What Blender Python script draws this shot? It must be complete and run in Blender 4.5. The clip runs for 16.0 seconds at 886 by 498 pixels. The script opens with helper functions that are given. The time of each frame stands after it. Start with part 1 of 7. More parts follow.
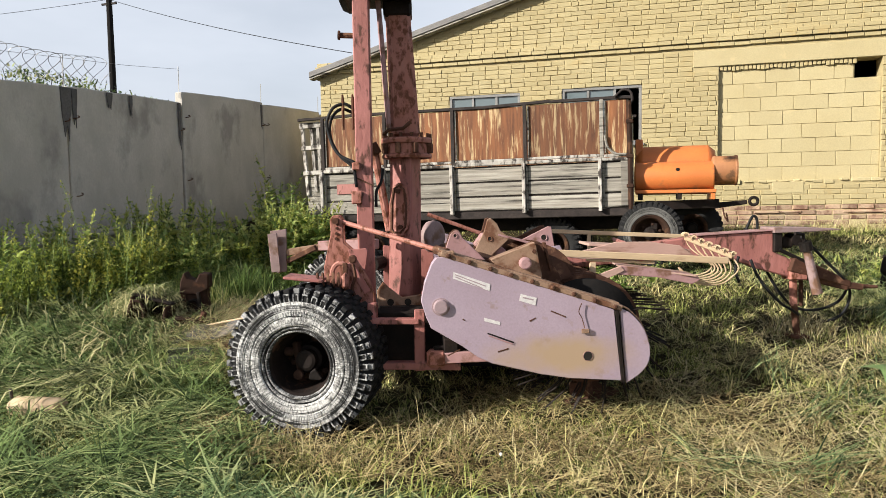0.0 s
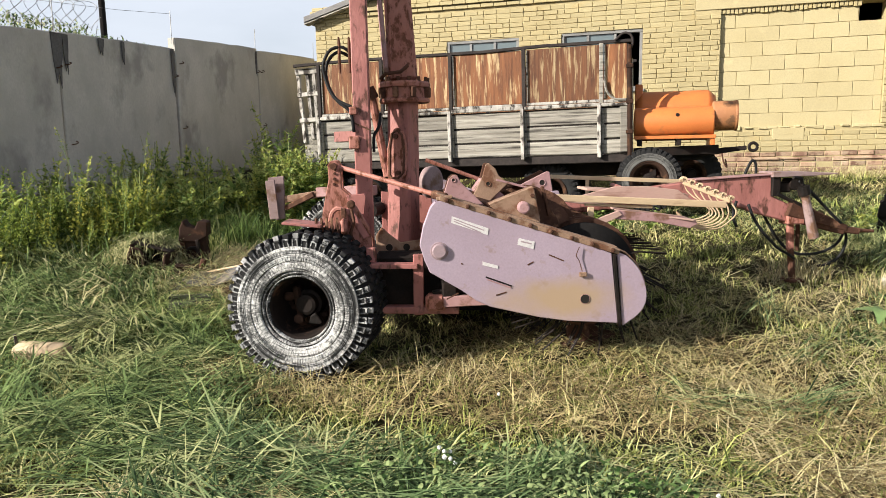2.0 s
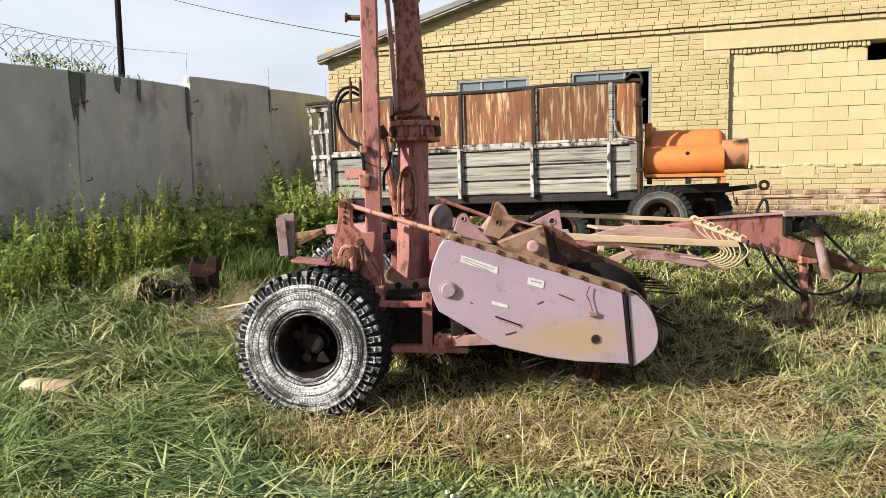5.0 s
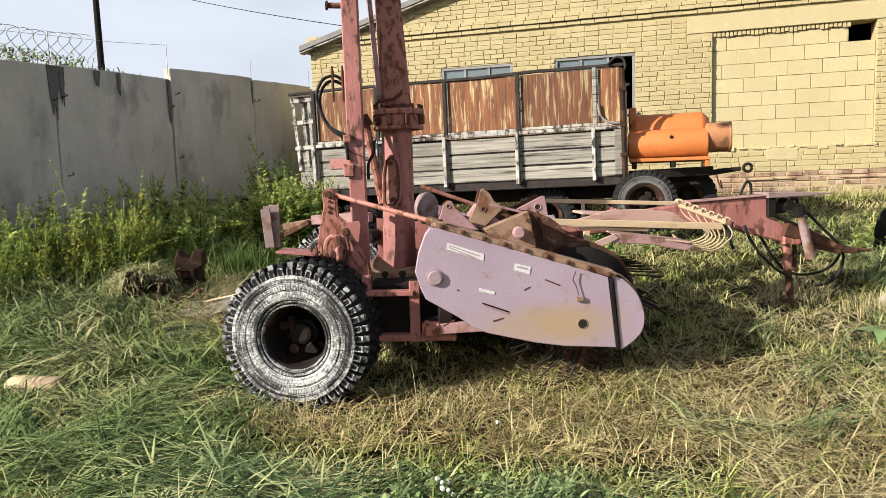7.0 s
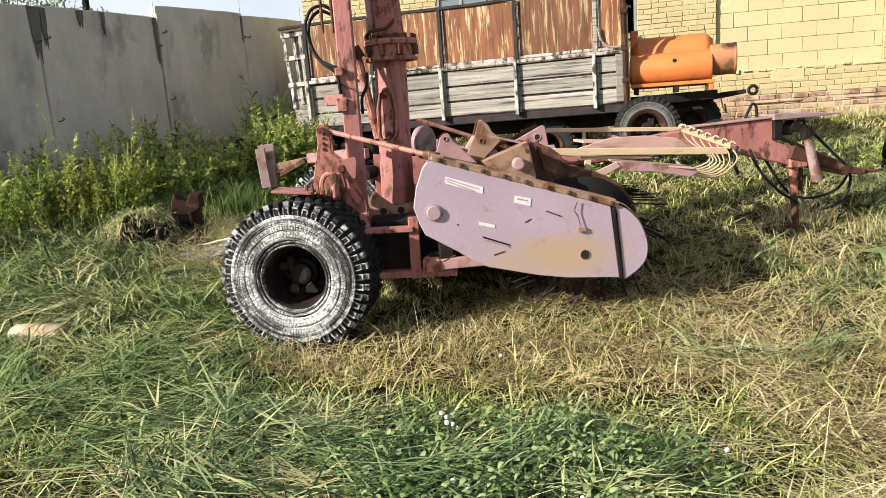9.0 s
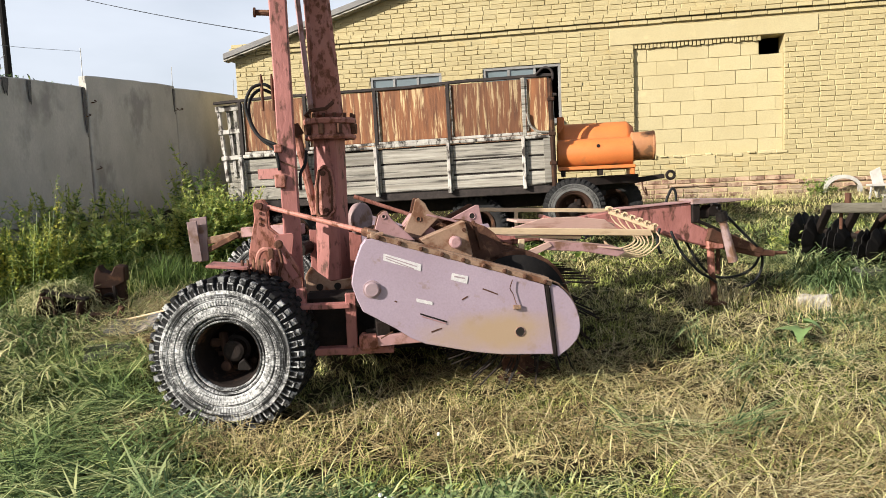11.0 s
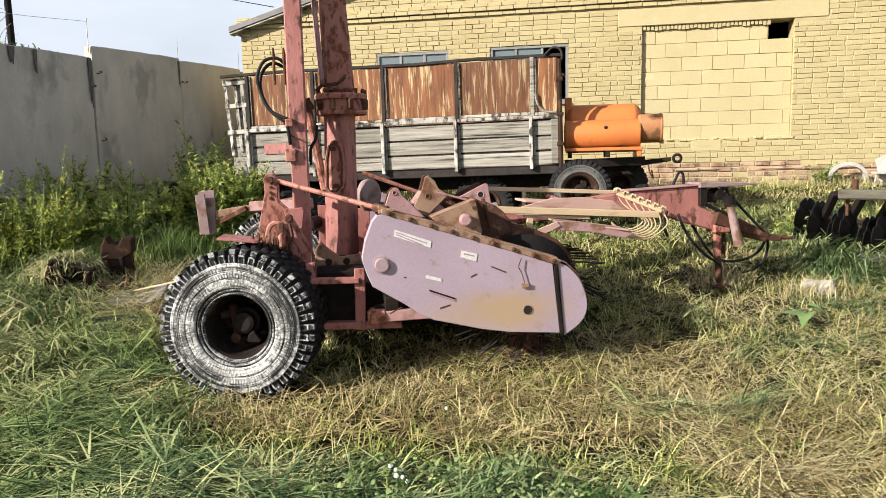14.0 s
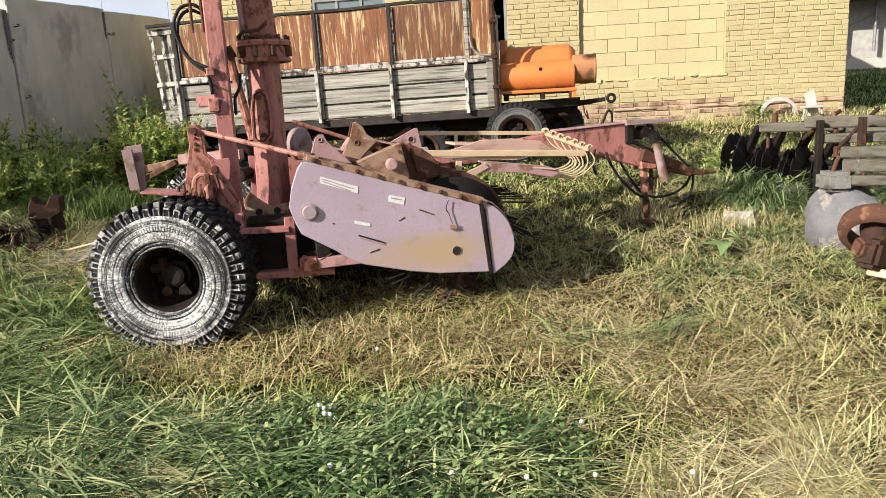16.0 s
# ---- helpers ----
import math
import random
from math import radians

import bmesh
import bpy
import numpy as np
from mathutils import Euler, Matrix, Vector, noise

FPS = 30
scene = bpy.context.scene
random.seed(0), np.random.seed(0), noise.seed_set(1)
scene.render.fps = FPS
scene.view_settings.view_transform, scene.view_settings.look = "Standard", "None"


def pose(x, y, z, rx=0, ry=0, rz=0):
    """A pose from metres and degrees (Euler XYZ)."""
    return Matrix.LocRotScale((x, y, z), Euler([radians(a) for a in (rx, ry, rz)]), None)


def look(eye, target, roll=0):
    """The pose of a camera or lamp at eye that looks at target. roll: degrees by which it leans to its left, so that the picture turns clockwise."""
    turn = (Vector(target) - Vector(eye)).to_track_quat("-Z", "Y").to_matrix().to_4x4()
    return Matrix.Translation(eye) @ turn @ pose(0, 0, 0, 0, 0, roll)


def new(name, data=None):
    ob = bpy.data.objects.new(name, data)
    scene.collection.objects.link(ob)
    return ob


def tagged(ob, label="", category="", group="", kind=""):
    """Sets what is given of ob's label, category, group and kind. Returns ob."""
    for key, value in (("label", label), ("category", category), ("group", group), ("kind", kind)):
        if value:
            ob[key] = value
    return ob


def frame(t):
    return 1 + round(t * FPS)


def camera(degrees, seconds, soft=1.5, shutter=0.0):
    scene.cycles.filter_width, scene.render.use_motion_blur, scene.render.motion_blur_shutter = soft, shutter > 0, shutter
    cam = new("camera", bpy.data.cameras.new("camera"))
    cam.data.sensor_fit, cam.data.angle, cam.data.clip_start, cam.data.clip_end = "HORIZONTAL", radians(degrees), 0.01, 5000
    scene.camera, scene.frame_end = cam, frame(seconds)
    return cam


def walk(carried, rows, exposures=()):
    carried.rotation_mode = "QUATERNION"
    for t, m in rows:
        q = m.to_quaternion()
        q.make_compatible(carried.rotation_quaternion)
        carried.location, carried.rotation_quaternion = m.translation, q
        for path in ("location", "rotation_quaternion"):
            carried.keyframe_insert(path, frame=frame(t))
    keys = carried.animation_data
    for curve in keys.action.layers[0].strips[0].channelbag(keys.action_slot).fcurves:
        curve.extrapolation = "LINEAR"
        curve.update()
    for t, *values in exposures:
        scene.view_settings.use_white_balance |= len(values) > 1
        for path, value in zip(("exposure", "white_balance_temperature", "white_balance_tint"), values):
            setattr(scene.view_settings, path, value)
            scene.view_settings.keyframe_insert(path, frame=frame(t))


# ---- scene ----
cam = camera(64.5, 16.0, 0.8)
PATH = [
    (0, (-0.01, 0.476, 1.626), (-0.586, 2.386, 1.493), -0.8),
    (0.5, (-0.014, 0.469, 1.629), (-0.589, 2.382, 1.541), 0.1),
    (1, (0.009, 0.412, 1.628), (-0.579, 2.324, 1.614), 0.7),
    (1.5, (-0.021, 0.462, 1.606), (-0.618, 2.363, 1.425), -0.1),
    (2, (-0.008, 0.459, 1.589), (-0.577, 2.357, 1.315), -1.0),
    (2.5, (0.009, 0.465, 1.615), (-0.552, 2.368, 1.361), -1.4),
    (3, (-0.001, 0.478, 1.596), (-0.585, 2.376, 1.356), -1.0),
    (3.5, (-0.003, 0.47, 1.599), (-0.641, 2.354, 1.39), -0.2),
    (4, (-0.001, 0.465, 1.607), (-0.612, 2.359, 1.414), -0.6),
    (4.2, (-0.009, 0.483, 1.615), (-0.588, 2.388, 1.431), -0.5),
    (6.3, (-0.004, 0.473, 1.597), (-0.643, 2.361, 1.433), -1.6),
    (6.5, (-0.017, 0.491, 1.604), (-0.653, 2.377, 1.401), -1.9),
    (7, (0.003, 0.489, 1.599), (-0.562, 2.396, 1.394), -1.9),
    (7.5, (-0.016, 0.494, 1.609), (-0.598, 2.399, 1.424), -1.4),
    (8, (-0.002, 0.451, 1.618), (-0.628, 2.349, 1.545), -0.8),
    (8.5, (0.009, 0.461, 1.588), (-0.736, 2.304, 1.364), -3.5),
    (9, (0.0, 0.574, 1.579), (-0.573, 2.451, 1.194), -3.8),
    (9.5, (-0.061, 0.581, 1.594), (-0.417, 2.532, 1.336), -2.6),
    (10, (-0.056, 0.576, 1.588), (-0.337, 2.543, 1.367), -2.5),
    (10.2, (-0.06, 0.57, 1.592), (-0.363, 2.534, 1.367), -2.6),
    (12.3, (-0.027, 0.444, 1.615), (-0.42, 2.401, 1.502), -2.1),
    (12.5, (-0.068, 0.473, 1.609), (-0.429, 2.435, 1.458), -1.7),
    (13, (-0.106, 0.474, 1.608), (-0.414, 2.444, 1.46), -1.5),
    (13.5, (-0.121, 0.473, 1.602), (-0.482, 2.432, 1.422), -0.7),
    (14, (-0.11, 0.476, 1.596), (-0.481, 2.426, 1.351), -1.2),
    (14.5, (-0.109, 0.477, 1.6), (-0.473, 2.428, 1.355), -1.6),
    (15, (-0.104, 0.479, 1.607), (-0.47, 2.432, 1.377), -1.4),
    (15.5, (-0.06, 0.468, 1.594), (-0.375, 2.428, 1.348), -2.1),
    (16, (0.079, 0.429, 1.559), (-0.169, 2.375, 1.168), -3.0),
]
walk(cam, [(t, look(eye, target, roll)) for t, eye, target, roll in PATH],
     [(0, 0.80), (1.0, 0.72), (2.5, 1.0), (4.0, 1.0), (6.5, 0.9), (7.3, 0.92), (8.0, 0.80), (8.5, 0.86), (9.0, 1.08), (9.5, 1.08), (10.0, 1.02), (12.5, 0.90), (14.5, 0.99), (16, 0.97)])

# ---- light ----
SUN_WAY = Vector((1.2, 1.0, -0.72)).normalized()
world = bpy.data.worlds.new("sky")
scene.world = world
world.use_nodes = True
wn, wl = world.node_tree.nodes, world.node_tree.links
sky = wn.new("ShaderNodeTexSky")
sky.sky_type, sky.sun_disc = "NISHITA", False
sky.sun_elevation = math.asin(-SUN_WAY.z)
sky.sun_rotation = math.atan2(-SUN_WAY.x, -SUN_WAY.y)
sky.air_density, sky.dust_density, sky.ozone_density = 1.0, 3.0, 1.0
# thin high cloud over the sky
wco = wn.new("ShaderNodeTexCoord")
wmap = wn.new("ShaderNodeMapping")
wmap.inputs["Scale"].default_value = (1.0, 1.0, 3.2)
wno = wn.new("ShaderNodeTexNoise")
wno.inputs["Scale"].default_value, wno.inputs["Detail"].default_value = 1.7, 6
wramp = wn.new("ShaderNodeValToRGB")
wramp.color_ramp.elements[0].position, wramp.color_ramp.elements[0].color = 0.36, (0.55, 0.55, 0.55, 1)
wramp.color_ramp.elements[1].position, wramp.color_ramp.elements[1].color = 0.66, (0.9, 0.9, 0.9, 1)
wmix = wn.new("ShaderNodeMix")
wmix.data_type = "RGBA"
wmix.inputs[7].default_value = (7.2, 7.7, 8.6, 1)
wl.new(wco.outputs["Generated"], wmap.inputs["Vector"])
wl.new(wmap.outputs["Vector"], wno.inputs["Vector"])
wl.new(wno.outputs["Fac"], wramp.inputs["Fac"])
# haze thins towards the zenith
wsep = wn.new("ShaderNodeSeparateXYZ")
wfade = wn.new("ShaderNodeMapRange")
wfade.inputs["From Min"].default_value, wfade.inputs["From Max"].default_value = 0.30, 0.75
wfade.inputs["To Min"].default_value, wfade.inputs["To Max"].default_value = 1.0, 0.22
wmul = wn.new("ShaderNodeMath")
wmul.operation = "MULTIPLY"
wl.new(wco.outputs["Generated"], wsep.inputs[0])
wl.new(wsep.outputs[2], wfade.inputs["Value"])
wl.new(wramp.outputs["Color"], wmul.inputs[0])
wl.new(wfade.outputs["Result"], wmul.inputs[1])
wl.new(wmul.outputs[0], wmix.inputs[0])
wl.new(sky.outputs["Color"], wmix.inputs[6])
wl.new(wmix.outputs[2], wn["Background"].inputs["Color"])
wn["Background"].inputs["Strength"].default_value = 0.066

sun = new("sun", bpy.data.lights.new("sun", "SUN"))
sun.data.energy, sun.data.angle, sun.data.color = 5.0, radians(0.6), (1.0, 0.95, 0.86)
sun.matrix_world = look((0, 0, 30), Vector((0, 0, 30)) + SUN_WAY)


# ---- materials ----
def mat(name, base, base2=None, rough=0.7, metal=0.0, scale=6.0, fine=60.0, bump=0.2, stain=None, stain_at=0.62,
        stain_scale=2.5, stretch=(1, 1, 1), island=0.0, obrand=0.0, bump_far=0.01, spec=0.4, blotch=None):
    """A worn surface: two colours mixed by coarse noise, fine grain, stains of a third colour, fine relief."""
    m = bpy.data.materials.new(name)
    m.use_nodes = True
    n, l = m.node_tree.nodes, m.node_tree.links
    b = n["Principled BSDF"]
    b.inputs["Roughness"].default_value, b.inputs["Metallic"].default_value = rough, metal
    b.inputs["Specular IOR Level"].default_value = spec
    base2 = base2 or tuple(c * 0.75 for c in base)
    co = n.new("ShaderNodeTexCoord")
    mp = n.new("ShaderNodeMapping")
    mp.inputs["Scale"].default_value = stretch
    l.new(co.outputs["Object"], mp.inputs["Vector"])

    def noise_tex(sc, detail=5):
        t = n.new("ShaderNodeTexNoise")
        t.inputs["Scale"].default_value, t.inputs["Detail"].default_value = sc, detail
        t.inputs["Roughness"].default_value = 0.6
        l.new(mp.outputs["Vector"], t.inputs["Vector"])
        return t

    def ramp(src, a, c):
        r = n.new("ShaderNodeMapRange")
        r.inputs["From Min"].default_value, r.inputs["From Max"].default_value = a, c
        l.new(src, r.inputs["Value"])
        return r.outputs["Result"]

    def mix(fac, c1, c2, kind="MIX"):
        x = n.new("ShaderNodeMix")
        x.data_type, x.blend_type = "RGBA", kind
        for sock, v in ((0, fac), (6, c1), (7, c2)):
            if isinstance(v, (int, float)):
                x.inputs[sock].default_value = v
            elif isinstance(v, tuple):
                x.inputs[sock].default_value = (*v, 1)
            else:
                l.new(v, x.inputs[sock])
        return x.outputs[2]

    big, small = noise_tex(scale), noise_tex(fine, 3)
    col = mix(ramp(big.outputs["Fac"], 0.35, 0.65), base, base2)
    col = mix(ramp(small.outputs["Fac"], 0.3, 0.7), col, mix(0.5, col, tuple(c * 0.7 for c in base)))
    if stain:
        st = noise_tex(stain_scale, 8)
        col = mix(ramp(st.outputs["Fac"], stain_at - 0.05, stain_at + 0.06), col, stain)
    if blotch:
        centre, size, tint = blotch
        far = n.new("ShaderNodeMapping")
        far.inputs["Location"].default_value = tuple(-c / q for c, q in zip(centre, size))
        far.inputs["Scale"].default_value = tuple(1 / q for q in size)
        l.new(co.outputs["Object"], far.inputs["Vector"])
        ln = n.new("ShaderNodeVectorMath")
        ln.operation = "LENGTH"
        l.new(far.outputs["Vector"], ln.inputs[0])
        rag = noise_tex(4.0, 8)
        sm = n.new("ShaderNodeMath")
        sm.operation = "MULTIPLY_ADD"
        sm.inputs[1].default_value = 1.6
        l.new(rag.outputs["Fac"], sm.inputs[0])
        l.new(ln.outputs["Value"], sm.inputs[2])
        col = mix(ramp(sm.outputs[0], 2.2, 1.2), col, tint)
    if island:
        g = n.new("ShaderNodeNewGeometry")
        col = mix(ramp(g.outputs["Random Per Island"], 0, 1), mix(1.0, col, (1 - island,) * 3, "MULTIPLY"), col)
    if obrand:
        g = n.new("ShaderNodeObjectInfo")
        col = mix(ramp(g.outputs["Random"], 0, 1), mix(1.0, col, (1 - obrand,) * 3, "MULTIPLY"), col)
    l.new(col, b.inputs["Base Color"])
    rr = n.new("ShaderNodeMapRange")
    rr.inputs["To Min"].default_value, rr.inputs["To Max"].default_value = max(0.05, rough - 0.12), min(1.0, rough + 0.12)
    l.new(big.outputs["Fac"], rr.inputs["Value"])
    l.new(rr.outputs["Result"], b.inputs["Roughness"])
    if bump:
        bp = n.new("ShaderNodeBump")
        bp.inputs["Strength"].default_value, bp.inputs["Distance"].default_value = bump, bump_far
        l.new(small.outputs["Fac"], bp.inputs["Height"])
        l.new(bp.outputs["Normal"], b.inputs["Normal"])
    return m


def blade_mat(name, c1, c2, dry, dry_at=0.55, dry_scale=0.8, through_light=0.25):
    """Leaves and stalks: a colour of its own for each blade, dry patches by place."""
    m = bpy.data.materials.new(name)
    m.use_nodes = True
    n, l = m.node_tree.nodes, m.node_tree.links
    b = n["Principled BSDF"]
    b.inputs["Roughness"].default_value = 0.6
    b.inputs["Specular IOR Level"].default_value = 0.1
    g = n.new("ShaderNodeNewGeometry")
    r = n.new("ShaderNodeValToRGB")
    r.color_ramp.elements[0].color, r.color_ramp.elements[1].color = (*c1, 1), (*c2, 1)
    l.new(g.outputs["Random Per Island"], r.inputs["Fac"])
    co = n.new("ShaderNodeTexCoord")
    t = n.new("ShaderNodeTexNoise")
    t.inputs["Scale"].default_value, t.inputs["Detail"].default_value = dry_scale, 4
    l.new(co.outputs["Object"], t.inputs["Vector"])
    add = n.new("ShaderNodeMath")
    add.operation = "MULTIPLY_ADD"
    add.inputs[1].default_value = 0.35
    l.new(g.outputs["Random Per Island"], add.inputs[0])
    l.new(t.outputs["Fac"], add.inputs[2])
    mr = n.new("ShaderNodeMapRange")
    mr.inputs["From Min"].default_value, mr.inputs["From Max"].default_value = dry_at + 0.1, dry_at + 0.25
    l.new(add.outputs[0], mr.inputs["Value"])
    x = n.new("ShaderNodeMix")
    x.data_type = "RGBA"
    x.inputs[7].default_value = (*dry, 1)
    l.new(mr.outputs["Result"], x.inputs[0])
    l.new(r.outputs["Color"], x.inputs[6])
    l.new(x.outputs[2], b.inputs["Base Color"])
    tr = n.new("ShaderNodeBsdfTranslucent")
    l.new(x.outputs[2], tr.inputs["Color"])
    ms = n.new("ShaderNodeMixShader")
    ms.inputs[0].default_value = through_light
    l.new(b.outputs[0], ms.inputs[1])
    l.new(tr.outputs[0], ms.inputs[2])
    l.new(ms.outputs[0], n["Material Output"].inputs["Surface"])
    return m


RED = mat("faded_red_paint", (0.42, 0.17, 0.15), (0.27, 0.10, 0.084), 0.55, 0.0, 5, 45, 0.35, (0.09, 0.036, 0.024), 0.585, 16, (1, 1, 0.45))
REDRUST = mat("rusted_red_paint", (0.42, 0.185, 0.15), (0.28, 0.10, 0.065), 0.65, 0.0, 4, 30, 0.6, (0.125, 0.038, 0.016), 0.54, 24, (1, 1, 0.55))
LILAC = mat("faded_lilac_paint", (0.38, 0.295, 0.355), (0.325, 0.245, 0.295), 0.5, 0.0, 1.5, 70, 0.08, (0.27, 0.19, 0.18), 0.64, 9, blotch=((1.78, -0.25, 0.60), (0.40, 1.0, 0.13), (0.36, 0.255, 0.17)))
PINK = mat("faded_pink_paint", (0.40, 0.235, 0.235), (0.31, 0.17, 0.165), 0.55, 0.0, 4, 50, 0.15, (0.17, 0.085, 0.055), 0.56, 7)
PINKGREY = mat("dull_pinkish_grey_paint", (0.30, 0.21, 0.205), (0.22, 0.15, 0.145), 0.6, 0.0, 4, 50, 0.2, (0.15, 0.08, 0.05), 0.58, 6)
DUSTY = mat("dusty_grey_rubber", (0.15, 0.146, 0.138), (0.08, 0.077, 0.073), 0.9, 0.0, 6, 60, 0.4, (0.04, 0.04, 0.04), 0.58, 12)
DARKWOOD = mat("dark_weathered_timber", (0.14, 0.127, 0.10), (0.075, 0.066, 0.052), 0.9, 0.0, 6, 40, 0.5, (0.06, 0.05, 0.04), 0.58, 6, (0.3, 2, 3), spec=0.1)
SOOT = mat("matt_black_iron", (0.012, 0.011, 0.011), (0.02, 0.017, 0.015), 0.85, 0.0, 6, 50, 0.3, spec=0.1)
RUST = mat("brown_rust", (0.115, 0.055, 0.036), (0.06, 0.031, 0.022), 0.85, 0.0, 8, 70, 0.6, (0.20, 0.105, 0.065), 0.6, 9, spec=0.1)
DARKRUST = mat("grimy_dark_rust", (0.05, 0.026, 0.018), (0.028, 0.018, 0.014), 0.85, 0.0, 8, 70, 0.5, (0.09, 0.045, 0.025), 0.62, 7, spec=0.1)
RUSTTAN = mat("tan_rusted_strip", (0.31, 0.195, 0.13), (0.19, 0.11, 0.068), 0.75, 0.0, 8, 60, 0.4, (0.14, 0.06, 0.03), 0.55, 8)
DARK = mat("oily_black_iron", (0.014, 0.012, 0.011), (0.03, 0.021, 0.018), 0.6, 0.2, 8, 60, 0.4, spec=0.1)
STEEL = mat("bare_grey_steel", (0.32, 0.31, 0.32), (0.22, 0.21, 0.21), 0.45, 0.6, 5, 60, 0.15, (0.16, 0.08, 0.04), 0.62, 6)
RUBBER = mat("black_rubber", (0.016, 0.016, 0.017), (0.03, 0.029, 0.028), 0.75, 0.0, 10, 80, 0.2, spec=0.1)
WHITEEDGE = mat("scuffed_whitewash", (0.66, 0.65, 0.64), (0.22, 0.22, 0.22), 0.85, 0.0, 9.0, 75, 0.6, (0.025, 0.025, 0.027), 0.50, 30, island=0.6)


def whitewash(name, light, mid, dark, rings, cover):
    """Whitewash brushed over a tyre's side: streaks along the radius, dark worn rings, bare rubber where it has rubbed off."""
    m = bpy.data.materials.new(name)
    m.use_nodes = True
    n, l = m.node_tree.nodes, m.node_tree.links
    b = n["Principled BSDF"]
    b.inputs["Roughness"].default_value, b.inputs["Specular IOR Level"].default_value = 0.8, 0.2

    def op(kind, a, c=None):
        x = n.new("ShaderNodeMath")
        x.operation = kind
        for i, v in enumerate((a, c)):
            if v is None:
                continue
            if isinstance(v, (int, float)):
                x.inputs[i].default_value = v
            else:
                l.new(v, x.inputs[i])
        return x.outputs[0]

    def noise_at(vec, scale, detail):
        t = n.new("ShaderNodeTexNoise")
        t.inputs["Scale"].default_value, t.inputs["Detail"].default_value, t.inputs["Roughness"].default_value = scale, detail, 0.65
        l.new(vec, t.inputs["Vector"])
        return t.outputs["Fac"]

    def step(v, lo, hi):
        r = n.new("ShaderNodeMapRange")
        r.inputs["From Min"].default_value, r.inputs["From Max"].default_value = lo, hi
        l.new(v, r.inputs["Value"])
        return r.outputs["Result"]

    def blend(f, c1, c2):
        x = n.new("ShaderNodeMix")
        x.data_type = "RGBA"
        l.new(f, x.inputs[0])
        for sock, v in ((6, c1), (7, c2)):
            if isinstance(v, tuple):
                x.inputs[sock].default_value = (*v, 1)
            else:
                l.new(v, x.inputs[sock])
        return x.outputs[2]

    co = n.new("ShaderNodeTexCoord").outputs["Object"]
    sep = n.new("ShaderNodeSeparateXYZ")
    l.new(co, sep.inputs[0])
    ang = op("ARCTAN2", sep.outputs[2], sep.outputs[0])
    rad = op("SQRT", op("ADD", op("MULTIPLY", sep.outputs[0], sep.outputs[0]), op("MULTIPLY", sep.outputs[2], sep.outputs[2])))
    polar = n.new("ShaderNodeCombineXYZ")
    l.new(op("MULTIPLY", ang, 26.0), polar.inputs[0])
    l.new(op("MULTIPLY", rad, 30.0), polar.inputs[1])
    ringed = n.new("ShaderNodeCombineXYZ")
    l.new(op("MULTIPLY", ang, 1.6), ringed.inputs[0])
    l.new(op("MULTIPLY", rad, 95.0), ringed.inputs[1])
    wide = noise_at(co, 3.2, 3)
    streak = op("ADD", op("MULTIPLY", noise_at(polar.outputs[0], 1.0, 4), 0.7), op("MULTIPLY", wide, 0.5))
    col = blend(step(streak, cover, cover + 0.16), light, mid)
    col = blend(step(op("ADD", noise_at(ringed.outputs[0], 1.0, 5), op("MULTIPLY", wide, 0.35)), 0.74 - rings, 0.82 - rings), col, dark)
    col = blend(step(noise_at(co, 60.0, 4), 0.60, 0.68), col, dark)
    l.new(col, b.inputs["Base Color"])
    bp = n.new("ShaderNodeBump")
    bp.inputs["Strength"].default_value, bp.inputs["Distance"].default_value = 0.7, 0.006
    l.new(streak, bp.inputs["Height"])
    l.new(bp.outputs["Normal"], b.inputs["Normal"])
    return m


WHITEWALL = whitewash("whitewashed_rubber", (0.60, 0.59, 0.575), (0.11, 0.108, 0.106), (0.028, 0.028, 0.029), 0.05, 0.49)
WHITEGREY = whitewash("thin_grey_whitewash", (0.50, 0.495, 0.49), (0.05, 0.05, 0.05), (0.02, 0.02, 0.02), 0.10, 0.47)
DULLSTEEL = mat("dull_dirty_steel", (0.15, 0.147, 0.155), (0.08, 0.078, 0.082), 0.7, 0.1, 5, 60, 0.3, (0.30, 0.26, 0.22), 0.58, 6)
HOSE = mat("black_hose", (0.015, 0.015, 0.016), (0.025, 0.025, 0.025), 0.5, 0.0, 8, 60, 0.1, spec=0.1)
GREYWOOD = mat("weathered_grey_wood", (0.50, 0.465, 0.40), (0.22, 0.195, 0.16), 0.85, 0.0, 4.5, 34, 0.9, (0.03, 0.025, 0.021), 0.585, 3.4, (0.22, 1, 6.0), obrand=0.4)
PALEWOOD = mat("flaking_white_wood", (0.62, 0.585, 0.53), (0.34, 0.305, 0.265), 0.85, 0.0, 9, 40, 0.4, (0.05, 0.04, 0.034), 0.53, 13, (1, 1, 0.5), obrand=0.35)
BROWNPLY = mat("peeling_brown_sheet", (0.28, 0.105, 0.036), (0.085, 0.03, 0.014), 0.7, 0.0, 2.6, 40, 0.5, (0.56, 0.41, 0.22), 0.575, 3.6, (6.0, 1, 0.55), obrand=0.4)
SLAT = mat("pale_bare_slat", (0.60, 0.45, 0.29), (0.48, 0.34, 0.21), 0.75, 0.0, 5, 50, 0.2, (0.3, 0.2, 0.12), 0.62, 7, (0.4, 2, 2))
TANPINK = mat("sun_bleached_pink_sheet", (0.50, 0.34, 0.27), (0.42, 0.26, 0.22), 0.65, 0.0, 3, 50, 0.15, (0.27, 0.15, 0.11), 0.6, 5, (0.5, 1, 2))
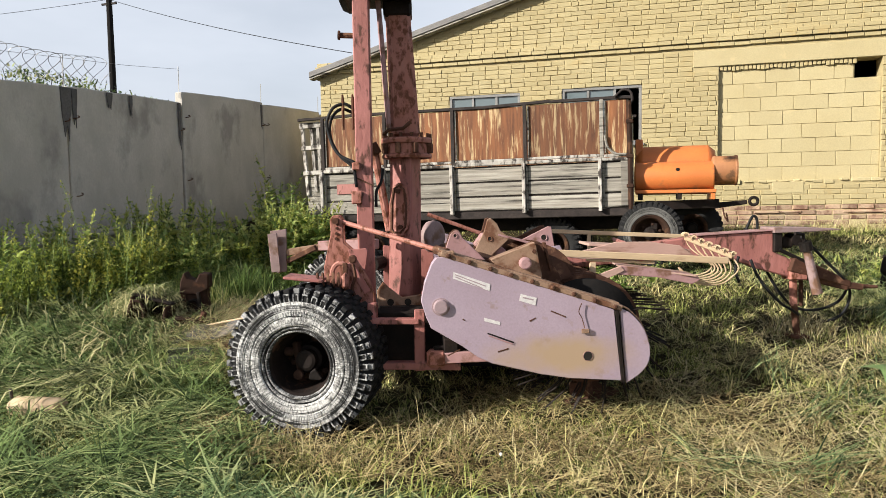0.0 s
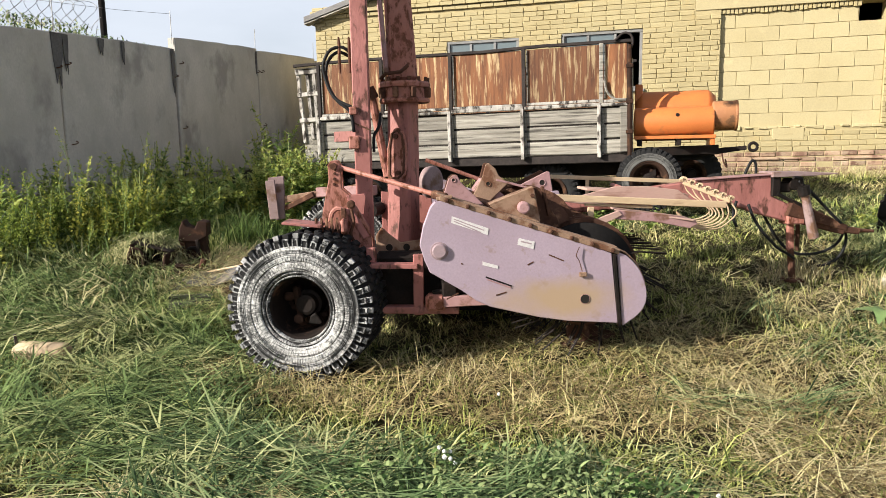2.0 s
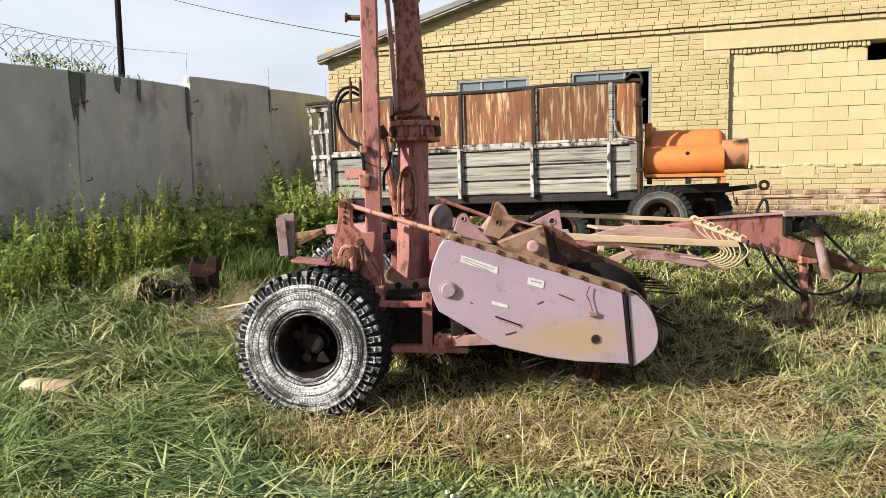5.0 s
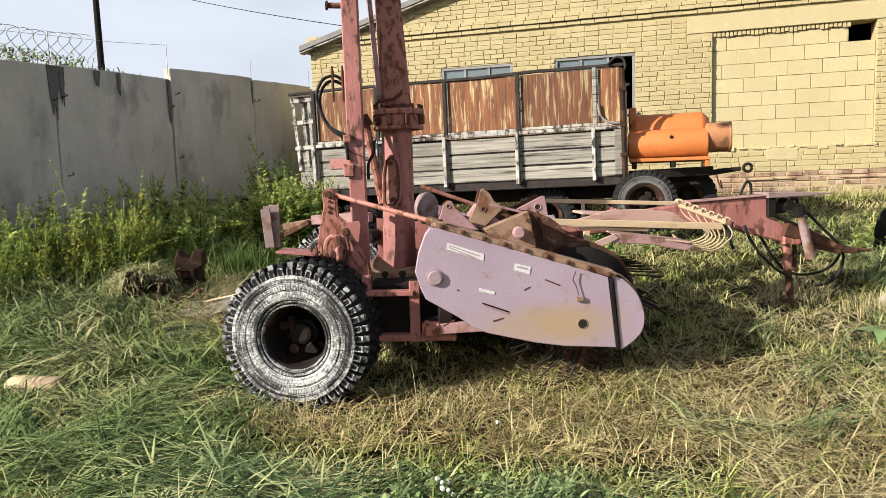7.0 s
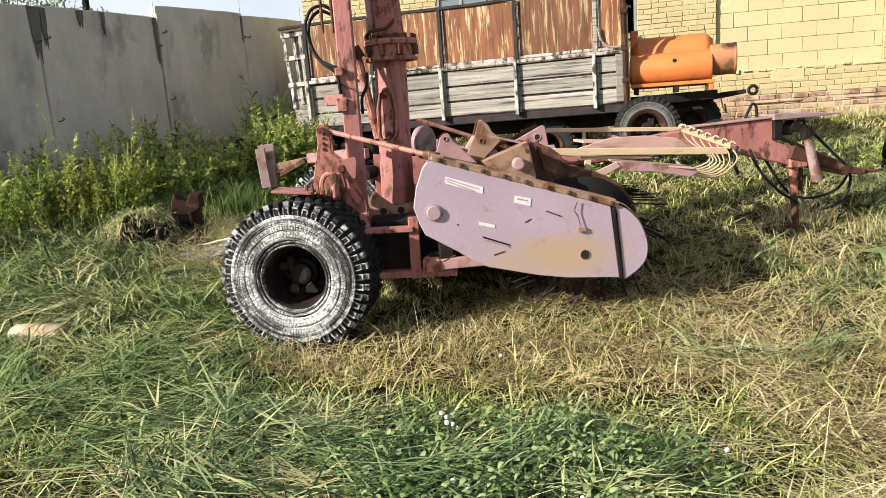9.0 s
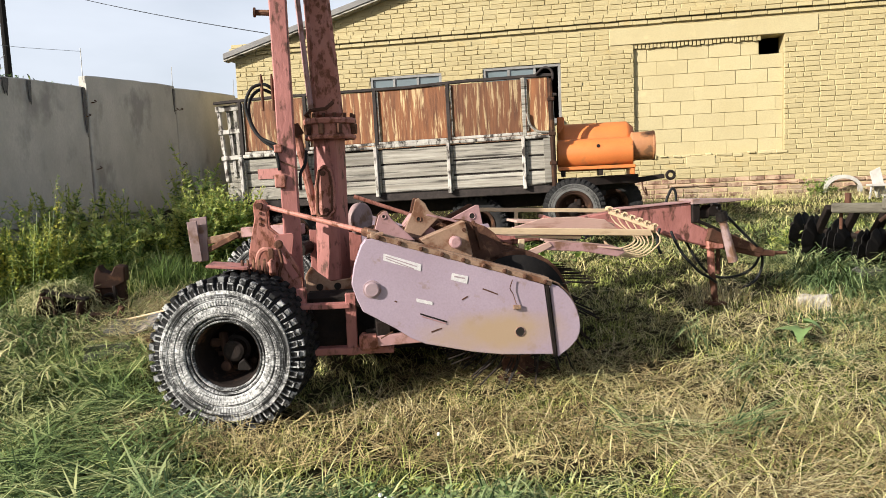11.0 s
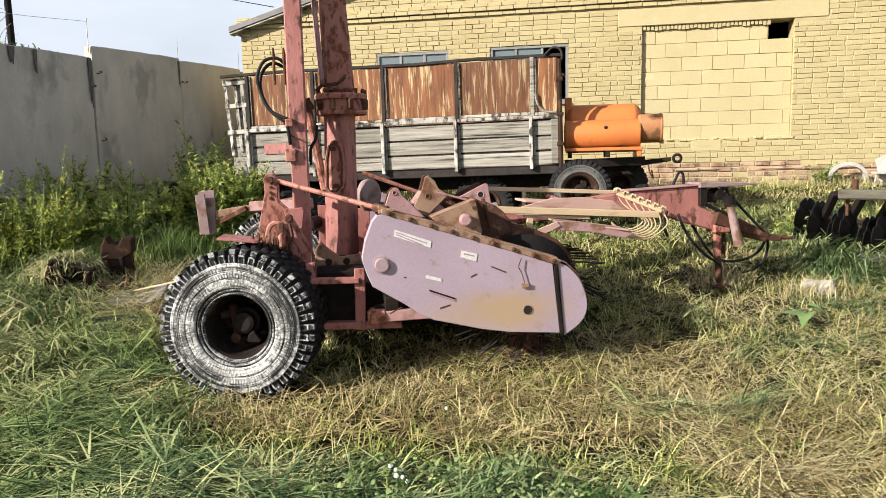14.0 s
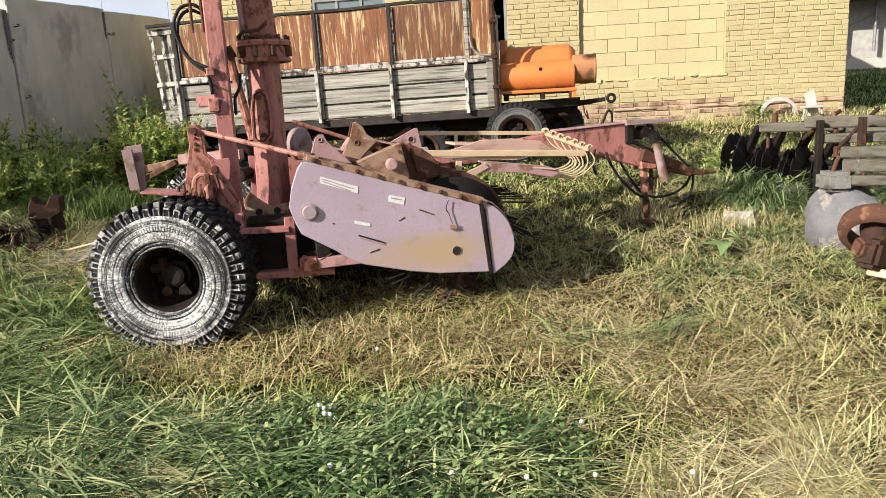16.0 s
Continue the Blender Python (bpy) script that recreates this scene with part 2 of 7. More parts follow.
BLACKTRIM = mat("tarred_dark_wood", (0.026, 0.022, 0.021), (0.055, 0.044, 0.04), 0.7, 0.0, 6, 50, 0.4, spec=0.1)
ORANGE = mat("orange_paint", (0.62, 0.19, 0.05), (0.54, 0.155, 0.04), 0.45, 0.0, 3, 60, 0.08, (0.28, 0.12, 0.05), 0.66, 4)
ORANGEOLD = mat("dirty_orange_paint", (0.42, 0.19, 0.08), (0.33, 0.14, 0.06), 0.6, 0.0, 4, 50, 0.2, (0.16, 0.08, 0.04), 0.55, 6)
CONCRETE = mat("grey_concrete", (0.53, 0.50, 0.45), (0.42, 0.395, 0.35), 0.9, 0.0, 2.2, 40, 0.35, (0.29, 0.27, 0.245), 0.60, 1.4, (1, 1, 0.6))
STREAK = mat("damp_black_streak", (0.075, 0.07, 0.068), (0.14, 0.13, 0.125), 0.9, 0.0, 4, 40, 0.2)
YELLOW = mat("yellow_painted_brick", (0.485, 0.405, 0.22), (0.45, 0.365, 0.188), 0.8, 0.0, 1.1, 45, 0.45, (0.44, 0.34, 0.16), 0.63, 2.5, island=0.12, obrand=0.12)
YMORTAR = mat("yellow_washed_mortar", (0.45, 0.37, 0.20), (0.36, 0.295, 0.155), 0.9, 0.0, 4, 50, 0.5)
YBLOCK = mat("yellow_painted_block", (0.485, 0.41, 0.233), (0.46, 0.38, 0.206), 0.8, 0.0, 1.5, 50, 0.2, (0.61, 0.48, 0.26), 0.66, 2, obrand=0.08)
REDBRICK = mat("bare_red_brick", (0.40, 0.25, 0.165), (0.50, 0.39, 0.27), 0.9, 0.0, 3, 50, 0.6, (0.20, 0.11, 0.075), 0.54, 5, island=0.35)
ROOFGREY = mat("grey_roof_edge", (0.23, 0.22, 0.21), (0.16, 0.15, 0.15), 0.85, 0.0, 4, 50, 0.3)
FRAMEGREY = mat("weathered_window_frame", (0.26, 0.255, 0.245), (0.17, 0.165, 0.16), 0.8, 0.0, 6, 50, 0.3)
# soil colour taken near black to deepen the shade between grass blades
SOIL = mat("shade_dark_thatch_and_soil", (0.032, 0.025, 0.011), (0.02, 0.02, 0.008), 1.0, 0.0, 1.6, 35, 0.8, (0.055, 0.042, 0.02), 0.58, 2.2, bump_far=0.03, spec=0.1)
DARKSTONE = mat("weathered_dark_stone", (0.20, 0.19, 0.175), (0.12, 0.115, 0.105), 0.9, 0.0, 7, 50, 0.6, (0.06, 0.055, 0.05), 0.56, 9)
STONE = mat("pale_stone", (0.46, 0.43, 0.39), (0.30, 0.28, 0.25), 0.9, 0.0, 6, 50, 0.5)
WHITEPAINT = mat("dirty_white_paint", (0.48, 0.46, 0.42), (0.32, 0.30, 0.27), 0.7, 0.0, 4, 50, 0.2)
ELBOW = mat("bare_tan_sheet_metal", (0.50, 0.30, 0.19), (0.40, 0.21, 0.13), 0.6, 0.0, 3, 50, 0.1, (0.25, 0.11, 0.06), 0.6, 5)
# near black puts the shade of the deep rim into its colour
RIMDARK = mat("shade_blackened_rim", (0.018, 0.012, 0.010), (0.011, 0.009, 0.008), 0.8, 0.0, 8, 60, 0.4, (0.07, 0.035, 0.022), 0.6, 9, spec=0.1)
LILACPINK = mat("pinkish_lilac_paint", (0.36, 0.265, 0.285), (0.29, 0.205, 0.22), 0.55, 0.0, 6, 50, 0.1, (0.2, 0.1, 0.08), 0.62, 14)
DARKIN = mat("dark_interior", (0.02, 0.018, 0.016), (0.03, 0.026, 0.022), 1.0, 0.0, 3, 30, 0.1, spec=0.1)
GALV = mat("galvanised_wire", (0.3, 0.3, 0.3), (0.22, 0.22, 0.22), 0.5, 0.7, 5, 50, 0.0)
LABELW = mat("scuffed_white_label", (0.66, 0.63, 0.62), (0.55, 0.52, 0.52), 0.6, 0.0, 20, 80, 0.1)
LABELINK = mat("label_ink", (0.36, 0.28, 0.3), (0.3, 0.22, 0.25), 0.6, 0.0, 20, 80, 0.0)

glass = bpy.data.materials.new("window_glass")
glass.use_nodes = True
gb = glass.node_tree.nodes["Principled BSDF"]
gb.inputs["Base Color"].default_value, gb.inputs["Roughness"].default_value = (0.12, 0.15, 0.16, 1), 0.06
gb.inputs["Metallic"].default_value, gb.inputs["Specular IOR Level"].default_value = 0.0, 0.9
GLASS = glass


# ---- mesh helpers ----
def finish(name, bm, material, parent=None, label="", smooth=False):
    me = bpy.data.meshes.new(name)
    bmesh.ops.recalc_face_normals(bm, faces=bm.faces)
    bm.to_mesh(me)
    bm.free()
    if smooth:
        me.polygons.foreach_set("use_smooth", [True] * len(me.polygons))
    me.materials.append(material)
    ob = new(name, me)
    if parent is not None:
        ob.parent = parent
    if label:
        ob["label"] = label
    return ob


def part(name, bm, material, parent, label="", smooth=False):
    return finish(name, bm, material, parent, label, smooth)


def thing(name, m, label, category, group="", kind=""):
    ob = new(name)
    ob.matrix_world = m
    return tagged(ob, label, category, group, kind)


def box(x0, x1, y0, y1, z0, z1, bev=0.0, bm=None, m=None, seg=1):
    """A box between two corners, with softened edges, added to bm."""
    one = bmesh.new()
    r = bmesh.ops.create_cube(one, size=1)
    bmesh.ops.scale(one, vec=(x1 - x0, y1 - y0, z1 - z0), verts=r["verts"])
    bmesh.ops.translate(one, vec=((x0 + x1) / 2, (y0 + y1) / 2, (z0 + z1) / 2), verts=r["verts"])
    if bev:
        bmesh.ops.bevel(one, geom=one.edges[:], offset=bev, segments=seg, affect="EDGES")
    if m is not None:
        bmesh.ops.transform(one, matrix=m, verts=one.verts)
    return join(bm, one)


def join(bm, one):
    if bm is None:
        return one
    me = bpy.data.meshes.new("tmp")
    one.to_mesh(me)
    one.free()
    bm.from_mesh(me)
    bpy.data.meshes.remove(me)
    return bm


def beam(a, b, w, h, bev=0.004, bm=None, up=(0, 0, 1), w2=None, h2=None):
    """A bar with a rectangular section w x h from a to b; w2, h2: its section at b."""
    a, b = Vector(a), Vector(b)
    way = (b - a).normalized()
    side = way.cross(Vector(up))
    side = side.normalized() if side.length > 1e-4 else Vector((1, 0, 0))
    top = side.cross(way)
    w2, h2 = w if w2 is None else w2, h if h2 is None else h2
    one = bmesh.new()
    vs = []
    for p, ww, hh in ((a, w, h), (b, w2, h2)):
        vs += [one.verts.new(p + side * sx * ww / 2 + top * sz * hh / 2) for sx, sz in ((-1, -1), (1, -1), (1, 1), (-1, 1))]
    for f in ((0, 1, 2, 3), (7, 6, 5, 4), (0, 4, 5, 1), (1, 5, 6, 2), (2, 6, 7, 3), (3, 7, 4, 0)):
        one.faces.new([vs[i] for i in f])
    if bev:
        bmesh.ops.bevel(one, geom=one.edges[:], offset=bev, segments=1, affect="EDGES")
    return join(bm, one)


def rod(points, radius, sides=8, bm=None, radii=None, caps=True):
    """A round tube along a run of points."""
    pts = [Vector(p) for p in points]
    one = bmesh.new()
    rings, side = [], None
    for i, p in enumerate(pts):
        way = (pts[min(i + 1, len(pts) - 1)] - pts[max(i - 1, 0)]).normalized()
        if side is None:
            side = way.cross(Vector((0, 0, 1)) if abs(way.z) < 0.9 else Vector((1, 0, 0))).normalized()
        side = (side - way * side.dot(way)).normalized()
        up = way.cross(side)
        r = radii[i] if radii else radius
        rings.append([one.verts.new(p + (side * math.cos(2 * math.pi * k / sides) + up * math.sin(2 * math.pi * k / sides)) * r) for k in range(sides)])
    for r0, r1 in zip(rings, rings[1:]):
        for k in range(sides):
            one.faces.new((r0[k], r0[(k + 1) % sides], r1[(k + 1) % sides], r1[k]))
    if caps:
        one.faces.new(rings[0][::-1])
        one.faces.new(rings[-1])
    return join(bm, one)


def curve(points, n=8):
    """Points of a smooth run through the given ones."""
    p = [Vector(q) for q in points]
    p = [2 * p[0] - p[1]] + p + [2 * p[-1] - p[-2]]
    out = []
    for i in range(1, len(p) - 2):
        for k in range(n):
            t = k / n
            out.append(0.5 * (2 * p[i] + (p[i + 1] - p[i - 1]) * t + (2 * p[i - 1] - 5 * p[i] + 4 * p[i + 1] - p[i + 2]) * t * t
                              + (3 * p[i] - p[i - 1] - 3 * p[i + 1] + p[i + 2]) * t ** 3))
    return out + [p[-2]]


def plate(outline, y0, y1, bev=0.003, bm=None):
    """A plate cut to an outline of (x, z), between y0 and y1."""
    one = bmesh.new()
    f = one.faces.new([one.verts.new((x, y0, z)) for x, z in outline])
    r = bmesh.ops.extrude_face_region(one, geom=[f])
    bmesh.ops.translate(one, vec=(0, y1 - y0, 0), verts=[v for v in r["geom"] if isinstance(v, bmesh.types.BMVert)])
    if bev:
        bmesh.ops.recalc_face_normals(one, faces=one.faces)
        bmesh.ops.bevel(one, geom=[e for e in one.edges if e.calc_face_angle(0) > 0.6], offset=bev, segments=1, affect="EDGES")
    return join(bm, one)


def spun(profile, axis_y=True, sides=40, bm=None, centre=(0, 0, 0)):
    """A body turned about the y axis through centre, from a profile of (y, radius)."""
    one = bmesh.new()
    rings = []
    for y, r in profile:
        if r < 1e-4:
            rings.append([one.verts.new((centre[0], centre[1] + y, centre[2]))])
        else:
            rings.append([one.verts.new((centre[0] + r * math.cos(2 * math.pi * k / sides), centre[1] + y, centre[2] + r * math.sin(2 * math.pi * k / sides))) for k in range(sides)])
    for a, b in zip(rings, rings[1:]):
        for k in range(sides):
            q = [a[k % len(a)], a[(k + 1) % len(a)] if len(a) > 1 else None, b[(k + 1) % len(b)] if len(b) > 1 else None, b[k % len(b)]]
            q = [v for v in q if v is not None]
            if len(set(q)) > 2:
                one.faces.new(q)
    return join(bm, one)


def ground_z(x, y):
    xs = min(1.0, max(0.72, 0.86 + x * 0.07))
    prof = ((4.0, 0.0), (5.0, 0.06), (7.0, 0.40), (10.0, 0.80), (14.4, 1.08), (30.0, 1.4))
    z = 0.0 if y < 4 else 1.5
    berm = min(1.0, max(0.0, (-6.2 - x) / 1.3)) * min(1.0, max(0.0, (y - 3) / 4)) * 0.42 if y < 16 else 0.0
    bank = min(1.0, max(0.0, (x - 5.6) / 0.6)) * min(1.0, max(0.0, (y - 15.0) / 7.5)) * 0.75
    for (ya, za), (yb, zb) in zip(prof, prof[1:]):
        if ya <= y < yb:
            k = (y - ya) / (yb - ya)
            z = za + (zb - za) * k
    return berm + bank + (z * xs if y < 12 else z * (xs + (1 - xs) * min(1, (y - 12) / 2.4)))


# ---- ground ----
def build_ground():
    xs = [-400, -120, -50, -25] + [i * 0.25 for i in range(-60, 61)] + [25, 50, 120, 400]
    ys = [-400, -100, -30, -12] + [i * 0.25 for i in range(-20, 81)] + [30, 50, 120, 400]
    bm = bmesh.new()
    g = [[bm.verts.new((x, y, ground_z(x, y) + 0.035 * (noise.noise((x * 1.3, y * 1.3, 0)) + 0.5 * noise.noise((x * 3.1, y * 3.1, 5))) * (abs(x) < 15))) for x in xs] for y in ys]
    for a, b in zip(g, g[1:]):
        for i in range(len(xs) - 1):
            bm.faces.new((a[i], a[i + 1], b[i + 1], b[i]))
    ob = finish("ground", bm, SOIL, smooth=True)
    tagged(ob, "bumpy yard ground of thatch and soil under mown grass, darkened for shade between blades", "ground", kind="structure")


build_ground()

# ---- brick building ----
WY = 14.40            # face of the bricks
WX0, WX1 = -6.92, 5.87
APEX = (0.15, 6.36)
OPEN = (1.10, 3.74, 1.93, 4.03)
WIN = ((-4.03, -2.57, 2.70, 3.77), (-1.75, -0.25, 2.70, 3.79))
COURSE = 0.0915


def roof_line(x):
    return APEX[1] - (0.272 if x < APEX[0] else 0.268) * abs(x - APEX[0])


def brick_mesh(w, h, proud=0.012, ch=0.006, worn=None):
    """Front of one brick: a face with chamfered edges that stands proud of the joint."""
    bm = bmesh.new()
    o = [bm.verts.new((x, 0.0, z)) for x, z in ((0, 0), (w, 0), (w, h), (0, h))]
    i = [bm.verts.new((x, -proud, z)) for x, z in ((ch, ch), (w - ch, ch), (w - ch, h - ch), (ch, h - ch))]
    if worn:
        for v in i:
            v.co += Vector((worn.uniform(-0.004, 0.004), worn.uniform(-0.002, 0.003), worn.uniform(-0.004, 0.004)))
    bm.faces.new(i)
    for k in range(4):
        bm.faces.new((o[k], o[(k + 1) % 4], i[(k + 1) % 4], i[k]))
    return bm


def build_building():
    wall = bmesh.new()
    x = [WX0, WIN[0][0], WIN[0][1], WIN[1][0], WIN[1][1], OPEN[0], OPEN[1], WX1]
    yf, yb = WY + 0.012, WY + 0.39
    top = 4.05
    for k, (a, b) in enumerate(zip(x, x[1:])):
        if k in (1, 3):
            w = WIN[k // 2]
            box(a, b, yf, yb, 0.6, w[2], bm=wall)
            box(a, b, yf, yb, w[3], top, bm=wall)
        elif k == 5:
            box(a, b, yf, yb, 0.6, OPEN[2], bm=wall)
            box(a, b, yf, yb, OPEN[3], top, bm=wall)
        else:
            box(a, b, yf, yb, 0.6, top, bm=wall)
    plate([(WX0, top), (WX1, top), (WX1, roof_line(WX1)), APEX, (WX0, roof_line(WX0))], yf, yb, 0, wall)
    box(WX0, WX0 + 0.38, yb, 30, 0.6, roof_line(WX0), bm=wall)
    box(WX1 - 0.38, WX1, yb, 30, 0.6, roof_line(WX1), bm=wall)
    plate([(WX0, 0.6), (WX1, 0.6), (WX1, roof_line(WX1)), APEX, (WX0, roof_line(WX0))], 30, 30.3, 0, wall)
    w = tagged(finish("wall_north", wall, YMORTAR), "yellow-washed brick gable wall of a farm building", "wall", kind="structure")
    tagged(finish("floor", box(WX0 + 0.38, WX1 - 0.38, yb, 30, 1.0, 1.1), DARKIN), "dark floor inside the building", "floor", kind="structure")
    # roof: two slabs with a grey verge
    for xa, za, xb, zb in ((-7.08, 4.40, APEX[0], 6.43), (APEX[0], 6.43, 6.12, 4.83)):
        rb = bmesh.new()
        q = [(xa, za - 0.09), (xb, zb - 0.09), (xb, zb + 0.03), (xa, za + 0.03)]
        plate(q, 14.19, 30.5, 0.01, rb)
        r = tagged(finish("roof", rb, ROOFGREY), "grey sheet roof slope with a weathered verge board", "roof", kind="structure")
        vb = plate([(xa, za - 0.13), (xb, zb - 0.13), (xb, zb - 0.095), (xa, za - 0.095)], 14.21, 14.42, 0.004)
        part("verge_board", vb, GREYWOOD, r)
    # brick faces
    rng = random.Random(4)
    loose = []
    meshes = {}
    z = 0.95
    row = 0
    cells = []
    while z < APEX[1]:
        h = COURSE - 0.010
        xx = WX0 - (0.13 if row % 2 else 0.0) - rng.random() * 0.03
        while xx < WX1:
            L = 0.262 if rng.random() < 0.86 else 0.132
            cells.append((xx, z + 0.014 * noise.noise((xx * 0.55, row * 0.13, 6.0)) + rng.uniform(-0.005, 0.005), L - rng.uniform(0.006, 0.012), h - rng.uniform(-0.002, 0.003), row))
            xx += L
        z += COURSE
        row += 1

    def cut(xa, xb, za, zb):
        """The pieces of a brick that the openings leave."""
        xa, xb = max(xa, WX0), min(xb, WX1)
        spans = [(xa, xb)]
        for o in (OPEN, *WIN, (0.66, 4.30, 4.03, 4.33)):
            if zb > o[2] + 0.01 and za < o[3] - 0.01:
                out = []
                for a, b in spans:
                    if b <= o[0] or a >= o[1]:
                        out.append((a, b))
                    else:
                        out += [(a, o[0]), (o[1], b)]
                spans = [(a, b) for a, b in out if b - a > 0.03]
        if 4.36 < (za + zb) / 2 < 4.62:
            return []
        return [(a, b) for a, b in spans if b - a > 0.03 and min(roof_line(a), roof_line(b)) > zb + 0.1]

    for xa, za, L, h, row in cells:
        for a, b in cut(xa, xa + L, za, za + h):
            proud = 0.012 + rng.uniform(-0.004, 0.006)
            base_red = za < 1.455 + 0.05 * noise.noise((a * 1.3, 0, 3)) - (0.10 if a > 4.2 else 0.0)
            if base_red:
                bmx = brick_mesh(b - a, h, proud + rng.uniform(-0.02, 0.012) * (rng.random() < 0.6), 0.012)
                bmesh.ops.translate(bmx, vec=(a, yf, za), verts=bmx.verts)
                loose.append((1, bmx))
            elif a > 3.74 and za < 4.05 and len([1 for k, _ in loose if k == 2]) < 290:
                loose.append((2, (a, za, round(b - a, 2), h)))
            else:
                bmx = brick_mesh(b - a, h, proud, 0.007, rng)
                bmesh.ops.translate(bmx, vec=(a, yf, za), verts=bmx.verts)
                loose.append((0, bmx))
    verts = {0: ([], []), 1: ([], [])}
    for k, b in loose:
        if k == 2:
            a, za, wd, h = b
            wd = (wd, rng.randrange(4))
            if wd not in meshes:
                me = bpy.data.meshes.new("brick")
                t = brick_mesh(wd[0], h, 0.012, 0.007, rng)
                bmesh.ops.recalc_face_normals(t, faces=t.faces)
                t.to_mesh(me)
                t.free()
                me.materials.append(YELLOW)
                meshes[wd] = me
            o = new("brick", meshes[wd])
            o.parent = w
            o.location = (a, yf + rng.uniform(-0.004, 0.003), za)
        else:
            vs, fs = verts[k]
            n0 = len(vs)
            b.verts.index_update()
            vs += [tuple(v.co) for v in b.verts]
            fs += [tuple(n0 + v.index for v in f.verts) for f in b.faces]
            b.free()
    for k, m, name in ((0, YELLOW, "painted_bricks"), (1, REDBRICK, "bare_bricks")):
        me = bpy.data.meshes.new(name)
        me.from_pydata(verts[k][0], [], verts[k][1])
        me.materials.append(m)
        o = new(name, me)
        o.parent = w
        o["kind"] = "stuff"
    # projecting string course: three stepped rows
    for z0, z1, p in ((4.385, 4.455, 0.035), (4.47, 4.54, 0.075), (4.55, 4.62, 0.045)):
        xx = WX0 - p
        sc = bmesh.new()
        while xx < WX1 + p:
            L = 0.26
            e = min(xx + L - 0.008, WX1 + p)
            dz = rng.uniform(-0.004, 0.004)
            box(xx, e, WY - p + rng.uniform(-0.006, 0.004), yf + 0.05, z0 + dz, z1 + dz, 0.006, sc)
            xx += L
        part("string_course", sc, YELLOW, w)
    part("lintel", box(0.66, 4.30, WY - 0.006, yf + 0.02, 4.035, 4.33, 0.008), YBLOCK, w, "long yellow-painted concrete lintel")
    led = bmesh.new()
    xx = WX0
    while xx < WX1 - 0.1:
        e = min(xx + rng.uniform(0.35, 0.9), WX1)
        if rng.random() < 0.8:
            box(xx, e - 0.01, WY - 0.03 + rng.uniform(-0.012, 0.012), yf + 0.02, 1.345 + rng.uniform(-0.01, 0.01), 1.40 + rng.uniform(-0.015, 0.015), 0.012, led)
        xx = e
    part("plinth_ledge", led, REDBRICK, w, "crumbling ledge of bare bricks")
    # soldier row under the lintel
    t = bmesh.new()
    xx = OPEN[0] + 0.02
    while xx < 3.30:
        box(xx, xx + 0.055, WY + 0.03, WY + 0.12, 3.955 + rng.uniform(-0.02, 0.01), 4.032, 0.005, t)
        xx += 0.07
    part("soldier_row", t, YELLOW, w)
    # block filling of the old gateway
    bw, bh, z = 0.552, 0.253, OPEN[2]
    part("filling", box(OPEN[0], 3.32, WY + 0.084, WY + 0.30, OPEN[2], OPEN[3], bm=box(3.32, OPEN[1], WY + 0.084, WY + 0.30, OPEN[2], 3.67)), YMORTAR, w)
    for r in range(8):
        xx = OPEN[0] - (0.0, 0.24, 0.02, 0.25, 0.01, 0.38, 0.12, 0.3)[r]
        while xx < OPEN[1] - 0.02:
            a, b = max(xx, OPEN[0] + 0.004), min(xx + bw - rng.uniform(0.006, 0.010), OPEN[1] - 0.004)
            z1 = z + bh - rng.uniform(0.005, 0.010) if r < 7 else 3.95
            if b - a > 0.05 and not (r == 7 and b > 3.3):
                part("block", box(a, b, WY + 0.072 + rng.uniform(-0.004, 0.004), WY + 0.15, z, z1, 0.004), YBLOCK, w)
            elif r == 7 and a < 3.3:
                part("block", box(a, 3.31, WY + 0.075, WY + 0.15, z, z1, 0.006), YBLOCK, w)
            xx += bw
        z += bh
    # ragged course beneath the filling
    part("block", box(2.02, 2.55, WY - 0.004, WY + 0.1, 1.70, 1.915, 0.012), YBLOCK, w)
    # lumps of mortar along the foot of the filling and chipped corners
    for k in range(15):
        x0 = OPEN[0] - 0.05 + k * 0.185 + rng.uniform(-0.05, 0.05)
        lump = box(x0, x0 + rng.uniform(0.08, 0.24), WY - rng.uniform(0.004, 0.022), WY + 0.08, 1.88 + rng.uniform(-0.02, 0.03), 1.94 + rng.uniform(-0.01, 0.02), 0.012)
        for v in lump.verts:
            v.co += noise.noise_vector(v.co * 9.0) * 0.018
        part("mortar_lump", lump, YBLOCK, w)
    # windows
    for k, (a, b, z0, z1) in enumerate(WIN):
        win = tagged(new("window_%d" % (k + 1)), "wooden window with grey weathered frame" + (" and a missing pane" if k else ""), "window", kind="structure")
        f = 0.055
        for name, q in (("window_frame", (a, b, z1 - f, z1)), ("window_frame", (a, b, z0, z0 + f)), ("window_frame", (a, a + f, z0 + f, z1 - f)), ("window_frame", (b - f, b, z0 + f, z1 - f))):
            part(name, box(q[0], q[1], WY + 0.02, WY + 0.11, q[2], q[3], 0.005), FRAMEGREY, win)
        third = (b - a) / 3
        for m in (1, 2):
            part("mullion", box(a + m * third - 0.025, a + m * third + 0.025, WY + 0.035, WY + 0.10, z0 + f, z1 - f, 0.004), FRAMEGREY, win)
        for m in range(3):
            if k == 1 and m == 2:
                continue
            part("pane", box(a + m * third + 0.03, a + (m + 1) * third - 0.03, WY + 0.06, WY + 0.066, z0 + f, z1 - f), GLASS, win)
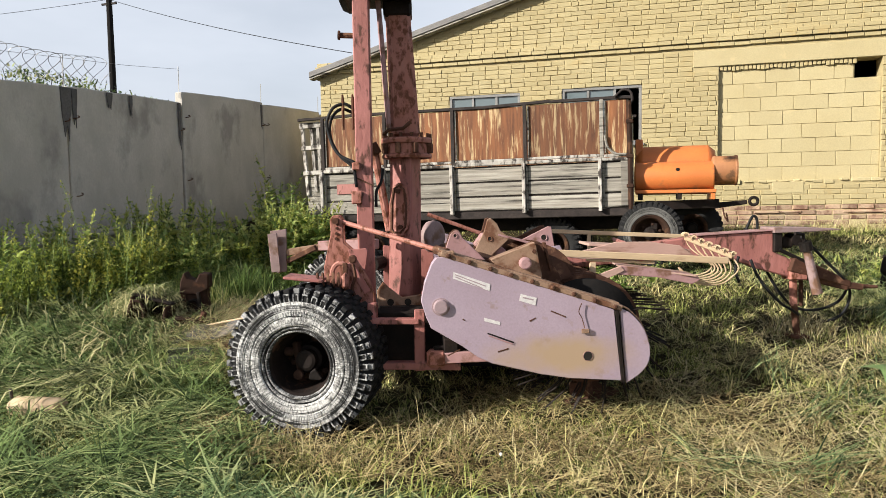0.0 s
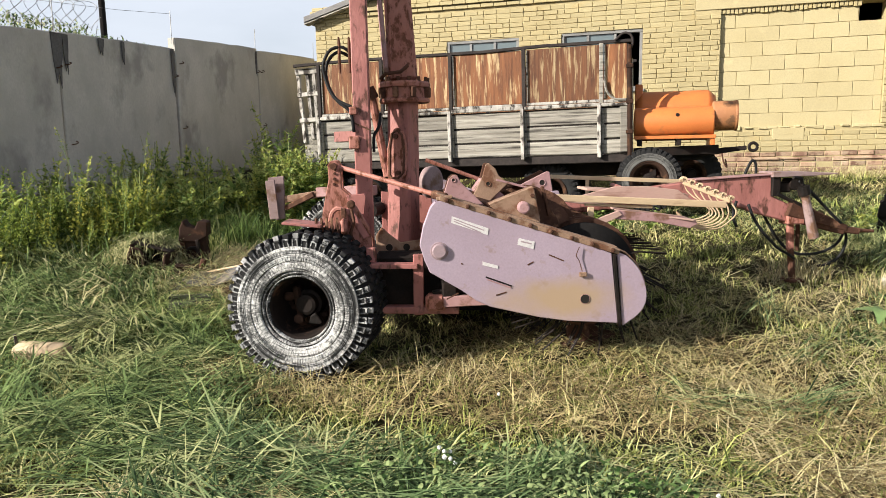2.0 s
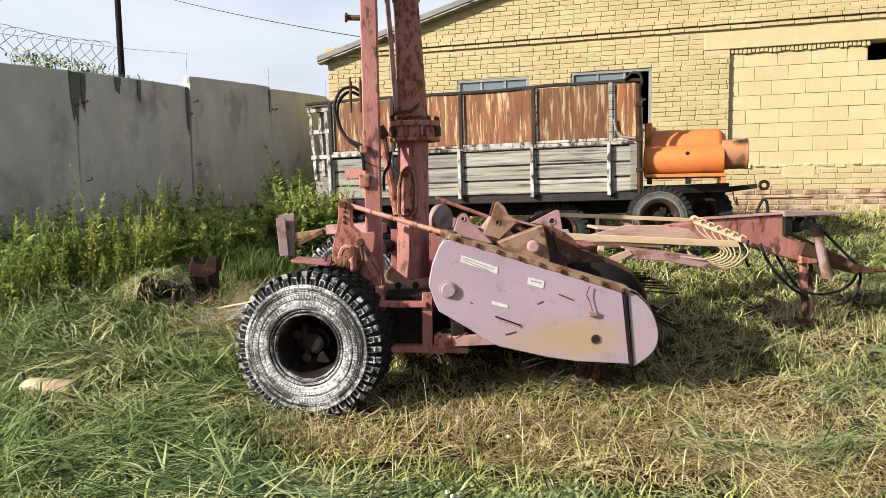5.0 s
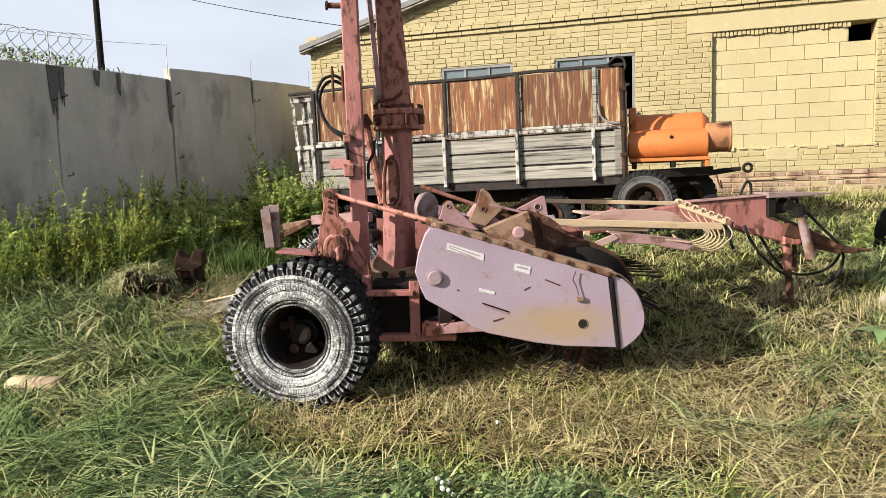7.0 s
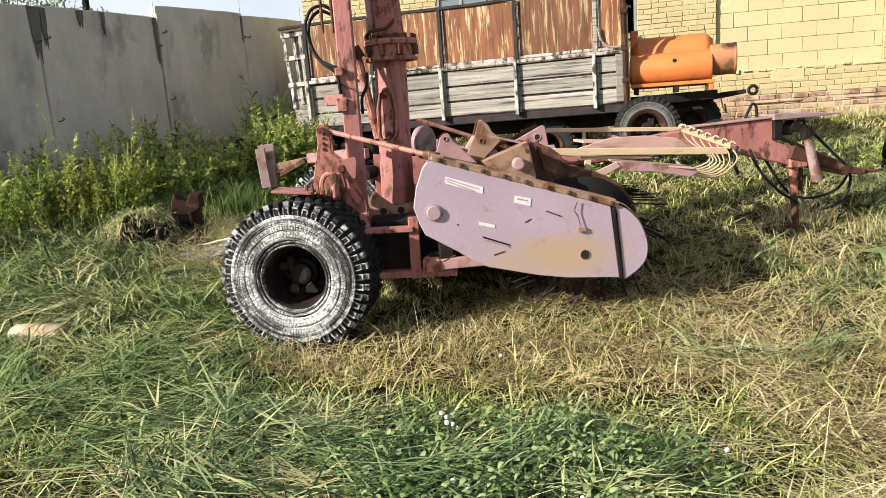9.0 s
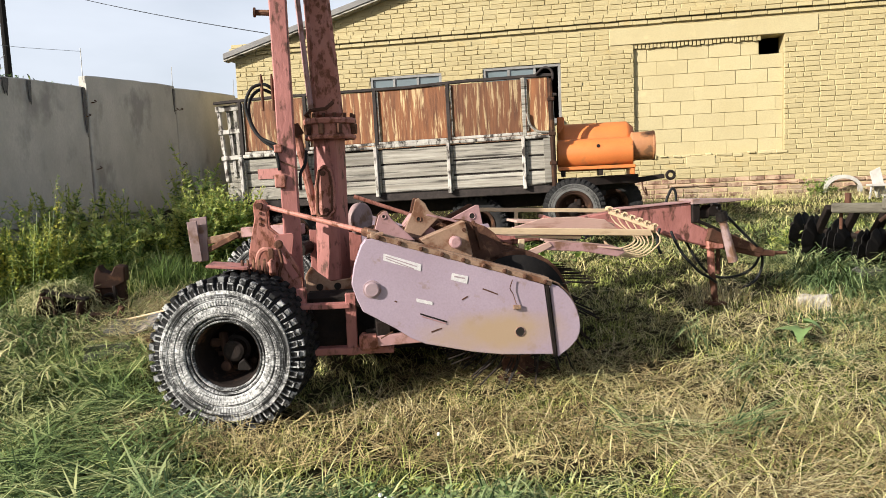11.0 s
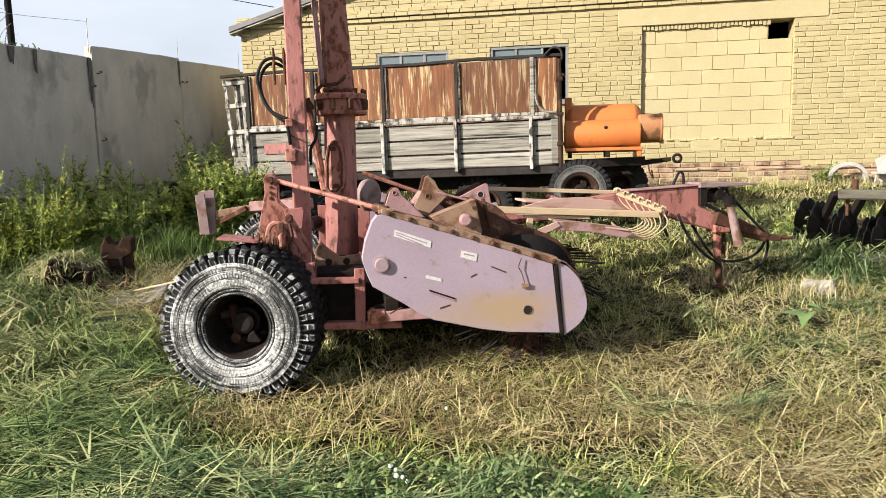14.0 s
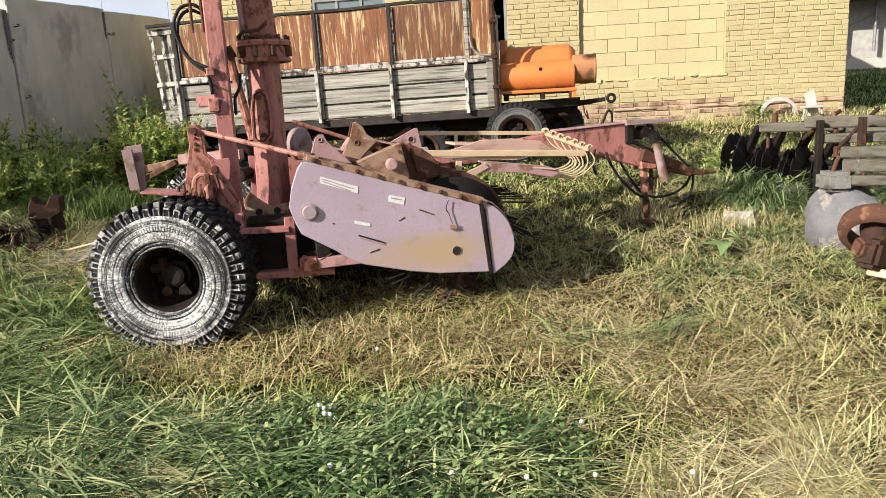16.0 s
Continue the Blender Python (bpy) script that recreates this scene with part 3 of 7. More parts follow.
            part("transom", box(a + m * third + 0.03, a + (m + 1) * third - 0.03, WY + 0.04, WY + 0.09, z1 - 0.30, z1 - 0.27, 0.003), FRAMEGREY, win)
        part("window_sill", box(a - 0.05, b + 0.05, WY - 0.05, WY + 0.05, z0 - 0.05, z0 - 0.004, 0.008), FRAMEGREY, win)


build_building()


# ---- concrete fence ----
def build_fence():
    rng = random.Random(7)
    panels = ((5.95, 8.48, 3.15, 3.32), (8.52, 10.99, 3.33, 3.43), (11.03, 13.66, 3.62, 3.775), (13.70, 16.3, 3.745, 3.88), (16.34, 19.0, 3.84, 3.95))
    f = tagged(new("fence"), "grey precast concrete panel fence with damp black streaks", "fence", kind="structure")
    for k, (ya, yb, za, zb) in enumerate(panels):
        low = 0.85 + 0.043 * (ya - 1)
        bm = bmesh.new()
        n = 8
        out = [(ya, low), (yb, low + 0.06)]
        for i in range(n + 1):
            y = yb + (ya - yb) * i / n
            drop = -0.012 if i in (0, n) else 0.0
            out.append((y, zb + (za - zb) * i / n + drop + rng.uniform(-0.006, 0.006)))
        plate([(y, z) for y, z in out], 7.9 + (0.012 if k % 2 else 0), 8.05, 0.012, bm)
        bmesh.ops.transform(bm, matrix=Matrix(((0, -1, 0, 0), (1, 0, 0, 0), (0, 0, 1, 0), (0, 0, 0, 1))), verts=bm.verts)
        part("panel", bm, CONCRETE, f)
        # lifting loops cast into the edges
        for yy, zz in ((ya + 0.07, za - 0.45), (ya + 0.07, za - 1.55), (yb - 0.06, zb - 0.5)):
            part("lifting_loop", rod(curve([(-7.9, yy, zz), (-7.85, yy + 0.03, zz + 0.01), (-7.85, yy + 0.07, zz + 0.03), (-7.9, yy + 0.09, zz + 0.05)], 4), 0.008, 5), RUST, f)
        part("footing", box(-8.2, -7.99, ya, yb, 0.0, low + 0.08, 0.02), CONCRETE, f)
    # damp streaks down from the joints and the top
    for y, z, wd, ln in ((8.47, 3.30, 0.20, 0.75), (8.62, 3.30, 0.10, 0.55), (9.75, 3.36, 0.07, 0.35), (9.3, 3.34, 0.12, 0.25), (10.93, 3.40, 0.08, 0.8), (13.6, 3.70, 0.06, 0.5), (6.9, 3.18, 0.1, 0.3)):
        pts = [(y - wd / 2, z), (y + wd / 2, z), (y + wd * 0.42, z - ln * 0.4), (y + wd * 0.3, z - ln * 0.55), (y + wd * 0.16, z - ln), (y + wd * 0.02, z - ln * 0.7), (y - wd * 0.2, z - ln * 0.92), (y - wd * 0.4, z - ln * 0.5)]
        bm = plate(pts, 7.884, 7.895, 0)
        bmesh.ops.transform(bm, matrix=Matrix(((0, -1, 0, 0), (1, 0, 0, 0), (0, 0, 1, 0), (0, 0, 0, 1))), verts=bm.verts)
        part("damp_streak", bm, STREAK, f)
    # wire posts, strands and the razor coil
    tops = []
    for y, z0, z1 in ((5.93, 3.1, 3.55), (8.50, 3.3, 3.76), (11.01, 3.5, 4.04), (13.68, 3.7, 4.15), (16.3, 3.8, 4.25)):
        part("wire_post", rod([(-7.95, y, z0), (-7.93, y - 0.02, z1)], 0.007, 5), GALV, f)
        tops.append((-7.93, y - 0.02, z1 - 0.05))
    for a, b in zip(tops[:3], tops[1:3]):
        mid = (Vector(a) + Vector(b)) / 2 - Vector((0, 0, 0.02))
        part("wire", rod([a, mid, b], 0.0028, 4), GALV, f)
    coil = []
    for i in range(24 * 16):
        t = i / 24
        y = 5.9 + t * 0.21
        sag = 0.03 * math.sin(y * 2.1)
        coil.append((-7.95 + 0.19 * math.cos(t * 2 * math.pi), y + 0.1 * math.sin(t * 4 * math.pi), 3.02 + 0.062 * (y - 3.4) + 0.27 + sag + 0.19 * math.sin(t * 2 * math.pi)))
    part("razor_coil", rod(coil, 0.0045, 4, caps=False), GALV, f)


build_fence()


# ---- beyond the yard ----
def build_far():
    p = thing("utility_pole", pose(-17.6, 20.4, 0), "dark wooden utility pole with overhead wires", "utility pole")
    part("pole", rod([(0, 0, 0.5), (-0.05, 0, 8.75)], 0.12, 10, radii=[0.13, 0.095]), SOOT, p)
    part("crossbar", beam((-0.35, 0, 8.45), (0.25, 0, 8.45), 0.06, 0.06), BLACKTRIM, p)
    for a, b, s, r in (((-0.05, 0, 8.6), (-18, 0.5, 8.95), 0.15, 0.008), ((-0.05, 0, 8.6), (11.45, -6.02, 4.80), 0.12, 0.008)):
        a, b = Vector(a), Vector(b)
        part("overhead_wire", rod([a.lerp(b, t / 12) - Vector((0, 0, s * 4 * (t / 12) * (1 - t / 12))) for t in range(13)], r, 4), HOSE, p)
    # neighbouring house beyond a grassy bank
    h = thing("white_house", pose(0, 0, 0), "white rendered house with dark roof edge and grey plinth", "house")
    part("wall", box(7.5, 20, 24.0, 32, 2.4, 4.35), WHITEPAINT, h)
    part("plinth", box(7.4, 20.05, 23.93, 24.0, 1.3, 2.40, 0.01), CONCRETE, h, "grey plinth")
    hr = part("roof", plate([(22.8, 4.1), (33, 4.1), (28, 6.2)], 7.2, 20.5, 0.02), ROOFGREY, h)
    hr.matrix_local = Matrix(((0, 1, 0, 0), (1, 0, 0, 0), (0, 0, 1, 0), (0, 0, 0, 1)))
    part("rain_pipe", rod([(9.75, 23.9, 4.1), (9.75, 23.85, 3.9), (9.72, 23.88, 2.3)], 0.055, 8), STEEL, h)
    part("rain_pipe", rod([(10.55, 23.8, 4.6), (10.5, 23.75, 2.6)], 0.05, 8), STEEL, h)
    part("bracket", beam((9.75, 23.85, 3.35), (10.5, 23.8, 3.7), 0.03, 0.03), STEEL, h)
    win = part("window", box(11.35, 12.5, 23.95, 24.02, 2.6, 3.8, 0.01), WHITEPAINT, h)
    part("pane", box(11.42, 12.43, 23.94, 23.948, 2.67, 3.73), GLASS, win)


build_far()

# ---- wheels ----
def wheel(parent, c, r, half, rim_r, white, lugs=46, name="wheel", out=-1, turn=0.0):
    """A wheel about the y axis at c, its outer side towards out * y, swung about the upright by turn degrees."""
    w = new(name)
    w.parent = parent
    w.matrix_local = Matrix.Translation(c) @ Matrix.Rotation(radians(turn), 4, "Z")
    s = out
    prof = [(s * half * 0.80, rim_r), (s * half * 0.97, rim_r + 0.02), (s * half * 1.08, rim_r + 0.06), (s * half * 1.13, (rim_r + r) / 2),
            (s * half * 1.06, r - 0.07), (s * half * 0.95, r - 0.03), (s * half * 0.6, r - 0.022), (-s * half * 0.6, r - 0.022), (-s * half * 0.95, r - 0.03),
            (-s * half * 1.08, r - 0.08), (-s * half * 1.12, (rim_r + r) / 2), (-s * half * 0.97, rim_r + 0.02), (-s * half * 0.8, rim_r)]
    part("tyre", spun(prof, sides=64), RUBBER, w, "worn black rubber tyre", True)
    rng = random.Random(int(r * 1000) + lugs)
    tr = bmesh.new()
    for k in range(lugs):
        for side in (-1, 1):
            a = 2 * math.pi * (k + (0.5 if side > 0 else 0)) / lugs
            m = Matrix.Rotation(a, 4, "Y")
            wd = 0.62 * math.pi * r / lugs
            wear = rng.uniform(0, 0.006)
            box(-wd, wd, side * half * 0.50, side * half * 1.03, r - 0.05, r + 0.002 - wear, 0.006, tr, m)
            box(-wd * 0.9, wd * 0.9, side * half * 1.0, side * half * 1.10, r - 0.085, r - 0.03, 0.006, tr, m)
            m2 = Matrix.Rotation(a + math.pi / lugs * 0.8, 4, "Y")
            box(-wd * 0.8, wd * 0.8, side * half * 0.06, side * half * 0.42, r - 0.05, r - wear, 0.006, tr, m2)
    part("tread", tr, RUBBER, w)["kind"] = "stuff"
    if white:
        side_label = "whitewashed tyre sidewall" if white is WHITEWALL else "dusty grey tyre sidewall"
        thin = WHITEGREY if white is WHITEWALL else white
        bulge = lambda q: half * (1.10 + 0.055 * math.sin(math.pi * (q - rim_r) / (r - rim_r)))
        lo, hi = rim_r + 0.026, r - 0.082

        def band(q0, q1, n, ridge=0.0):
            """A stretch of the sidewall between two radii, with a low ridge at each end."""
            out = [(s * (bulge(q0) - 0.006), q0 - 0.001)]
            for i in range(n + 1):
                q = q0 + (q1 - q0) * i / n
                out.append((s * (bulge(q) + 0.004 + (ridge if i in (0, n) else 0.0)), q))
            return out + [(s * (bulge(q1) - 0.006), q1 + 0.001)]

        span = hi - lo
        marks = [lo + span * k for k in (0.0, 0.40, 0.66, 0.72, 0.80, 0.86, 1.0)]
        for (q0, q1), m, rise in zip(zip(marks, marks[1:]), (white, white, white, thin, thin, white), (0.0, -0.001, 0.003, 0.0, 0.002, 0.003)):
            part("sidewall", spun(band(q0 + 0.0015, q1 - 0.0015, 4, rise), sides=88), m, w, side_label, True)
        rb = bmesh.new()
        qa, qb = marks[1] + 0.004, marks[2] - 0.004
        for k in range(120):
            m = Matrix.Rotation(2 * math.pi * (k + rng.uniform(-0.12, 0.12)) / 120, 4, "Y")
            ww = math.pi * qa / 120 * 0.55
            y0, y1 = sorted((s * (bulge(qa) - 0.004), s * (bulge((qa + qb) / 2) + 0.0085)))
            box(-ww, ww, y0, y1, qa, qb - rng.uniform(0, 0.004), 0.0, rb, m)
        part("sidewall_ribs", rb, white, w, "moulded sidewall ribs")["kind"] = "stuff"
    if white is WHITEWALL:
        wb = bmesh.new()
        for k in range(lugs):
            a = 2 * math.pi * (k + (0.5 if s > 0 else 0)) / lugs
            wd = 0.62 * math.pi * r / lugs
            m = Matrix.Rotation(a, 4, "Y")
            y0, y1 = sorted((s * half * 1.05, s * half * 1.122))
            for o in (-0.74, 0.74):
                box(wd * o - wd * 0.20, wd * o + wd * 0.20, y0, y1, r - 0.084, r - 0.030 + rng.uniform(-0.006, 0.004), 0.002, wb, m)
            box(-wd * 0.75, wd * 0.75, y0, y1, r - 0.042, r - 0.031, 0.002, wb, m)
            y0, y1 = sorted((s * half * 0.88, s * half * 1.036))
            if rng.random() < 0.8:
                box(-wd * 0.9, wd * 0.9, y0, y1, r - 0.03, r + 0.0022, 0.002, wb, m)
        part("tread_edge", wb, WHITEEDGE, w, "whitewashed edges of the tread blocks")["kind"] = "stuff"
    # whitewashed wheels: rim hollow and parts inside coloured dark for shade
    dark = RIMDARK if white is WHITEWALL else DARKRUST
    part("rim", spun([(s * half * 0.98, rim_r + 0.022), (s * half * 1.02, rim_r + 0.012), (s * half * 1.0, rim_r - 0.012), (s * half * 0.85, rim_r - 0.03), (s * half * 0.3, rim_r - 0.05), (-s * half * 0.3, rim_r - 0.06), (-s * half * 0.4, 0.09), (-s * half * 0.4, 0)], sides=48), dark, w, "grimy dark steel rim, shade-blackened on whitewashed wheels", True)
    part("bead_ring", spun([(s * half * 1.0, rim_r + 0.026), (s * half * 1.09, rim_r + 0.022), (s * half * 1.10, rim_r + 0.012), (s * half * 1.07, rim_r + 0.004), (s * half * 0.98, rim_r)], sides=56), WHITEGREY if white is WHITEWALL else dark, w, "worn bead ring", True)
    if white is WHITEWALL:
        part("rim_ring", spun([(s * half * 1.0, rim_r - 0.002), (s * half * 1.05, rim_r - 0.005), (s * half * 1.04, rim_r - 0.016), (s * half * 0.9, rim_r - 0.022)], sides=56), WHITEGREY, w, "chipped inner ring", True)
        part("rim_step", spun([(s * half * 0.9, rim_r - 0.018), (s * half * 0.92, rim_r - 0.030), (s * half * 0.80, rim_r - 0.036)], sides=56), RIMDARK, w, "", True)
        part("axle_link", beam((-0.09, s * half * 0.1, 0.12), (-0.05, s * half * 0.2, -0.08), 0.05, 0.05, 0.01), DARKRUST, w, "rusty steel link")
        part("link_knob", spun([(0, 0.034), (s * 0.03, 0.034), (s * 0.035, 0.02), (s * 0.035, 0)], sides=12, centre=(-0.055, s * half * 0.3, -0.10)), DARKRUST, w)
        part("axle_shoe", plate([(0.03, -0.08), (0.07, -0.05), (0.12, -0.12), (0.10, -0.135), (0.02, -0.13)], min(s * half * 0.3, s * half * 0.3 - 0.03), max(s * half * 0.3, s * half * 0.3 - 0.03), 0.006), DARK, w)
        part("rim_lug", box(-0.17, -0.10, s * half * 0.2 - 0.02, s * half * 0.2 + 0.02, 0.02, 0.08, 0.015), DARKRUST, w)
    part("hub", spun([(-s * half * 0.4, 0.10), (s * half * 0.1, 0.095), (s * half * 0.15, 0.075), (s * half * 0.4, 0.07), (s * half * 0.44, 0.05), (s * half * 0.44, 0)], sides=24), DARK, w, "greasy dark hub")
    for k in range(6):
        a = 2 * math.pi * k / 6 + 0.3
        part("wheel_nut", spun([(0, 0.022), (s * 0.045, 0.022), (s * 0.05, 0.012), (s * 0.05, 0)], sides=6, centre=(0.135 * math.cos(a), s * 0.02 - s * half * 0.4, 0.135 * math.sin(a))), DARKRUST, w)
    return w


# ---- wooden trailer ----
def build_trailer():
    L, D = 4.23, 2.15
    t = thing("farm_trailer", pose(-4.54, 9.63, 1.452, 0, -0.95, 0), "old wooden tipping trailer with grey boards and peeling brown upper sheets", "trailer")
    rng = random.Random(11)
    for y0, y1, s in ((0.0, 0.028, 0), (D - 0.028, D, 1)):
        for a, b in ((0.015, 0.192), (0.207, 0.384), (0.40, 0.58)):
            x = 0.0
            for xb in (1.97, 2.95, L):
                part("side_board", box(x + 0.004, xb - 0.004, y0 + rng.uniform(-0.009, 0.007), y1, a + rng.uniform(-0.004, 0.006), b - rng.uniform(0, 0.008), 0.006), GREYWOOD, t)
                x = xb
        # black sheet added behind the boards so their gaps look shaded
        part("board_backing", box(0.0, L, y0 + 0.012, y1 - 0.010, 0.01, 0.60, 0.002), BLACKTRIM, t)
        xs = (0.03, 0.97, 1.945, 2.925, 3.90, L)
        for a, b in zip(xs, xs[1:]):
            part("upper_sheet", box(a + 0.03, b - 0.02, y0 + 0.006 + rng.uniform(-0.004, 0.004), y1 - 0.006, 0.69, 1.36, 0.004), BROWNPLY, t, "brown sheet with peeling paint")
        q = -0.035 if not s else 0.035
        for x in xs[:-1]:
            pale = x > 3.5
            part("upper_post", box(x - 0.022, x + 0.028, min(y0, y0 + q), max(y0, y0 + q) - 0.002, 0.60, 1.37, 0.006), GREYWOOD if pale else BLACKTRIM, t, "weathered grey post" if pale else "tarred dark post")
            part("post_strip", box(x + 0.032, x + 0.052, min(y0, y0 + q * 0.5), max(y0, y0 + q * 0.5) - 0.003, 0.70, 1.35, 0.003), GREYWOOD, t, "grey edge strip")
            part("stake", box(x - 0.045, x + 0.0, min(y0, y0 + q * 1.9) - 0.001, max(y0, y0 + q * 1.9) - 0.002, -0.03, 0.62, 0.006), PALEWOOD, t, "flaking pale stake")
            part("stake_strap", box(x + 0.004, x + 0.03, min(y0, y0 + q) - 0.002, max(y0, y0 + q) - 0.001, 0.0, 0.56, 0.004), GREYWOOD, t)
        for a, b in zip(xs, xs[1:]):
            part("middle_rail", box(a + 0.004, b - 0.004, min(y0, y0 + q * 1.2) - 0.002, max(y0, y0 + q * 1.2), 0.60 + rng.uniform(-0.006, 0.006), 0.645 + rng.uniform(-0.012, 0.01), 0.008), PALEWOOD, t, "flaking pale rail")
        for a, b in zip(xs, xs[1:]):
            part("sill_rail", beam((a + 0.03, min(y0, y0 + q * 0.7) + 0.004, 0.668 + rng.uniform(-0.006, 0.006)), (b - 0.025, min(y0, y0 + q * 0.7) + 0.004, 0.668 + rng.uniform(-0.006, 0.006)), 0.022, 0.036, 0.006), PALEWOOD, t, "flaking pale sill rail")
        x = -0.36
        while x < L:
            e = min(x + 0.9, L + 0.04)
            dz = 0.012 * math.sin(x * 2.3) + rng.uniform(-0.006, 0.004)
            part("top_rail", beam((x, (y0 + y1) / 2 - 0.004, 1.385 + dz), (e + 0.01, (y0 + y1) / 2 - 0.004, 1.385 + 0.012 * math.sin(e * 2.3)), 0.05, 0.04, 0.006), BLACKTRIM, t, "tarred top rail")
            x = e
    for x0, x1 in ((0.0, 0.03), (L - 0.03, L)):
        for a, b in ((0.02, 0.2), (0.21, 0.39), (0.4, 0.6), (0.62, 1.36)):
            part("end_board", box(x0, x1, 0.03, D - 0.03, a, b, 0.005), GREYWOOD, t)
    # rear gate frame that stands out past the boards
    for a, b, wd in (((-0.34, 0.10, 1.33), (-0.28, 0.10, 0.30), 0.06), ((-0.2, 0.10, 1.33), (-0.15, 0.10, 0.35), 0.045), ((-0.08, 0.08, 1.33), (-0.05, 0.08, 0.0), 0.05)):
        part("gate_post", beam(a, b, wd, 0.05, 0.005), PALEWOOD, t)
    for z, wd in ((1.30, 0.08), (0.98, 0.06), (0.62, 0.06)):
        part("gate_rail", beam((-0.37 + (1.3 - z) * 0.05, 0.07, z), (0.03, 0.07, z + 0.01), 0.04, wd, 0.005), PALEWOOD, t)
    part("gate_sheet", box(-0.17, -0.06, 0.11, 0.13, 0.65, 1.28, 0.003), GREYWOOD, t)
    part("gate_board", box(-0.3, -0.02, 0.10, 0.13, 0.02, 0.58, 0.005), GREYWOOD, t)
    part("corner_rod", rod([(L + 0.02, -0.03, -0.12), (L + 0.015, -0.03, 0.7), (L + 0.01, -0.03, 1.33)], 0.030, 8), DARKRUST, t)
    part("corner_hook", rod(curve([(L - 0.16, -0.03, 1.39), (L - 0.06, -0.03, 1.47), (L + 0.03, -0.03, 1.44), (L + 0.05, -0.03, 1.34), (L + 0.0, -0.03, 1.27)], 5), 0.016, 8), BLACKTRIM, t, "tarred bent corner hook", True)
    for z in (0.25, 0.62, 1.05):
        part("corner_clamp", box(L - 0.03, L + 0.06, -0.065, 0.0, z, z + 0.05, 0.008), DARKRUST, t)
    part("corner_plank", box(L - 0.10, L - 0.01, -0.03, -0.006, 0.02, 0.60, 0.006), GREYWOOD, t)
    part("corner_brace", rod(curve([(3.94, -0.03, 0.92), (3.97, -0.03, 0.78), (4.06, -0.03, 0.69), (4.2, -0.03, 0.67)], 5), 0.016, 6), GREYWOOD, t)
    part("bed_frame", box(-0.02, L, 0.01, D - 0.01, -0.10, 0.0, 0.01), BLACKTRIM, t, "black underframe")
    for y in (0.55, D - 0.55):
        part("chassis_rail", box(-0.1, L - 0.1, y - 0.06, y + 0.06, -0.28, -0.10, 0.01), DARK, t)
    part("cross_member", box(0.4, 0.55, 0.1, D - 0.1, -0.42, -0.28, 0.01), DARK, t)
    part("cross_member", box(3.1, 3.25, 0.1, D - 0.1, -0.42, -0.28, 0.01), DARK, t)
    for x in (0.6, 3.2):
        for y, o in ((0.30, -1), (D - 0.30, 1)):
            gz = ground_z(-4.54 + x, 9.63 + y) - 1.452 - x * 0.0166
            wheel(t, (x, y, gz + 0.40), 0.41, 0.11, 0.22, None, 36, out=o)
    part("tow_bar", beam((L - 0.2, D / 2, -0.2), (L + 0.5, D / 2, -0.3), 0.08, 0.08), DARK, t)
    # pale patch on the boards, mended with red sheet
    part("mending_sheet", box(0.22, 0.62, -0.012, -0.005, 0.30, 0.44, 0.001), RED, t, "red-painted mending sheet")


build_trailer()


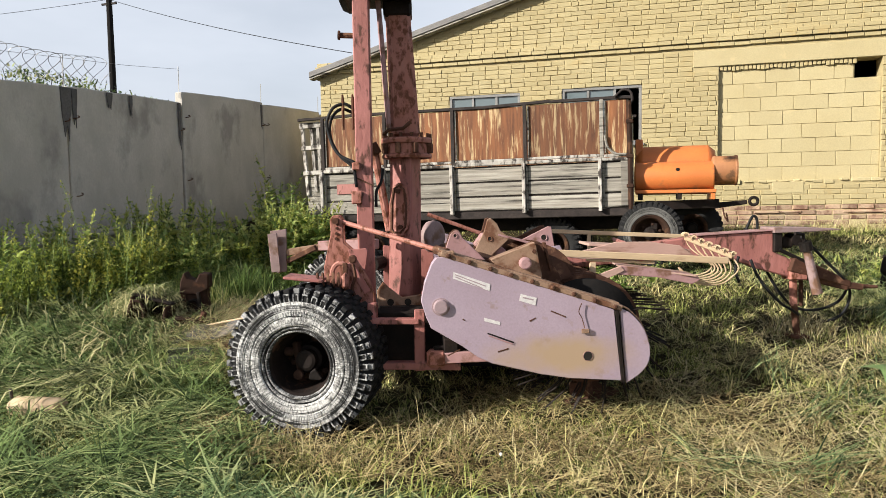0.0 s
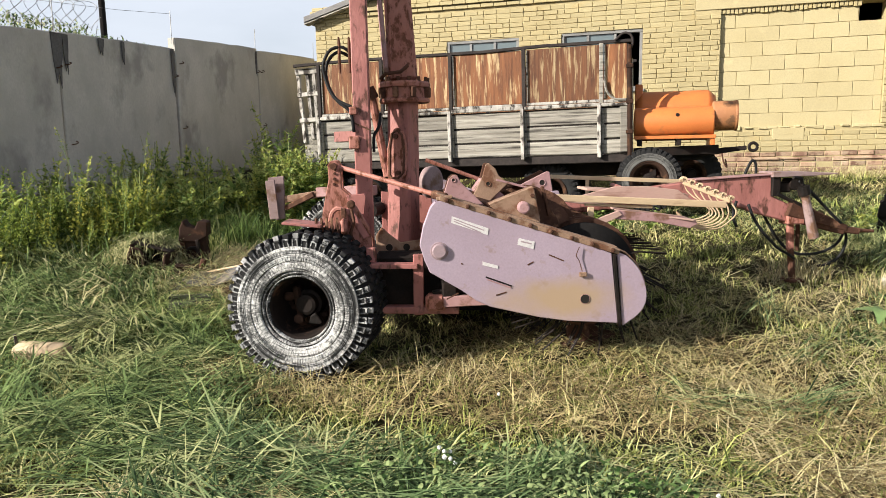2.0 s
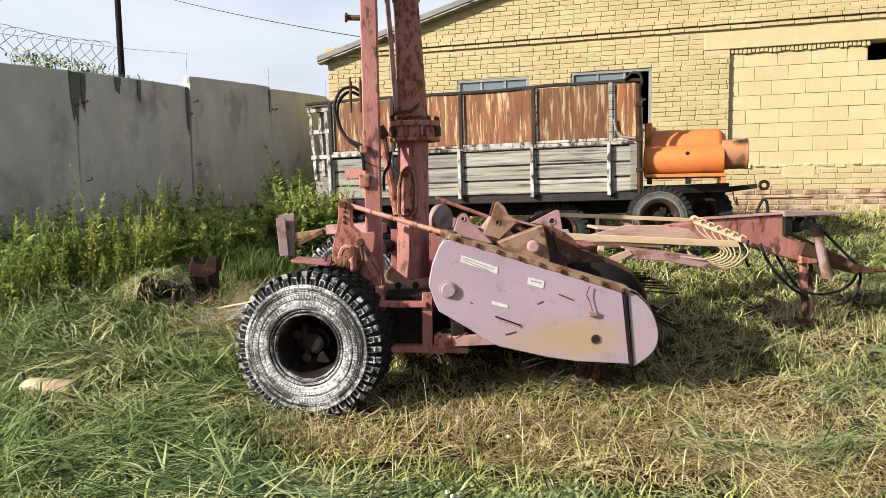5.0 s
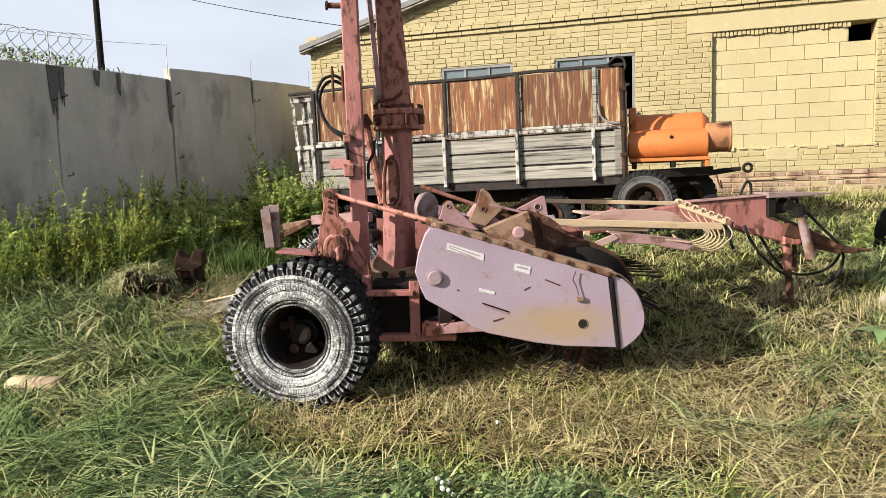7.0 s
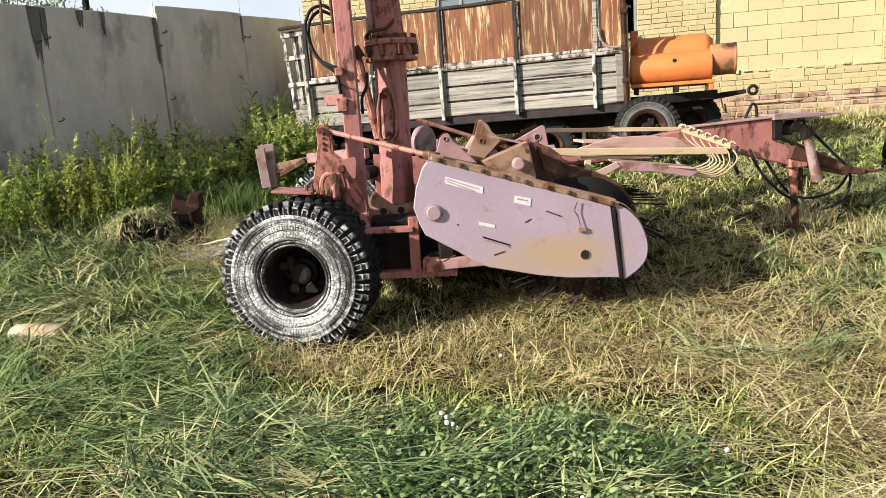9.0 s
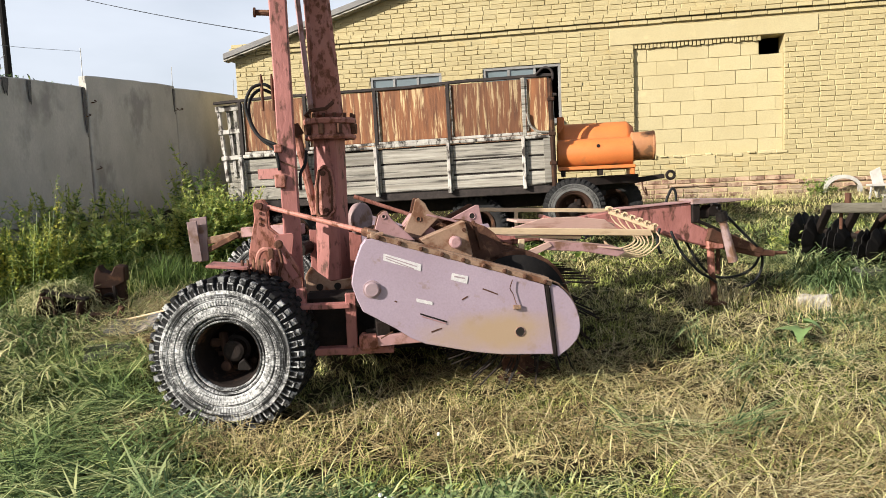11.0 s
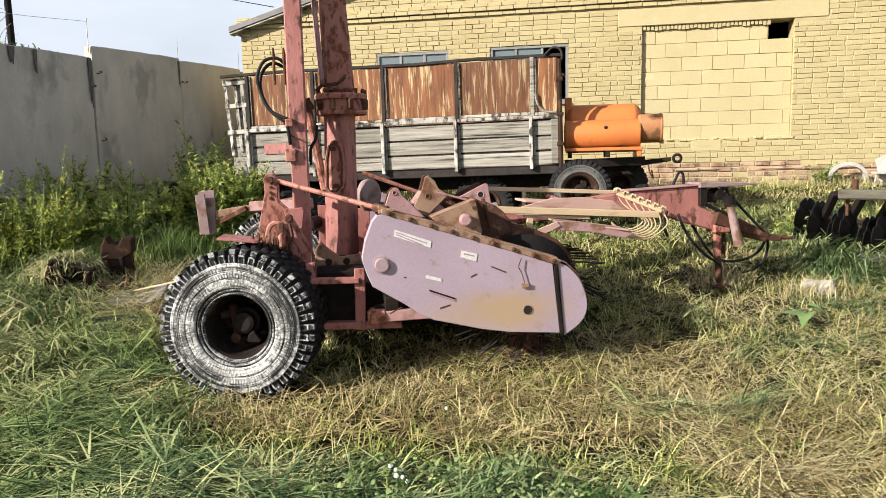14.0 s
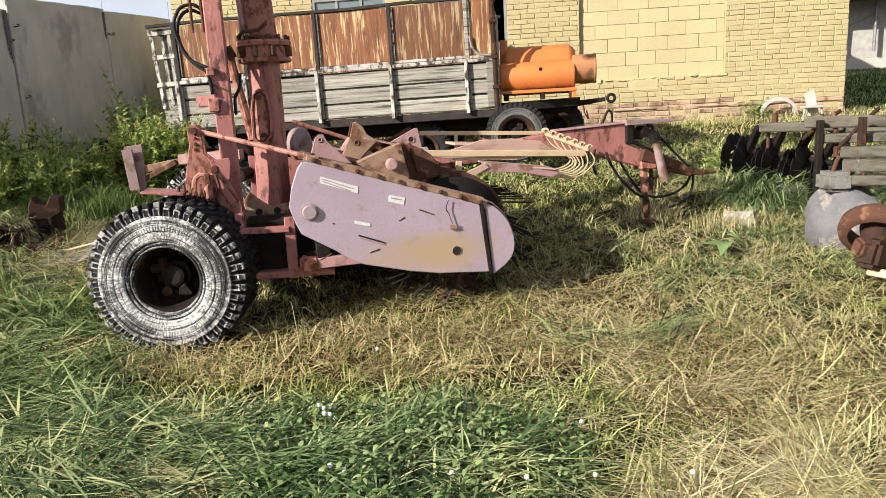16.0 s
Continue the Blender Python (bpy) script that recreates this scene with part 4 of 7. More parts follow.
# ---- orange tank cart ----
def build_tank():
    c = thing("tank_cart", pose(-0.0132, 0.0634, 0.21) @ Matrix.Diagonal((0.868, 0.868, 0.868, 1)), "orange tank cart with black chassis and tow eye", "tank trailer")

    def lying(x0, x1, y, z, r, dome=0.05):
        prof = [(x0, 0.0), (x0 + 0.001, r * 0.7), (x0 + dome, r), (x0 + dome + 0.02, r + 0.004), (x1 - dome - 0.02, r + 0.004), (x1 - dome, r), (x1 - 0.008, r * 0.72), (x1, 0)]
        one = spun(prof, sides=28)
        bmesh.ops.transform(one, matrix=Matrix.Translation((0, y, z)) @ Matrix.Rotation(radians(-90), 4, "Z"), verts=one.verts)
        return one

    part("tank", lying(-0.28, 0.86, 11.66, 2.13, 0.29, 0.10), ORANGE, c, "large orange tank", True)
    part("front_barrel", lying(-0.285, 0.83, 11.32, 1.955, 0.215, 0.012), ORANGE, c, "orange barrel", True)
    part("neck_barrel", lying(0.78, 1.13, 11.36, 2.03, 0.205, 0.02), ORANGEOLD, c, "dirty orange barrel end", True)
    part("rim_band", lying(1.09, 1.135, 11.36, 2.03, 0.214, 0.004), ORANGEOLD, c)
    part("cap_box", box(-0.28, -0.17, 11.5, 11.75, 2.28, 2.53, 0.015), ORANGE, c)
    part("filler_cap", spun([(0.03, 0.03), (0.0, 0.03), (-0.02, 0.022), (-0.02, 0)], sides=12, centre=(0.32, 11.13, 2.05)), DARK, c)
    part("frame_strip", box(-0.27, 0.84, 11.1, 11.16, 1.715, 1.765, 0.006), ORANGE, c)
    part("frame_strip", box(-0.27, 0.84, 11.9, 11.96, 1.70, 1.75, 0.006), ORANGE, c)
    for x in (-0.2, 0.35, 0.8):
        part("saddle", box(x - 0.03, x + 0.03, 11.12, 12.0, 1.62, 1.76, 0.006), ORANGE if x > 0.7 else DARK, c)
    for y in (11.2, 11.9):
        part("chassis_rail", beam((-0.27, y, 1.53), (0.9, 11.45 if y < 11.5 else 11.65, 1.56), 0.07, 0.13), DARK, c)
    part("drawbar", beam((0.62, 11.5, 1.50), (1.28, 11.42, 1.575), 0.11, 0.10, 0.01, None, (0, 0, 1), 0.06, 0.06), DARK, c)
    eye = bmesh.new()
    rod([(1.365 + 0.055 * math.cos(a * math.pi / 8), 11.42, 1.585 + 0.055 * math.sin(a * math.pi / 8)) for a in range(17)], 0.022, 8, eye)
    part("tow_eye", eye, DARK, c)
    part("safety_chain", rod(curve([(0.95, 11.4, 1.5), (0.97, 11.35, 1.38), (1.02, 11.36, 1.3), (1.0, 11.4, 1.42)], 5), 0.012, 5), RUST, c)
    part("axle", beam((0.0, 11.0, 1.24), (0.0, 12.2, 1.24), 0.09, 0.09), DARK, c)
    part("spring_pack", beam((-0.26, 11.25, 1.36), (0.42, 11.25, 1.36), 0.07, 0.07), DARK, c)
    wheel(c, (-0.05, 11.02, 1.14), 0.46, 0.11, 0.25, DUSTY, 36)
    wheel(c, (0.55, 11.85, 1.18), 0.44, 0.13, 0.2, None, 32)
    wheel(c, (-0.06, 12.25, 1.25), 0.36, 0.10, 0.2, None, 32, out=1)


build_tank()

# ---- forage harvester ----
def build_harvester():
    hv = thing("forage_harvester", pose(-2.352, 4.766, 0, 0, 0, 18), "faded red trailed forage harvester with lilac side shield and tall spout", "harvester")
    P = lambda name, bm, m, label="", parent=None, smooth=False: part(name, bm, m, parent or hv, label, smooth)

    # wheels and axle
    wheel(hv, (0.066, 0.054, 0.555), 0.512, 0.21, 0.238, WHITEWALL, 44, turn=-11)
    wheel(hv, (0.15, 2.24, 0.69), 0.512, 0.21, 0.238, WHITEWALL, 44, turn=-11)
    P("axle", beam((0.02, 0.2, 0.53), (-0.15, 2.0, 0.66), 0.12, 0.12, 0.01), DARK)

    # side shield of the pickup and the drive
    shield = [(0.873, 1.1), (0.922, 1.225), (0.956, 1.267), (1.061, 1.281), (1.61, 1.089), (2.118, 0.905), (2.168, 0.432), (1.825, 0.454), (1.633, 0.485),
              (1.313, 0.562), (1.221, 0.605), (1.119, 0.679), (0.914, 0.803), (0.881, 0.879), (0.85, 0.983)]
    sh = P("side_shield", plate(shield, -0.255, -0.235, 0.004), LILAC, "lilac-painted steel side shield with a yellow stain")
    P("rounded_end", plate([(2.155, 0.915), (2.22, 0.887), (2.262, 0.85), (2.295, 0.81), (2.32, 0.77), (2.34, 0.719), (2.356, 0.665), (2.36, 0.609), (2.354, 0.565), (2.336, 0.524), (2.31, 0.492), (2.276, 0.462), (2.20, 0.411)], -0.25, -0.232, 0.004), LILAC, "", sh)
    # turned-in edges of the shield
    def strip(run, thick):
        """The outline of a bent strip along a run of (x, z), thick metres inwards."""
        inner = []
        for k, (x, z) in enumerate(run):
            (xa, za), (xb, zb) = run[max(k - 1, 0)], run[min(k + 1, len(run) - 1)]
            d = math.hypot(xb - xa, zb - za)
            inner.append((x + (zb - za) / d * -thick, z + (xb - xa) / d * thick))
        return list(run) + inner[::-1]

    P("edge_flange", plate(strip((shield[6:] + shield[:3])[::-1], 0.008), -0.234, -0.10, 0), LILAC, "", sh)
    ends = [(2.0, 0.965), (2.12, 0.955), (2.22, 0.91), (2.30, 0.83), (2.35, 0.72), (2.365, 0.61), (2.345, 0.52), (2.28, 0.455), (2.18, 0.41)]
    P("end_band", plate(strip(ends, -0.010), -0.231, -0.04, 0), RUSTTAN, "rusty curved end band", sh)
    # black bar laid on the shield as the shadow in the slit
    P("slit_edge", beam((2.135, -0.256, 0.90), (2.178, -0.256, 0.42), 0.012, 0.022, 0.002), DARK, "dark bar in place of the shadowed slit beside the rounded end", sh)
    strip = P("top_strip", beam((0.985, -0.235, 1.293), (2.17, -0.235, 0.912), 0.05, 0.035, 0.004), RUSTTAN, "rusty bolted top strip", sh)
    P("top_ledge", beam((0.97, -0.16, 1.318), (2.16, -0.16, 0.94), 0.12, 0.012, 0.002), RUSTTAN, "", sh)
    for k in range(9):
        q = 0.04 + k * 0.115
        p = Vector((0.985, -0.262, 1.293)).lerp(Vector((2.17, -0.262, 0.912)), q)
        P("bolt", spun([(0.0, 0.016), (-0.012, 0.016), (-0.016, 0.008), (-0.016, 0)], sides=6, centre=p), RUST, "", sh)
    P("front_lip", beam((0.965, -0.22, 1.285), (1.07, -0.22, 1.30), 0.06, 0.02, 0.003), RUSTTAN, "", sh)
    P("drive_boss", spun([(0, 0.060), (-0.005, 0.058), (-0.005, 0.050), (-0.020, 0.048), (-0.024, 0.040), (-0.024, 0)], sides=24, centre=(0.979, -0.255, 0.944)), LILACPINK, "pinkish round drive boss", sh)
    P("round_hole", spun([(-0.003, 0.030), (-0.003, 0.0)], sides=20, centre=(1.944, -0.256, 0.602)), DARKIN, "dark round hole", sh)
    P("hole_rim", rod([(1.944 + 0.031 * math.cos(a * math.pi / 12), -0.257, 0.602 + 0.031 * math.sin(a * math.pi / 12)) for a in range(25)], 0.003, 4), PINK, "", sh)
    for pts, y in (([(1.064, 1.172), (1.303, 1.088), (1.298, 1.044), (1.059, 1.129)], -0.2585), ([(1.502, 1.02), (1.607, 0.993), (1.598, 0.944), (1.493, 0.976)], -0.2585), ([(1.262, 0.868), (1.365, 0.838), (1.365, 0.818), (1.262, 0.845)], -0.2585)):
        lab = P("label_plate", plate(pts, y, -0.2545, 0), LABELW, "scuffed white label", sh)
        if pts[1][0] - pts[0][0] > 0.2:
            for o, k in ((0.012, 0.03), (0.026, 0.05)):
                a = Vector((pts[0][0] + 0.012, y - 0.0008, pts[0][1] - o - 0.006))
                b = Vector((pts[1][0] - k, y - 0.0008, pts[1][1] - o))
                P("ink_bar", beam(a, b, 0.0014, 0.007, 0), LABELINK, "", lab)
        elif pts[0][0] > 1.4:
            P("ink_bar", beam((1.515, y - 0.0008, 0.998), (1.585, y - 0.0008, 0.980), 0.0014, 0.009, 0), LABELINK, "", lab)
    P("slot_edge", beam((1.282, -0.258, 0.765), (1.455, -0.258, 0.70), 0.006, 0.010, 0.002), DARK, "", sh)
    P("slot_edge", beam((1.292, -0.259, 0.748), (1.45, -0.259, 0.689), 0.005, 0.008, 0.002), PINK, "", sh)
    for a, b in (((1.70, 0.905), (1.80, 0.862)), ((1.56, 0.84), (1.60, 0.86)), ((1.93, 0.60), (1.97, 0.61)), ((1.02, 0.62), (1.10, 0.66)), ((1.12, 0.86), (1.135, 0.852)), ((1.35, 0.64), (1.42, 0.66))):
        P("scratch", beam((a[0], -0.2565, a[1]), (b[0], -0.2565, b[1]), 0.002, 0.009, 0), RUST, "", sh)
    P("tag_wire", rod(curve([(1.90, -0.27, 0.955), (1.88, -0.275, 0.9), (1.90, -0.27, 0.86), (1.92, -0.27, 0.79)], 5), 0.003, 4), RUST, "", sh)
    P("hanging_tag", box(1.90, 1.95, -0.275, -0.262, 0.755, 0.785, 0.003), RUSTTAN, "", sh)

    # pickup reel with spring tines, behind the shield
    reel = P("pickup_reel", spun([(-0.1, 0.0), (-0.1, 0.26), (1.75, 0.26), (1.75, 0.0)], sides=28, centre=(1.98, 0.0, 0.72)), DARK, "black pickup reel", None, True)
    rng = random.Random(3)
    for bar in range(16):
        a0 = bar * math.pi / 8 + 0.1
        if 0.5 < a0 < 3.6:
            continue
        tb = bmesh.new()
        ca, sa = math.cos(a0), math.sin(a0)
        rod([(1.98 + 0.27 * ca, -0.08, 0.72 + 0.27 * sa), (1.98 + 0.27 * ca, 1.74, 0.72 + 0.27 * sa)], 0.016, 6, tb)
        for k in range(22):
            v = -0.04 + k * 0.081
            a1 = a0 + rng.uniform(-0.08, 0.08)
            rod([(1.98 + 0.27 * ca, v, 0.72 + 0.27 * sa), (1.98 + 0.42 * math.cos(a1 - 0.1), v + rng.uniform(-0.01, 0.01), 0.72 + 0.42 * math.sin(a1 - 0.1)), (1.98 + 0.60 * math.cos(a1 - 0.25), v, 0.72 + 0.60 * math.sin(a1 - 0.25))], 0.006, 4, tb)
        P("tine_bar", tb, DARK, "", reel)
    P("stripper_shell", spun([(0.0, 0.0), (0.0, 0.355), (1.72, 0.355), (1.72, 0.0)], sides=32, centre=(2.0, 0.0, 0.73)), SOOT, "sooty black stripper shell", reel, True)
    for k in range(15):
        P("stripper_band", spun([(0, 0.35), (0, 0.385), (0.02, 0.385), (0.02, 0.35)], sides=28, centre=(2.0, 0.05 + k * 0.112, 0.73)), RUST, "", reel)
    P("inner_shield", plate([(1.72, 1.24), (1.98, 1.26), (2.05, 1.1), (1.95, 0.8), (1.6, 0.9)], 0.9, 0.915, 0.003), LILAC, "lilac inner shield")
    P("far_shield", plate([(x, z + 0.05) for x, z in shield], 1.86, 1.88, 0.004), LILAC)
    P("feed_drum", spun([(0, 0), (0, 0.24), (1.5, 0.24), (1.5, 0)], sides=24, centre=(1.68, 0.05, 1.02)), RUST, "rusty feed drum", None, True)
    for v in (0.25, 0.75, 1.2):
        P("drum_rib", spun([(0, 0.24), (0, 0.30), (0.02, 0.30), (0.02, 0.24)], sides=24, centre=(1.68, v, 1.02)), RUST)
    P("housing_top", plate([(1.0, 1.26), (1.3, 1.24), (1.62, 1.14), (1.6, 0.9), (1.0, 0.95)], 0.05, 1.6, 0.01), RUST, "rusty cutter housing")

    # lugs and brackets over the housing
    def lug(name, outline, v, thick, m, hole=None, label=""):
        o = P(name, plate(outline, v, v + thick, 0.004), m, label)
        if hole:
            P("pin_hole", spun([(-0.003, hole[2]), (-0.003, 0)], sides=16, centre=(hole[0], v, hole[1])), DARKIN, "", o)
            P("pin_rim", rod([(hole[0] + hole[2] * math.cos(a * math.pi / 8), v - 0.003, hole[1] + hole[2] * math.sin(a * math.pi / 8)) for a in range(17)], 0.004, 4), m, "", o)
        return o

    l1 = [(1.02, 1.30), (1.055, 1.405), (1.085, 1.43), (1.115, 1.43), (1.14, 1.38), (1.30, 1.22), (1.06, 1.25)]
    lug("lug_plate", l1, 0.03, 0.02, PINK, (1.09, 1.395, 0.014), "faded pink lug plate")
    lug("lug_plate", l1, 0.22, 0.02, RUST)
    l2 = [(1.335, 1.40), (1.36, 1.49), (1.385, 1.50), (1.435, 1.455), (1.46, 1.40), (1.535, 1.345), (1.35, 1.17), (1.255, 1.24)]
    lug("lug_plate", l2, 0.58, 0.02, RUSTTAN, (1.378, 1.34, 0.018), "rusty lug plate")
    lug("lug_plate", l2, 0.82, 0.02, RUST)
    P("lug_web", box(1.27, 1.50, 0.60, 0.82, 1.21, 1.33, 0.01, m=Matrix.Translation((1.38, 0, 1.27)) @ Matrix.Rotation(radians(38), 4, "Y") @ Matrix.Translation((-1.38, 0, -1.27))), PINK)
    lug("lug_plate", [(1.665, 1.30), (1.90, 1.415), (1.925, 1.41), (1.955, 1.235), (1.80, 1.28)], 1.0, 0.02, PINK, (1.864, 1.323, 0.026), "faded pink lug plate")
    lug("lug_plate", [(1.665, 1.30), (1.90, 1.415), (1.925, 1.41), (1.955, 1.235), (1.80, 1.28)], 1.35, 0.02, RUST)
    tri = lug("arm_plate", [(1.325, 1.225), (1.60, 1.335), (1.625, 1.33), (1.665, 1.12), (1.64, 1.06), (1.45, 1.12)], -0.13, 0.025, RUSTTAN, None, "rusty triangular arm plate")
    P("arm_pin", spun([(0.0, 0.042), (-0.05, 0.040), (-0.055, 0.03), (-0.055, 0)], sides=14, centre=(1.548, -0.13, 1.212)), PINK, "", tri)
    P("arm_pin", spun([(0.0, 0.015), (-0.02, 0.015), (-0.02, 0)], sides=6, centre=(1.61, -0.13, 1.29)), RUST, "", tri)
    P("arm_flange", beam((1.325, -0.05, 1.232), (1.62, -0.05, 1.342), 0.16, 0.012, 0.002), RUSTTAN, "", tri)
    P("deck_plate", beam((1.44, 0.75, 1.37), (1.75, 0.75, 1.285), 0.35, 0.015, 0.003), PINK)
    P("guard_plate", beam((1.75, 0.02, 1.14), (1.70, 0.02, 1.34), 0.05, 0.02, 0.003), RUST)
    P("side_panel", plate([(1.62, 1.33), (1.66, 1.34), (1.82, 1.10), (1.80, 1.03), (1.66, 1.07)], 0.02, 0.04, 0.004), RUST)
    swung = Matrix.Translation((0.97, 1.28, 1.33)) @ Matrix.Rotation(radians(52), 4, "Z") @ Matrix.Translation((-0.97, -1.28, -1.33))
    P("pulley", spun([(0, 0.10), (0, 0.135), (0.03, 0.14), (0.06, 0.135), (0.06, 0)], sides=28, centre=(0.97, 1.28, 1.33)), PINKGREY, "grey-pink pulley", None, True).matrix_local = swung
    P("pulley_face", spun([(-0.002, 0.12), (-0.006, 0.05), (-0.006, 0)], sides=24, centre=(0.97, 1.28, 1.33)), PINKGREY).matrix_local = swung

    # guard frame: pale slats, posts and bent sheets over the pickup
    P("guard_slat", beam((2.02, 1.5, 1.352), (3.27, 1.5, 1.285), 0.03, 0.036, 0.003), SLAT, "pale slat")
    P("guard_slat", beam((1.75, 0.40, 1.243), (3.15, 0.40, 1.160), 0.03, 0.05, 0.003), SLAT, "pale slat")
    P("guard_post", beam((2.355, 1.5, 1.33), (2.355, 1.5, 1.10), 0.03, 0.03, 0.003), SLAT)
    P("guard_post", beam((2.135, 0.42, 1.16), (2.125, 0.42, 0.90), 0.03, 0.045, 0.003), SLAT)
    P("guard_slat", beam((2.09, 0.43, 1.178), (2.6, 0.42, 1.15), 0.025, 0.02, 0.003), SLAT)
    P("bent_sheet", plate([(1.93, 1.195), (2.16, 1.25), (2.36, 1.30), (2.62, 1.298), (2.86, 1.265), (3.02, 1.15), (2.86, 1.16), (2.1, 1.17)], 0.60, 0.62, 0.004), TANPINK, "pale pinkish bent sheet")
    P("bent_sheet", beam((2.15, 0.80, 1.28), (2.95, 0.80, 1.22), 0.36, 0.02, 0.003), TANPINK, "pale pinkish bent sheet")
    P("bent_sheet", plate([(2.10, 0.985), (2.17, 1.075), (2.33, 1.135), (2.36, 1.10), (2.30, 1.07), (2.20, 1.03)], 0.36, 0.38, 0.003), TANPINK, "pale pinkish bent sheet")
    P("bent_sheet", plate([(2.30, 1.07), (2.33, 1.135), (2.62, 1.105), (2.91, 1.055), (2.93, 1.02), (2.87, 0.99), (2.6, 1.045)], 0.37, 0.39, 0.003), PINK, "faded pink bent sheet")
    P("bent_sheet", beam((2.33, 0.56, 1.135), (2.91, 0.50, 1.05), 0.30, 0.012, 0.002), TANPINK)
    P("cross_tube", rod([(2.6, 0.66, 1.215), (2.62, 1.65, 1.26)], 0.022, 8), RED)
    # curved wire tines hung in a row
    row = P("tine_mount", beam((2.95, 0.75, 1.315), (3.29, 0.65, 1.165), 0.05, 0.03, 0.004), SLAT, "row of pale spring mounts")
    for k in range(7):
        q = k / 6
        p = Vector((2.95, 0.75, 1.32)).lerp(Vector((3.29, 0.65, 1.17)), q)
        P("spring_coil", rod([p + Vector((0.018 * math.cos(t), 0.012 * t / 3 - 0.04, 0.02 + 0.018 * math.sin(t))) for t in [i * 0.7 for i in range(28)]], 0.006, 5), SLAT, "", row)
        run = [p, p + Vector((0.045, -0.02, -0.09)), Vector((3.13 + 0.17 * q, 0.66, 1.10 - 0.09 * q)), Vector((3.06 + 0.14 * q, 0.66, 1.035 - 0.085 * q)), Vector((2.95 + 0.09 * q, 0.66, 1.03 - 0.075 * q)), Vector((2.87 + 0.02 * q, 0.66, 1.09 - 0.05 * q))]
        P("wire_tine", rod(curve(run, 6), 0.006, 5), SLAT, "", row)

    # drawbar
    db = P("drawbar", plate([(2.0, 1.17), (2.648, 1.245), (3.156, 1.312), (3.806, 1.349), (3.809, 1.175), (4.115, 1.03), (4.116, 0.951), (4.009, 0.935), (3.678, 1.03), (3.468, 1.113), (3.054, 1.13), (2.0, 1.05)], 1.03, 1.17, 0.01), RED, "faded red boxed drawbar")
    P("upper_flange", beam((3.15, 1.1, 1.32), (3.81, 1.1, 1.355), 0.18, 0.014, 0.003), PINK, "", db)
    P("top_plate", plate([(3.79, 1.378), (4.10, 1.372), (4.344, 1.358), (4.344, 1.350), (4.14, 1.338), (3.79, 1.33)], 0.98, 1.24, 0.004), PINKGREY, "scuffed greyish top plate", db)
    P("bracket", box(3.80, 3.87, 1.0, 1.2, 1.17, 1.33, 0.006), DARK, "", db)
    P("pump", spun([(-0.06, 0), (-0.06, 0.05), (0.1, 0.05), (0.1, 0)], sides=14, centre=(4.0, 1.06, 1.27)), DARK, "oily pump", db)
    P("valve", box(3.87, 3.98, 1.03, 1.15, 1.20, 1.29, 0.015), DARK, "", db)
    P("gear_shaft", rod([(3.84, 1.0, 1.19), (4.10, 1.0, 1.07)], 0.016, 7), DARK, "", db)
    P("gear_shaft", rod([(3.84, 1.15, 1.22), (4.4, 1.12, 0.95)], 0.014, 7), RUST, "", db)
    tg = P("tongue", beam((3.95, 1.02, 1.07), (4.48, 1.06, 0.885), 0.07, 0.13, 0.006, None, (0, 0, 1), 0.04, 0.05), RUST, "rusty forked tongue", db)
    P("tongue_side", beam((3.95, 1.18, 1.06), (4.48, 1.12, 0.87), 0.05, 0.08, 0.006, None, (0, 0, 1), 0.04, 0.05), RUST, "", tg)
    P("tongue_floor", beam((4.1, 1.1, 0.95), (4.46, 1.1, 0.855), 0.12, 0.05, 0.006), RUST, "", tg)
    P("tongue_tip", beam((4.44, 1.1, 0.875), (4.60, 1.1, 0.855), 0.11, 0.055, 0.008), RUST, "", tg)
    P("hitch_pin", rod([(4.58, 1.1, 0.86), (4.745, 1.1, 0.85)], 0.017, 8, radii=[0.02, 0.014]), RUST, "", tg)
    lg = P("support_leg", beam((4.0, 1.08, 1.03), (4.015, 1.08, 0.70), 0.05, 0.05, 0.006), REDRUST, "rusty support leg", db)
    P("leg_foot", rod([(4.015, 1.08, 0.72), (4.05, 1.08, 0.44)], 0.03, 8), RUST, "", lg)
    P("leg_pad", box(3.98, 4.12, 1.0, 1.16, 0.43, 0.455, 0.005), RUST, "", lg)
    P("leg_bracket", box(3.94, 4.09, 1.0, 1.16, 0.93, 1.05, 0.01), REDRUST, "", lg)
    jk = P("jack_tube", rod([(4.055, 0.96, 1.18), (4.15, 0.96, 0.82)], 0.04, 12, radii=[0.032, 0.043]), PINKGREY, "grimy grey jack tube", db)
    P("jack_collar", rod([(4.035, 0.96, 1.255), (4.055, 0.96, 1.18)], 0.05, 12), DARK, "", jk)
    P("jack_crank", rod([(4.03, 0.96, 1.26), (4.02, 0.96, 1.32), (3.93, 0.92, 1.33)], 0.014, 6), DARK, "", jk)
    P("drop_link", rod([(4.13, 1.2, 1.0), (4.14, 1.2, 0.86), (4.14, 1.2, 0.68)], 0.018, 7), RUST, "", db)
